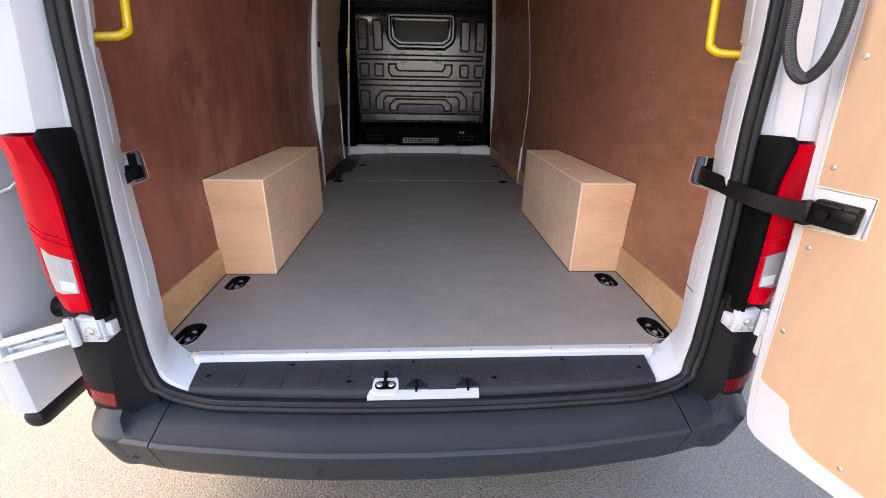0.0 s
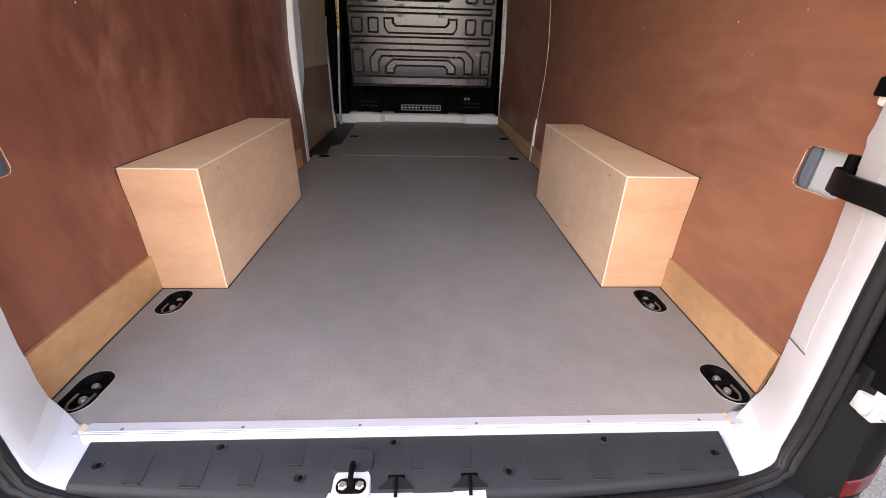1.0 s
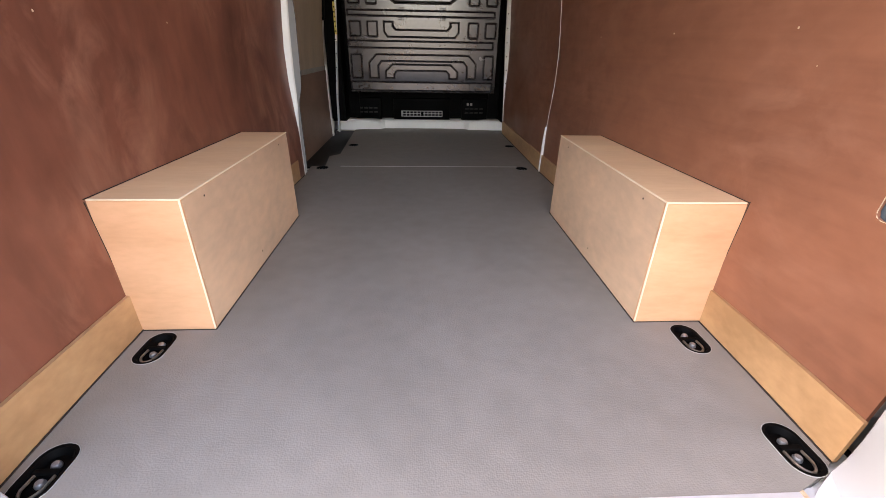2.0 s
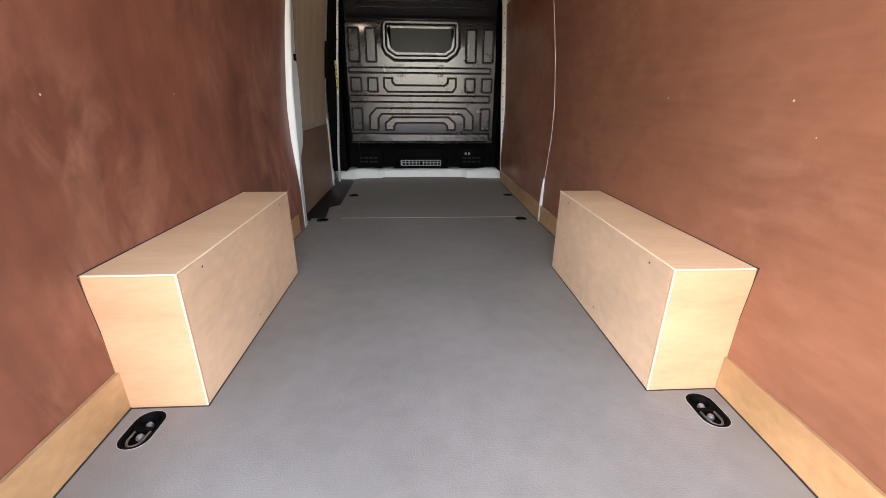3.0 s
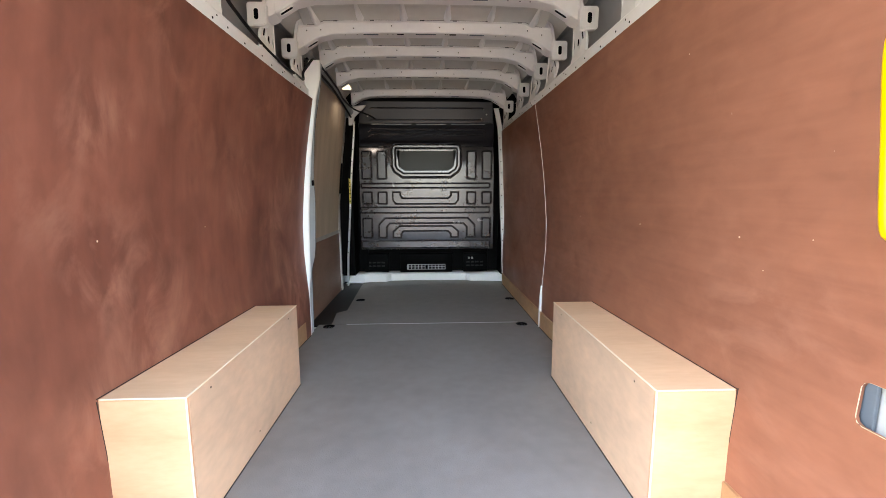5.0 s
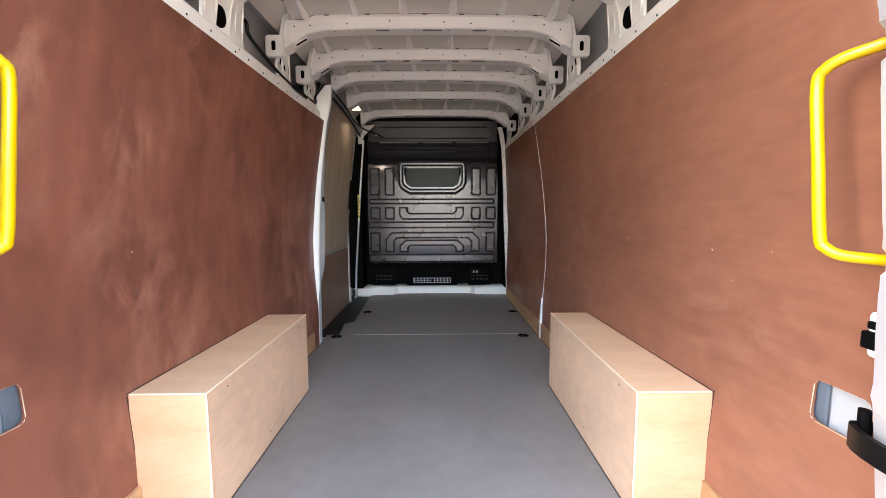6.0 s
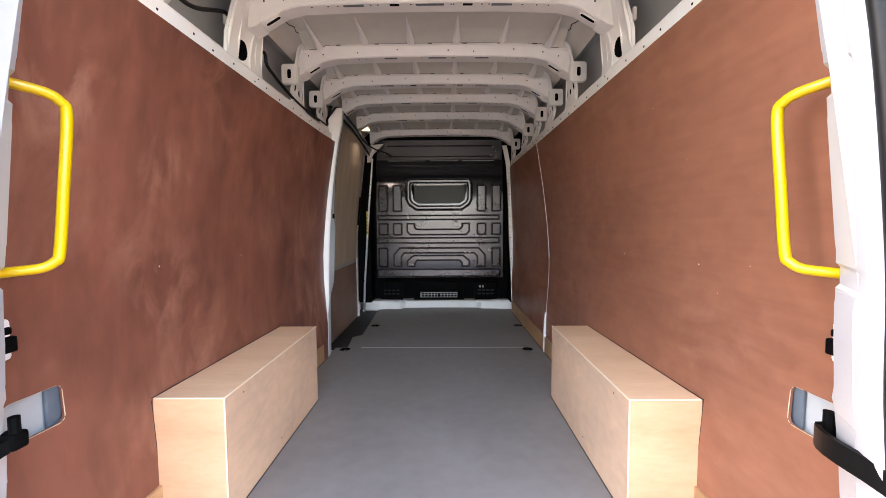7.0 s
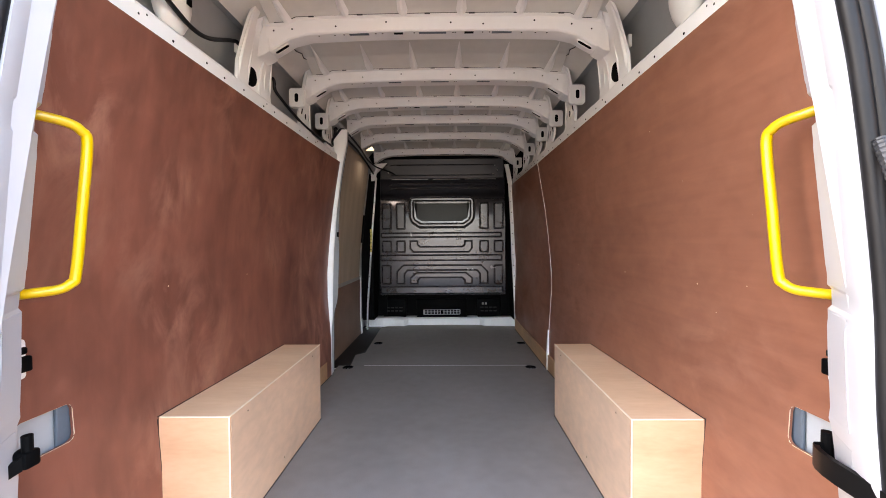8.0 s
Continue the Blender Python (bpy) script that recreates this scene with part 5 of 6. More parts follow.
def spart(name, bm, mat, label="", parent=None, smooth=35):
    bm.transform(tm)
    return part(name, bm, mat, parent or st, label, smooth)


prof = [(-0.172, -0.150), (0.142, -0.150), (0.142, -0.112), (0.122, -0.104), (0.088, -0.126), (0.076, -0.132), (0.000, -0.132), (-0.012, -0.126), (-0.04, -0.104), (-0.072, -0.110), (-0.085, -0.095), (-0.155, -0.095)]
bm = hexa(bmesh.new(), [(x, y, -0.072) for x, y in prof], [(x, y, -0.0335 + 0.16 * (y + 0.10)) for x, y in prof])
spart("plate", bm, M_WHITE, "white painted steel plate")
cup = hexa(bmesh.new(), [(x, y, -0.04) for x, y in rounded(-0.162, -0.083, -0.152, -0.084, 0.02, 4)], [(x, y, -0.0275 + 0.16 * (y + 0.10)) for x, y in rounded(-0.158, -0.087, -0.148, -0.088, 0.018, 4)])
spart("striker_base", cup, M_WHITE, "white rounded striker base")
spart("striker_cup", hexa(bmesh.new(), [(x, y, -0.035) for x, y in rounded(-0.152, -0.093, -0.134, -0.106, 0.013, 4)], [(x, y, -0.0265 + 0.16 * (y + 0.10)) for x, y in rounded(-0.152, -0.093, -0.134, -0.106, 0.013, 4)]), M_BLACK, "black oval bolt well")
for x in (-0.139, -0.106):
    spart("striker_bolt", disc(bmesh.new(), (x, -0.12, -0.0295), 0.0095, 0.005, 'z', 6), M_ZINC, "hexagon bolt")
bm = bmesh.new()
tube(bm, [(-0.1225, -0.085, -0.026), (-0.1225, -0.085, -0.012), (-0.1225, -0.10, -0.008), (-0.1225, -0.117, -0.012), (-0.1225, -0.120, -0.026)], 0.0055, 8)
spart("striker_loop", bm, M_BLACK, "black steel striker loop")
hood = hexa(bmesh.new(), [(x, y, -0.04) for x, y in rounded(-0.175, -0.078, -0.10, -0.042, 0.018, 4)], [(x, y, sill_z(0, y) + 0.005) for x, y in rounded(-0.168, -0.085, -0.093, -0.05, 0.016, 4)])
spart("hood", hood, M_PLASTIC, "raised plastic rim behind the striker")
for x in (-0.035, 0.112):
    bm = bmesh.new()
    hexa(bm, [(x - 0.037, -0.126, -0.04), (x + 0.037, -0.126, -0.04), (x + 0.014, -0.104, -0.04), (x - 0.014, -0.104, -0.04)],
         [(x - 0.035, -0.123, -0.033), (x + 0.035, -0.123, -0.033), (x + 0.011, -0.106, -0.026), (x - 0.011, -0.106, -0.026)])
    spart("lug_notch", boxed(x - 0.017, x + 0.017, -0.106, -0.094, -0.05, -0.0305, 0.001), M_BLACK, "square black notch")
    spart("guide_lug", bm, M_UPRIGHT, "dark plastic guide lug")
    bm = bmesh.new()
    tube(bm, [(x, -0.106, -0.026), (x, -0.118, -0.028), (x, -0.138, -0.040)], 0.0036, 7)
    spart("lug_rib", bm, M_BLACK, "tapered rib")

# ---- rear door frame ----
# z, inner x, inner y, outer x, outer y, outer z
FRAME_DEPTH = -0.012
FRAME = [(1.90, 0.672, 0.15, 0.632, 0.03, 1.88), (1.80, 0.685, 0.14, 0.650, 0.02, 1.78), (1.42, 0.727, 0.10, 0.692, -0.02, 1.40), (1.22, 0.757, 0.095, 0.720, -0.03, 1.20), (0.90, 0.789, 0.09, 0.751, -0.04, 0.89),
         (0.72, 0.791, 0.09, 0.763, -0.044, 0.71), (0.65, 0.800, 0.09, 0.769, -0.045, 0.64), (0.50, 0.805, 0.087, 0.7805, -0.0485, 0.49), (0.40, 0.7955, 0.067, 0.786, -0.05, 0.39), (0.30, 0.783, 0.052, 0.788, -0.055, 0.29), (0.20, 0.780, 0.042, 0.790, -0.06, 0.19),
         (0.15, 0.792, 0.034, 0.787, -0.065, 0.125), (0.10, 0.801, 0.040, 0.784, -0.07, 0.06),
         (0.045, 0.803, 0.045, 0.770, -0.078, 0.012), (0.012, 0.780, 0.04, 0.748, -0.088, -0.016), (-0.004, 0.742, 0.018, 0.715, -0.096, -0.032), (-0.016, 0.69, -0.018, 0.672, -0.100, -0.047), (-0.050, 0.655, -0.03, 0.64, -0.092, -0.078)]


def narrow(s, z):
    """The right jamb stands out a little less low down."""
    return lerp_table([(0.0, 0.0), (0.04, 0.016), (0.60, 0.016), (1.0, 0.0)], z) if s > 0 else 0.0


def edge_in(s, z):
    """How far the jamb's inner edge stands off its even line."""
    if s < 0:
        return lerp_table([(0.12, 0.0), (0.20, -0.0035), (0.42, -0.0035), (0.50, 0.0), (0.55, 0.004), (0.60, 0.005), (0.66, 0.0095), (0.72, 0.013), (0.80, 0.013), (0.90, 0.0)], z)
    return lerp_table([(0.50, 0.0), (0.55, -0.004), (0.60, -0.0087), (0.65, 0.0), (0.72, 0.004), (0.90, 0.0)], z)


rear = thing("wall_rear", "white painted rear door frame of the van", "door frame", (REAR_X, 0, 0), kind="structure")
for s in (-1, 1):
    rows = []
    tab = sorted(FRAME)
    zs = sorted({r[0] for r in FRAME} | {1.245, 1.238, 1.190, 1.182, 0.876, 0.868, 0.836, 0.829, 0.615, 0.600})
    for z in reversed(zs):
        xi, yi, xo, yo, zo = (lerp_table([(r[0], r[k]) for r in tab], z) for k in range(1, 6))
        xo -= narrow(s, z)
        k = 0.012
        yi += FRAME_DEPTH * (z > 0.15)
        xi += 0.005 * (s < 0) * (z > 0.15) + edge_in(s, z)
        # shallow notches behind the handle's feet and a step beside the strap
        xi += 0.009 * (1.189 < z < 1.239) + 0.008 * (0.835 < z < 0.869) + 0.005 * (0.19 < z < 0.601) - 0.002 * (z > 0.601)
        cx, cy, cz = xi * 0.26 + xo * 0.74 - 0.007, yi * 0.26 + yo * 0.74, z * 0.26 + zo * 0.74
        rows.append([(s * (xi + 0.006), yi + 0.004, z - 0.002), (s * xi, yi, z), (s * cx, cy, cz), (s * (cx * 0.35 + xo * 0.65 - 0.001), cy * 0.35 + yo * 0.65, cz * 0.35 + zo * 0.65), (s * xo, yo, zo), (s * (xo + k), yo - 0.004, zo - k),
                     (s * (xo + 0.035), yo + 0.01, zo - 0.03), (s * (xi + 0.04), yi, z - 0.035)])
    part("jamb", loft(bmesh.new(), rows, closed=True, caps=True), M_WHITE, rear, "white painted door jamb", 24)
    # overlapping jamb sheets with stepped ends and shallow pockets
    for za, zb, off in ((0.212, 0.590, 0.0022), (0.622, 0.824, 0.0030), (0.882, 1.176, 0.0026), (1.250, 1.40, 0.0026)):
        rows = []
        for k in range(9):
            z = za + (zb - za) * k / 8
            xi, yi, xo, yo, zo = (lerp_table([(r[0], r[q]) for r in tab], z) for q in range(1, 6))
            xo -= narrow(s, z)
            xi += edge_in(s, z) + 0.005 * (s < 0) + 0.005 * (z < 0.601) - 0.002 * (z > 0.601)
            yi += FRAME_DEPTH
            w = 0.0 if 0 < k < 8 else -0.004
            line = [(xi * (1 - q) + (xo - 0.0095) * q if q else xi, yi * (1 - q) + yo * q, z * (1 - q) + zo * q) for q in (0.02, 0.30, 0.52)]
            rows.append([(s * (x - off), y + w, zz) for x, y, zz in line] + [(s * (x + 0.004), y + w, zz) for x, y, zz in reversed(line)])
        part("jamb_sheet", loft(bmesh.new(), rows, closed=True, caps=True), M_WHITE, rear, "overlapping white jamb sheet", 24)
    if s > 0:
        xi, yi, xo, yo, zo = (lerp_table([(r[0], r[q]) for r in tab], 0.212) for q in range(1, 6))
        xi, yi, xo = xi + edge_in(s, 0.212) - 0.0005, yi + FRAME_DEPTH, xo - narrow(s, 0.212)
        line = [(xi * (1 - q) + (xo - 0.0075) * q - 0.0015, yi * (1 - q) + yo * q - 0.004, 0.2105 * (1 - q) + zo * q) for q in (0.03, 0.2, 0.4, 0.56)]
        part("jamb_seam", tube(bmesh.new(), line, 0.0011, 6), M_SEALANT, rear, "dark seam where two jamb sheets meet")
    # outer post: recess, crease and edge, up from the lamp
    rows = []
    for z in (0.655, 0.9, 1.2, 1.5, 1.85, 2.02):
        lean, back = 0.10 * (z - 0.65) * (1 + 0.35 * (z - 0.65)), 0.06 * (z - 0.65)
        rows.append([(s * (x - 0.03 - lean), y + back, z) for x, y in ((0.815, 0.0), (0.828, -0.050), (0.852, -0.066), (0.872, -0.110), (0.876, -0.116), (0.882, -0.112), (0.902, -0.125), (0.93, -0.135), (0.945, -0.128), (0.99, -0.07), (1.01, -0.01), (0.97, 0.0))])
    part("rear_post", loft(bmesh.new(), rows, closed=True, caps=True), M_WHITE, rear, "white painted outer rear post", 28)
    # inner closing sheet between jamb and lining
    rows = [[(s * (wall_x(0.14, z) + 0.012), 0.145, z), (s * (skin_x(z) * 0.98), 0.145, z)] for z in (0.06, 0.4, 0.8, 1.2, 1.6, 1.86)]
    rows = [r + [(x, 0.13, z) for x, y, z in reversed(r)] for r in rows]
    part("inner_closing", loft(bmesh.new(), rows, closed=True, caps=True), M_STEEL_IN, rear)
part("header", boxed(-0.72, 0.72, 0.0, 0.16, 1.86, 1.955, 0.01), M_WHITE, rear, "white header above the doors")
part("sill_beam", boxed(-0.86, 0.86, -0.06, 0.006, -0.30, -0.062), M_PLASTIC, rear, "dark sill beam")

# rubber seal round the opening
seal = thing("door_seal", "black rubber seal round the rear door opening", "door seal", (REAR_X, 0, 0))
right, left = ([(xo + 0.015 - narrow(s, z), yo - 0.008, zo - (0.018 if zo < 0.05 else 0.0)) for z, xi, yi, xo, yo, zo in FRAME[:-1]] for s in (1, -1))
bottom = [(x, sill_edge(x) - 0.018, -0.070) for x in (0.60, 0.45, 0.3, 0.15, 0, -0.15, -0.3, -0.45, -0.60)]
loop = [Vector(p) for p in right] + [Vector(p) for p in bottom] + [Vector((-x, y, z)) for x, y, z in reversed(left)]


path = smooth_line(loop)
part("seal_bulb", tube(bmesh.new(), path, 0.014, 10), M_RUBBER, seal, "", 60)
part("seal_lip", tube(bmesh.new(), [p + Vector((math.copysign(0.015, p.x) * (p.z > -0.03), -0.010, -0.012 if p.z < 0.05 else 0)) for p in path], 0.011, 8), M_RUBBER, seal, "", 60)
part("seal_lip", tube(bmesh.new(), [p + Vector((-math.copysign(0.004, p.x) * (p.z > -0.03), -0.006, 0.008 if p.z < 0.05 else 0)) for p in path], 0.006, 8), M_RUBBER, seal, "", 60)


# ---- bumper ----
def crest(x):
    return lerp_table([(0, -0.279), (0.23, -0.275), (0.36, -0.268), (0.52, -0.251), (0.70, -0.229), (0.80, -0.207), (0.865, -0.190), (0.92, -0.155), (0.955, -0.108), (0.975, -0.05), (0.99, 0.05)], abs(x))


def step_front(x):
    return lerp_table([(0, -0.172), (0.25, -0.168), (0.4, -0.158), (0.70, -0.118), (0.80, -0.095), (0.99, -0.06)], abs(x))


def bumper_rows(xs):
    rows = []
    for x in xs:
        c, f = crest(x), max(step_front(x), crest(x) + 0.004)
        rows.append([(x, f + 0.03, -0.095), (x, f, -0.089), (x, f * 0.5 + c * 0.5, -0.104), (x, c + 0.016, -0.1190), (x, c + 0.008, -0.1195), (x, c + 0.0045, -0.1200), (x * 1.001, c - 0.003, -0.1275), (x * 1.001, c + 0.006, -0.16),
                     (x * 1.001, c + 0.030, -0.235), (x * 0.998, c + 0.042, -0.262), (x * 0.98, c + 0.08, -0.290), (x, f + 0.06, -0.295)])
    return rows


bumper = thing("rear_bumper", "dark grey grained plastic rear bumper with a step tread", "bumper", (0, -0.2, -0.2))
um = Matrix.Translation((0, 0.2, 0.2))


def upart(name, bm, mat, label="", parent=None, smooth=40):
    bm.transform(um)
    return part(name, bm, mat, parent or bumper, label, smooth)


upart("step", loft(bmesh.new(), bumper_rows([-0.733 + 1.466 * k / 30 for k in range(31)]), closed=True, caps=True), M_BUMPER, "dark grey plastic centre section with a flat tread")
for s in (-1, 1):
    rows = bumper_rows([0.737, 0.76, 0.78, 0.80, 0.815, 0.83])
    upart("corner", loft(bmesh.new(), [[(s * x, y, z) for x, y, z in r] for r in rows], closed=True, caps=True), M_BUMPER, "dark grey plastic end of the tread")

    def level(table, z):
        """The plan outline at a height, between the outlines of a table of (height, points)."""
        table = sorted(table)
        for (za, pa), (zb, pb) in zip(table, table[1:]):
            if z <= zb:
                k = max((z - za) / (zb - za), 0)
                return [(a[0] + (b[0] - a[0]) * k, a[1] + (b[1] - a[1]) * k) for a, b in zip(pa, pb)]
        return table[-1][1]

    def stand(name, table, zs, mat, label, angle):
        rows = [[(s * x + REAR_X, y, z) for x, y in level(table, z)] for z in zs]
        return upart(name, loft(bmesh.new(), rows, closed=True, caps=True), mat, label, smooth=angle)

    # rounded corner block outside the tread
    base = [(0.827, -0.198), (0.846, -0.199), (0.876, -0.194), (0.904, -0.182), (0.929, -0.161), (0.950, -0.134), (0.966, -0.103), (0.979, -0.045), (0.984, 0.05)]

    def ring(inner, pull, first):
        """Outline drawn in towards the van by pull, with the wall to the tread at inner."""
        row = [(inner, -0.05), (first, base[0][1] + pull)]
        for k, (x, y) in enumerate(base[1:]):
            w = k / 7
            row.append((x - pull * (0.12 + 0.5 * w), y + pull * (1 - 0.75 * w)))
        return row

    block = [(-0.066, ring(0.845, 0.046, 0.848)), (-0.074, ring(0.843, 0.039, 0.845)), (-0.095, ring(0.836, 0.022, 0.838)), (-0.108, ring(0.826, 0.011, 0.829)), (-0.116, ring(0.812, 0.003, 0.817)),
             (-0.1205, ring(0.792, -0.001, 0.800)), (-0.1275, ring(0.790, -0.004, 0.797)), (-0.16, ring(0.790, 0.005, 0.797)), (-0.20, ring(0.790, 0.017, 0.797)), (-0.235, ring(0.790, 0.029, 0.797)), (-0.262, ring(0.790, 0.041, 0.797)), (-0.285, ring(0.790, 0.075, 0.797))]
    stand("corner_block", block, [-0.285, -0.275, -0.262, -0.25, -0.235, -0.20, -0.16, -0.1275, -0.1205, -0.116, -0.108, -0.095, -0.085, -0.074, -0.066], M_BUMPER, "rounded dark grey bumper corner", 50)
    # upright between bumper and hinge: seal flank, ridge, crease, outer face
    post = [(-0.11, [(0.775, -0.05), (0.775, -0.098), (0.812, -0.116), (0.822, -0.124), (0.848, -0.146), (0.856, -0.152), (0.884, -0.150), (0.912, -0.141), (0.934, -0.122), (0.950, -0.094), (0.964, -0.03), (0.970, 0.05)]),
            (-0.02, [(0.798, -0.04), (0.796, -0.090), (0.814, -0.108), (0.822, -0.114), (0.846, -0.136), (0.854, -0.142), (0.884, -0.142), (0.916, -0.134), (0.943, -0.118), (0.966, -0.092), (0.980, -0.03), (0.984, 0.05)]),
            (0.10, [(0.811, -0.04), (0.808, -0.086), (0.820, -0.100), (0.825, -0.105), (0.844, -0.122), (0.852, -0.127), (0.884, -0.131), (0.918, -0.125), (0.947, -0.110), (0.970, -0.086), (0.984, -0.03), (0.988, 0.05)]),
            (0.215, [(0.814, -0.04), (0.812, -0.082), (0.822, -0.094), (0.828, -0.098), (0.845, -0.110), (0.852, -0.113), (0.880, -0.116), (0.914, -0.112), (0.944, -0.099), (0.968, -0.077), (0.982, -0.02), (0.986, 0.05)])]
    stand("upright", post, [-0.11, -0.08, -0.05, -0.02, 0.02, 0.06, 0.10, 0.14, 0.18, 0.215], M_UPRIGHT, "dark plastic upright below the hinge", 26)
    # red reflector let into the outer face
    rows = []
    for k in range(13):
        t = k / 12
        z0, z1 = -0.059 + 0.024 * t, -0.020 + 0.024 * t
        i = 5 + 4 * t
        j = min(int(i), 8)
        def on(z, out):
            p = level(post, z)
            x, y = p[j][0] + (p[j + 1][0] - p[j][0]) * (i - j), p[j][1] + (p[j + 1][1] - p[j][1]) * (i - j)
            return (s * (x + out * 0.35) + REAR_X, y - out, z)
        rows.append([on(z0, 0.003), on(z1, 0.003), on(z1 + 0.002, -0.01), on(z0 - 0.002, -0.01)])
    upart("reflector", loft(bmesh.new(), rows, closed=True, caps=True), M_RED_DEEP, "dark red corner reflector")
for x, z in ((-0.291, -0.198), (0.311, -0.198), (0.807, -0.195), (-0.802, -0.195)):
    y = crest(x) + 0.018
    bm = bmesh.new()
    disc(bm, (x, y + 0.004, z), 0.0095, -0.008, 'y', 14, 0.85)
    upart("parking_sensor", bm, M_PLASTIC, "small round parking sensor")


# ---- tail lights ----
def tail_light(s):
    ob = thing("tail_light", "upright red tail light with clear lower lens and black surround", "tail light", (s * 0.87, -0.1, 0.2), "tail lights")
    m = Matrix.Translation((-s * 0.87, 0.1, -0.2))

    def tp(name, rows, mat, label, sm=35):
        bm = loft(bmesh.new(), [[(s * x, y, z) for x, y, z in r] for r in rows], closed=True, caps=True)
        bm.transform(m)
        part(name, bm, mat, ob, label, sm)

    # black seat between seal and lens
    rows = []
    for z, xi, xo, yo in ((0.205, 0.838, 0.868, -0.135), (0.3, 0.834, 0.862, -0.138), (0.45, 0.826, 0.852, -0.138), (0.55, 0.820, 0.845, -0.137), (0.60, 0.817, 0.854, -0.135), (0.645, 0.812, 0.866, -0.130), (0.662, 0.812, 0.866, -0.112)):
        rows.append([(xi, -0.020, z), (xi + 0.010, -0.066, z), (xo - 0.014, yo + 0.020, z), (xo - 0.009, yo + 0.005, z), (xo - 0.002, yo, z), (xo + 0.006, yo, z), (xo + 0.03, yo + 0.05, z)])
    lines = [smooth_line([Vector(r[k]) for r in rows], 4) for k in range(7)]
    tp("surround", [[tuple(line[k]) for line in lines] for k in range(len(lines[0]))], M_BLACK, "black plastic lamp surround", 50)
    # lower cover between lamp and hinge
    tp("lower_cover", [[(0.846, -0.05, z), (0.848, -0.100, z), (0.866, -0.124, z), (0.882, -0.126, z), (0.910, -0.117, z), (0.93, -0.09, z), (0.94, -0.02, z)] for z in (0.190, 0.215, 0.238)], M_UPRIGHT, "dark cover below the lamp", 26)

    def lens(za, zb, n=4, lift=0.0, sa=0.0, sb=0.0):
        rows = []
        for k in range(n + 1):
            z = za + (zb - za) * k / n
            xi = lerp_table([(0.20, 0.872), (0.45, 0.858), (0.52, 0.853), (0.56, 0.854), (0.60, 0.861), (0.63, 0.869), (0.65, 0.876)], z)
            w = lerp_table([(0.20, 0.075), (0.30, 0.105), (0.52, 0.110), (0.65, 0.085)], z)
            t = sa + (sb - sa) * k / n
            rows.append([(x, y, z + t * ((x - xi) / w - 0.5)) for x, y in ((xi, -0.130), (xi + 0.002, -0.146 - lift), (xi + w * 0.45, -0.150 - lift), (xi + w * 0.85, -0.128 - lift * 0.5), (xi + w, -0.095), (xi + w + 0.012, -0.02), (xi + 0.02, -0.04))])
        return rows

    tp("lens", lens(0.392, 0.648, 9, 0, 0.045, 0), M_RED, "glossy red upper lens")
    tp("clear_lens", lens(0.286, 0.3915, 4, -0.001, 0.0, 0.045), M_CLEAR, "clear reversing lens")
    tp("lens", lens(0.236, 0.2855, 3), M_RED, "glossy red lower lens")
    for z, sl in ((0.425, 0.05), (0.440, 0.05)):
        tp("lens_rib", [[(x, y - 0.0012, q) for x, y, q in r] for r in lens(z, z + 0.004, 1, 0.001, sl, sl)], M_RED, "moulded line in the lens")
    # red border along the clear lens, and its silvery cells
    rows = lens(0.286, 0.3915, 4, 0.001, 0.0, 0.045)
    tp("lens_border", [[r[0], r[1], (r[1][0] * 0.86 + r[2][0] * 0.14, r[1][1] * 0.86 + r[2][1] * 0.14, r[1][2]), (r[1][0] * 0.86 + r[2][0] * 0.14, r[1][1] + 0.012, r[1][2])] for r in rows], M_RED, "red border of the clear lens")
    tp("lens_border", [[tuple(Vector(r[2]).lerp(Vector(r[3]), 0.72)), r[3], r[4], (r[4][0] - 0.004, r[4][1] + 0.012, r[4][2])] for r in rows], M_RED, "red border of the clear lens")
    for za, zb in ((0.298, 0.324),):
        rows = lens(za, zb, 1, 0.0014, 0.02, 0.02)
        rows = [[(r[1][0] + 0.012, r[1][1], r[1][2]), (r[2][0] - 0.004, r[2][1], r[2][2]), (r[2][0] - 0.004, r[2][1] + 0.01, r[2][2]), (r[1][0] + 0.012, r[1][1] + 0.01, r[1][2])] for r in rows]
        tp("reflector_cell", rows, M_STEEL_IN, "silvery reflector cell")
    return ob


tail_light(-1).location.x += REAR_X + 0.030
tail_light(1).location.x += REAR_X - 0.030


# ---- right rear door, open a little past the square ----
rd = thing("rear_door", "open white rear door lined with a birch plywood panel", "rear door", (0.87, -0.15, -0.1))
rd.rotation_euler = (0, 0, radians(13))
dm = Matrix.Translation((-0.87, 0.15, 0.1))


def dpart(name, bm, mat, label="", parent=None, smooth=30):
    bm.transform(dm)
    return part(name, bm, mat, parent or rd, label, smooth)


def slab(poly, x0, x1, chamfer=0.0):
    """A flat panel across the x axis with a chamfered near edge."""
    rings = [[(x1, y, z) for y, z in poly]]
    if chamfer:
        rings.append([(x0 + chamfer, y, z) for y, z in poly])
    rings.append([(x0, y, z) for y, z in (offset_poly(poly, chamfer) if chamfer else poly)])
    return loft(bmesh.new(), rings, closed=True, caps=True)


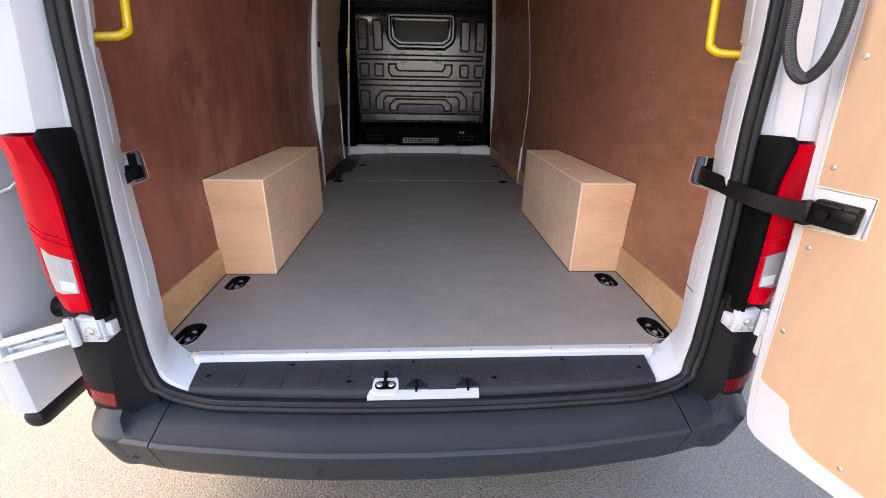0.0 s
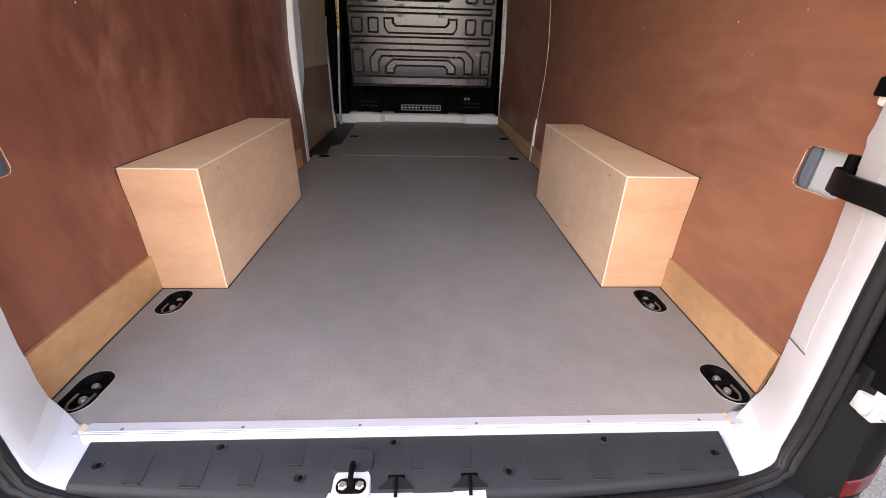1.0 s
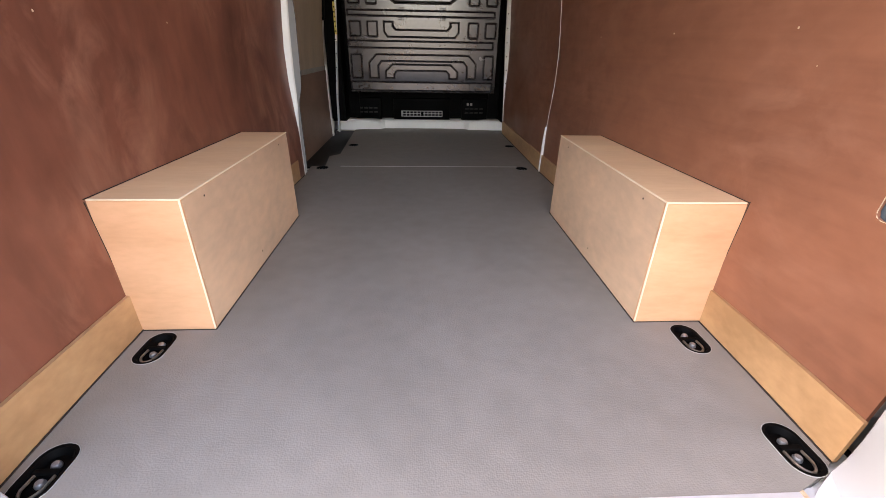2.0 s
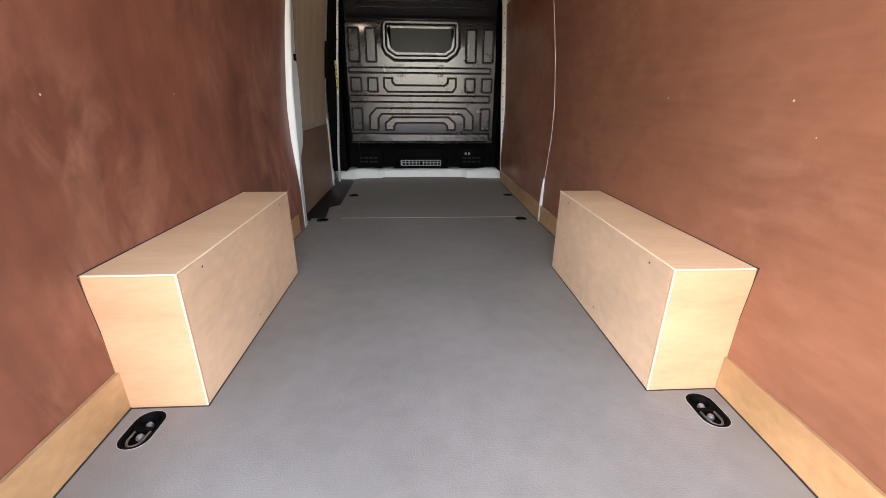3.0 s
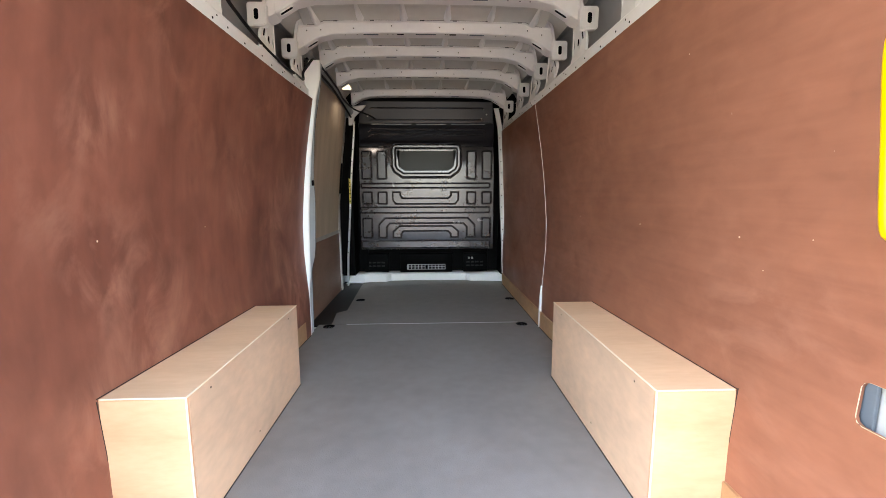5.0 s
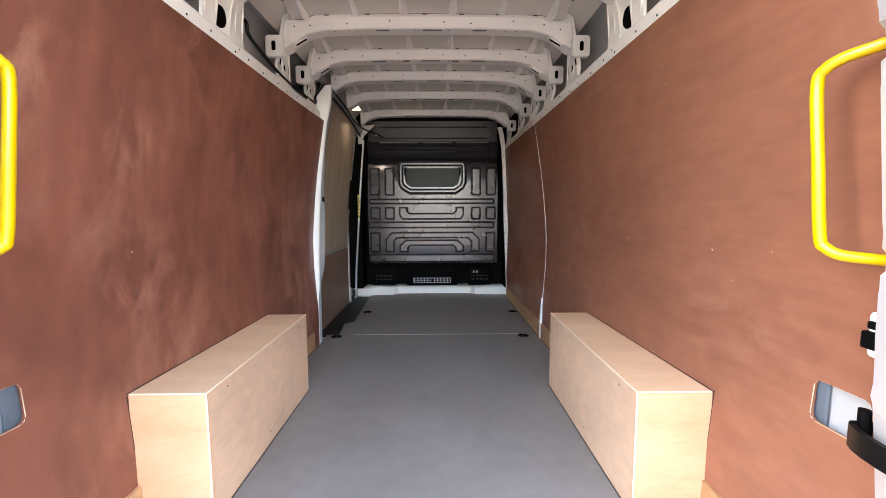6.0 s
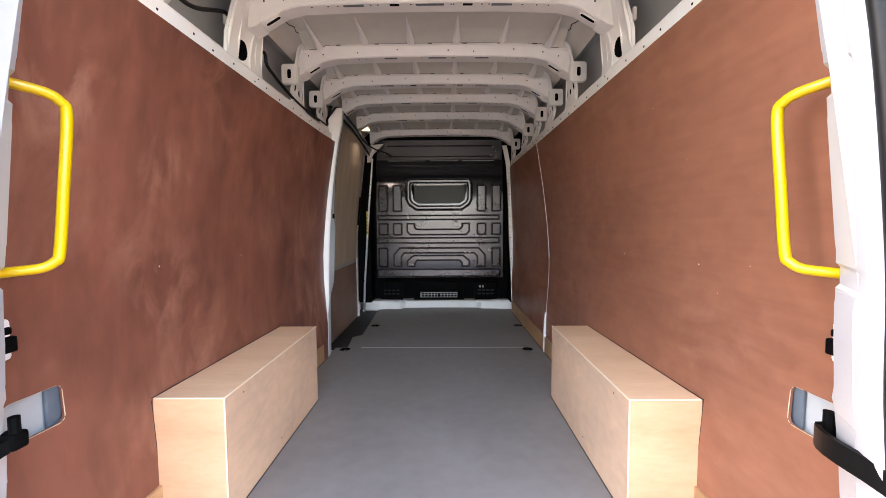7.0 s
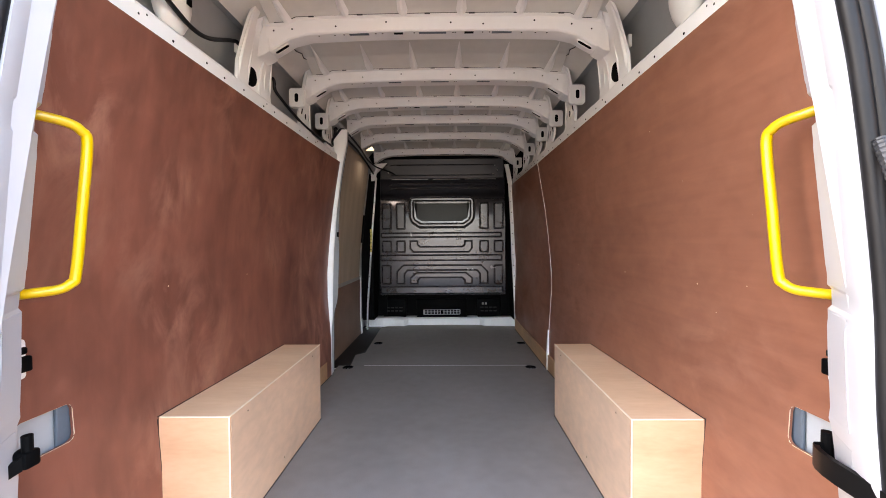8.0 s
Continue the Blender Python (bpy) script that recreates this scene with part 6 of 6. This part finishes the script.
SHELL = [(-0.100, 0.942), (-0.040, 1.80), (-0.82, 1.80), (-0.84, 0.9), (-0.85, -0.130), (-0.435, -0.128), (-0.36, -0.134), (-0.29, -0.139), (-0.245, -0.136), (-0.218, -0.118), (-0.203, -0.085), (-0.196, -0.05), (-0.187, 0.009), (-0.173, 0.16), (-0.158, 0.40), (-0.148, 0.533), (-0.129, 0.73)]
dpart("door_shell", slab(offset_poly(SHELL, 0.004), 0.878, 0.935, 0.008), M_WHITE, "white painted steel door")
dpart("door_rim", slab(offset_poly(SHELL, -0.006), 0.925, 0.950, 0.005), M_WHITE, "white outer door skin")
STEP = offset_poly(SHELL, 0.028)
dpart("door_step", slab(STEP, 0.8745, 0.880, 0.004), M_WHITE, "raised inner pressing of the door")
PLY = [(-0.156, 0.933), (-0.100, 1.70), (-0.76, 1.70), (-0.79, -0.057), (-0.487, -0.058), (-0.436, -0.058), (-0.391, -0.058), (-0.362, -0.055), (-0.339, -0.047), (-0.324, -0.034), (-0.313, -0.012), (-0.305, 0.012), (-0.300, 0.026), (-0.291, 0.034), (-0.271, 0.038), (-0.238, 0.043), (-0.218, 0.052),
       (-0.206, 0.26), (-0.194, 0.414), (-0.190, 0.468), (-0.307, 0.476), (-0.300, 0.563), (-0.189, 0.565), (-0.185, 0.585), (-0.164, 0.821)]
dpart("lining_panel", slab(PLY, 0.8665, 0.8742, 0.0012), M_DOOR_PLY, "pinkish birch plywood door lining")
rim = offset_poly(PLY, 0.0006)
dpart("lining_edge", tube(bmesh.new(), [(0.8672, y, z) for y, z in rim[4:] + rim[:1]], 0.0011, 5), M_RUBBED, "pale cut edge of the lining")
for y, z in ((-0.189, 0.829), (-0.205, 0.609), (-0.216, 0.425), (-0.229, 0.205), (-0.433, -0.033)):
    dpart("screw", disc(bmesh.new(), (0.8668, y, z), 0.0058, -0.003, 'x', 10), M_ZINC, "bright dome-headed screw", smooth=40)
dpart("strap_plate", boxed(0.868, 0.877, -0.297, -0.185, 0.470, 0.560, 0.002), M_WHITE, "white steel plate under the strap")

# check strap: pivot block on the door, curved arm to a catch in the frame
cs = thing("check_strap", "black curved steel door check strap across the opening", "check strap", (0.83, -0.1, 0.53))
cm = Matrix.Translation((-0.83, 0.1, -0.53))


def cpart(name, bm, mat, label="", smooth=35):
    bm.transform(cm)
    return part(name, bm, mat, cs, label, smooth)


bm = bmesh.new()
arc = [(0.800, 0.098), (0.790, 0.082), (0.783, 0.06), (0.779, 0.03), (0.777, -0.02), (0.779, -0.06), (0.785, -0.095), (0.797, -0.13), (0.814, -0.16), (0.836, -0.186), (0.858, -0.204)]
rows = []
for i, (x, y) in enumerate(arc):
    a, b = Vector(arc[max(i - 1, 0)]), Vector(arc[min(i + 1, len(arc) - 1)])
    t = (b - a).normalized()
    nrm = Vector((t.y, -t.x)) * 0.005
    drop = 0.026 * max(-0.03 - y, 0) / 0.174
    z0, z1 = 0.511 - drop, 0.553 - drop
    rows.append([(x - nrm.x, y - nrm.y, z0), (x - nrm.x, y - nrm.y, z1), (x + nrm.x, y + nrm.y, z1), (x + nrm.x, y + nrm.y, z0)])
loft(bm, rows, closed=True, caps=True)
bmesh.ops.bevel(bm, geom=[e for e in bm.edges if abs(e.verts[0].co.z - e.verts[1].co.z) < 0.01 and len(e.link_faces) == 2 and e.calc_face_angle(0) > 1.0], offset=0.0025, segments=2, affect='EDGES')
cpart("arm", bm, M_SATIN, "black painted steel arm")
cpart("end_hook", boxed(0.798, 0.838, 0.094, 0.104, 0.508, 0.556, 0.003), M_BLACK)
cpart("pin", tube(bmesh.new(), [(0.822, 0.098, 0.50), (0.822, 0.098, 0.578)], 0.010, 10), M_BLACK, "round pivot pin")
turn = Matrix.Translation((0.87, -0.15, 0.0)) @ Matrix.Rotation(radians(13), 4, 'Z') @ Matrix.Translation((-0.87, 0.15, 0.0))
for name, bm, lab in (("pivot_block", boxed(0.838, 0.868, -0.206, -0.180, 0.477, 0.533, 0.005), "black pivot block"),
                      ("latch_body", boxed(0.846, 0.868, -0.290, -0.205, 0.482, 0.541, 0.005), "black latch housing"),
                      ("latch_lever", boxed(0.830, 0.852, -0.297, -0.252, 0.506, 0.531, 0.006), "black release lever"),
                      ("latch_rib", boxed(0.838, 0.852, -0.262, -0.212, 0.528, 0.536, 0.003), "moulded rib"),
                      ("latch_pin", tube(bmesh.new(), [(0.834, -0.234, 0.512), (0.850, -0.234, 0.512)], 0.011, 12), "round pivot head")):
    bm.transform(turn)
    cpart(name, bm, M_SATIN, lab)

# catch left on the other side of the opening
ca = thing("strap_catch", "black steel strap catch on the door frame", "strap catch", (-0.82, 0.09, 0.53))
am = Matrix.Translation((0.82, -0.09, -0.53))
for name, bm, lab in (("pin", tube(bmesh.new(), [(-0.780, 0.072, 0.54), (-0.780, 0.072, 0.578), (-0.780, 0.072, 0.582)], 0.0095, 10), "round pin"),
                      ("hook", boxed(-0.808, -0.769, 0.058, 0.090, 0.516, 0.551, 0.006), "black hook block"),
                      ("tail", hexa(bmesh.new(), [(-0.807, 0.042, 0.500), (-0.800, 0.036, 0.500), (-0.776, 0.058, 0.517), (-0.784, 0.066, 0.517)], [(-0.807, 0.042, 0.527), (-0.800, 0.036, 0.527), (-0.776, 0.058, 0.545), (-0.784, 0.066, 0.545)]), "short stub of the arm")):
    bm.transform(am)
    part(name, bm, M_BLACK, ca, lab, 35)
for s in (-1, 1):
    cl = thing("lining_clip", "black clip in a small pale-edged cutout of the lining", "clip", (-0.857, 0.134, 0.714) if s < 0 else (0.866, 0.134, 0.704))
    part("backing", boxed(-s * 0.003, s * 0.020, -0.014, 0.014, -0.044, 0.046, 0.010), M_PRIMER, cl, "pale rounded cutout edge")
    part("jaw", boxed(-s * 0.012, s * 0.004, -0.012, 0.016, -0.026, 0.008, 0.004), M_BLACK, cl)
    part("jaw", boxed(-s * 0.008, s * 0.004, -0.014, 0.010, 0.012, 0.028, 0.004), M_BLACK, cl)

# ---- left rear door, folded back along the van's side ----
ld = thing("rear_door", "white rear door folded back along the van's side", "rear door", (-1.1, 0.3, -0.1))
lm = Matrix.Translation((1.1, -0.3, 0.1))
for name, bm, mat, lab in (
        ("door_shell", boxed(-1.16, -1.095, -0.112, 0.66, -0.115, 1.75, 0.012), M_WHITE, "white painted outer door skin"),
        ("bottom_trim", boxed(-1.158, -1.096, -0.108, 0.655, -0.175, -0.112, 0.024), M_RUBBER, "black rubber lower edge"),
        ("edge_flange", boxed(-1.20, -1.155, -0.10, 0.64, -0.09, 1.70, 0.010), M_WHITE, "white door return"),
        ("buffer", disc(bmesh.new(), (-1.095, 0.065, 0.135), 0.034, 0.05, 'x', 16), M_RUBBER, "black round rubber buffer"),
        ("lock_loop", tube(bmesh.new(), [(-1.094, 0.02, 0.49), (-1.07, 0.03, 0.50), (-1.065, 0.05, 0.515), (-1.08, 0.075, 0.53), (-1.094, 0.08, 0.52)], 0.0045, 8), M_ZINC, "bright lock striker loop")):
    bm.transform(lm)
    part(name, bm, mat, ld, lab, 35)


# ---- hinges ----
def hinge(s, folded):
    m = Matrix.Translation((-REAR_X + (0.02 if s > 0 else 0), 0, 0))
    bm = boxed(s * 0.822, s * 0.884, -0.134, -0.100, 0.138, 0.210, 0.004)
    bm.transform(m)
    ob = part("hinge", bm, M_WHITE, rear, "white painted steel door hinge", 35)

    def hp(name, bm, mat, label=""):
        bm.transform(m)
        part(name, bm, mat, ob, label, 35)

    hp("base_plate", boxed(s * 0.828, s * 0.872, -0.1385, -0.133, 0.147, 0.201, 0.002), M_WHITE, "raised bolting face")
    hp("base_tab", boxed(s * 0.806, s * 0.823, -0.126, -0.100, 0.152, 0.190, 0.003), M_WHITE)
    hp("bolt_washer", disc(bmesh.new(), (s * 0.848, -0.138, 0.176), 0.014, -0.002, 'y', 14, 0.92), M_TAPE)
    hp("bolt", disc(bmesh.new(), (s * 0.848, -0.140, 0.176), 0.0095, -0.007, 'y', 6), M_ZINC, "hexagon bolt")
    hp("bolt", disc(bmesh.new(), (s * 0.835, -0.138, 0.156), 0.006, -0.005, 'y', 6), M_ZINC)
    hp("bolt", disc(bmesh.new(), (s * 0.864, -0.138, 0.157), 0.006, -0.005, 'y', 6), M_ZINC)
    hp("knuckle", tube(bmesh.new(), [(s * 0.886, -0.146, 0.140), (s * 0.886, -0.146, 0.214)], 0.011, 12), M_WHITE, "hinge knuckle with its pin")
    hp("pin_cap", disc(bmesh.new(), (s * 0.886, -0.146, 0.214), 0.007, 0.005, 'z', 10), M_ZINC)
    if folded:
        # a tapering channel: two flanges, a web set back between them, a rod and holes
        def sweep(z0, z1, y0, y1, xa=0.888, xb=1.095):
            def drop(x):
                return -0.062 * (x - 0.888) / 0.2
            low = [(s * xa, y0, z0 + drop(xa)), (s * xa, y1, z0 + drop(xa)), (s * xb, y1 + 0.01, z0 + drop(xb)), (s * xb, y0 + 0.01, z0 + drop(xb))]
            high = [(x, y, z + (z1 - z0)) for x, y, z in low]
            bm = hexa(bmesh.new(), low, high)
            bmesh.ops.bevel(bm, geom=list(bm.edges), offset=0.0025, segments=2, affect='EDGES')
            return bm

        hp("arm", sweep(0.192, 0.209, -0.158, -0.138), M_WHITE, "upper flange of the long hinge arm")
        hp("arm", sweep(0.150, 0.166, -0.158, -0.138), M_WHITE, "lower flange of the long hinge arm")
        hp("arm_web", sweep(0.160, 0.198, -0.142, -0.136), M_STEEL_IN, "grey web of the arm")
        hp("arm_brace", sweep(0.176, 0.184, -0.155, -0.141, 0.90, 1.06), M_WHITE, "raised brace along the arm")
        hp("arm_foot", sweep(0.146, 0.212, -0.150, -0.132, 1.072, 1.10), M_WHITE, "foot of the arm on the door")
        for x, z in ((0.925, 0.179), (0.965, 0.154), (0.998, 0.156), (1.045, 0.129)):
            hp("arm_hole", disc(bmesh.new(), (s * x, -0.1425, z), 0.009, -0.002, 'y', 12), M_SLATE, "dark hole in the web")
    else:
        hp("arm", boxed(s * 0.880, s * 0.902, -0.186, -0.146, 0.146, 0.206, 0.006), M_WHITE, "white hinge arm")
        hp("arm_foot", boxed(s * 0.874, s * 0.898, -0.190, -0.156, 0.088, 0.148, 0.006), M_WHITE, "lower end of the hinge arm")
    return ob


hinge(-1, True)
hinge(1, False)


# ---- yellow grab handles ----
def grab_handle(s):
    ob = thing("grab_handle", "bright yellow tubular grab handle by the rear door opening", "grab handle", (s * 0.80, 0.17, 1.04), "grab handles")
    if s < 0:
        pts = [(0.84, 0.075, 1.243), (0.79, 0.12, 1.234), (0.762, 0.158, 1.228), (0.752, 0.178, 1.216), (0.750, 0.190, 1.189), (0.762, 0.186, 1.04), (0.7745, 0.1805, 0.896), (0.778, 0.172, 0.876), (0.787, 0.155, 0.865), (0.81, 0.136, 0.861), (0.845, 0.108, 0.857)]
    else:
        pts = [(0.845, 0.08, 1.236), (0.804, 0.12, 1.222), (0.782, 0.155, 1.215), (0.771, 0.178, 1.203), (0.768, 0.190, 1.1745), (0.776, 0.183, 1.03), (0.784, 0.175, 0.890), (0.789, 0.166, 0.868), (0.80, 0.152, 0.857), (0.82, 0.136, 0.853), (0.86, 0.105, 0.849)]
    line = smooth_line([Vector((s * x, y, z)) for x, y, z in pts], 5)
    bm = tube(bmesh.new(), line, 0.0108, 12)
    bm.transform(Matrix.Translation((-s * 0.80, -0.17, -1.04)))
    part("bar", bm, M_YELLOW, ob, "yellow painted steel tube", 60)
    for z, y in ((pts[0][2], pts[0][1]), (pts[-1][2], pts[-1][1])):
        bm = boxed(s * (wall_x(0.11, z) - 0.012), s * (wall_x(0.11, z) + 0.004), y - 0.012, y + 0.024, z - 0.02, z + 0.02, 0.003)
        bm.transform(Matrix.Translation((-s * 0.80, -0.17, -1.04)))
        part("foot", bm, M_YELLOW, ob, "yellow mounting foot")


grab_handle(-1)
grab_handle(1)


# ---- ribbed wiring conduits between body and doors ----
def conduit(s, pts):
    line = smooth_line([Vector((s * x, y, z)) for x, y, z in pts], 26)
    bm = bmesh.new()
    rings, up = [], None
    for i, p in enumerate(line):
        d = (line[min(i + 1, len(line) - 1)] - line[max(i - 1, 0)]).normalized()
        up = d.orthogonal().normalized() if up is None else (up - d * up.dot(d)).normalized()
        side = d.cross(up)
        r = 0.0112 if i % 2 else 0.0124
        rings.append([p + (up * math.cos(a) + side * math.sin(a)) * r for a in (2 * math.pi * k / 10 for k in range(10))])
    loft(bm, rings, closed=True, caps=True)
    tagged(part("wiring_conduit", bm, M_HOSE, smooth=20), "black ribbed wiring conduit looping to the rear door", "conduit", "wiring conduits")


conduit(1, [(0.755, -0.06, 1.12), (0.735, -0.12, 1.0), (0.733, -0.145, 0.92), (0.737, -0.15, 0.86), (0.755, -0.155, 0.81), (0.782, -0.16, 0.787), (0.803, -0.165, 0.80), (0.815, -0.17, 0.83), (0.824, -0.17, 0.88), (0.831, -0.16, 0.95), (0.838, -0.14, 1.05)])
conduit(-1, [(0.80, -0.06, 1.05), (0.815, -0.11, 0.97), (0.842, -0.14, 0.915), (0.88, -0.145, 0.89), (0.93, -0.14, 0.91), (0.985, -0.12, 0.97), (1.06, -0.1, 1.05), (1.10, -0.09, 1.12)])
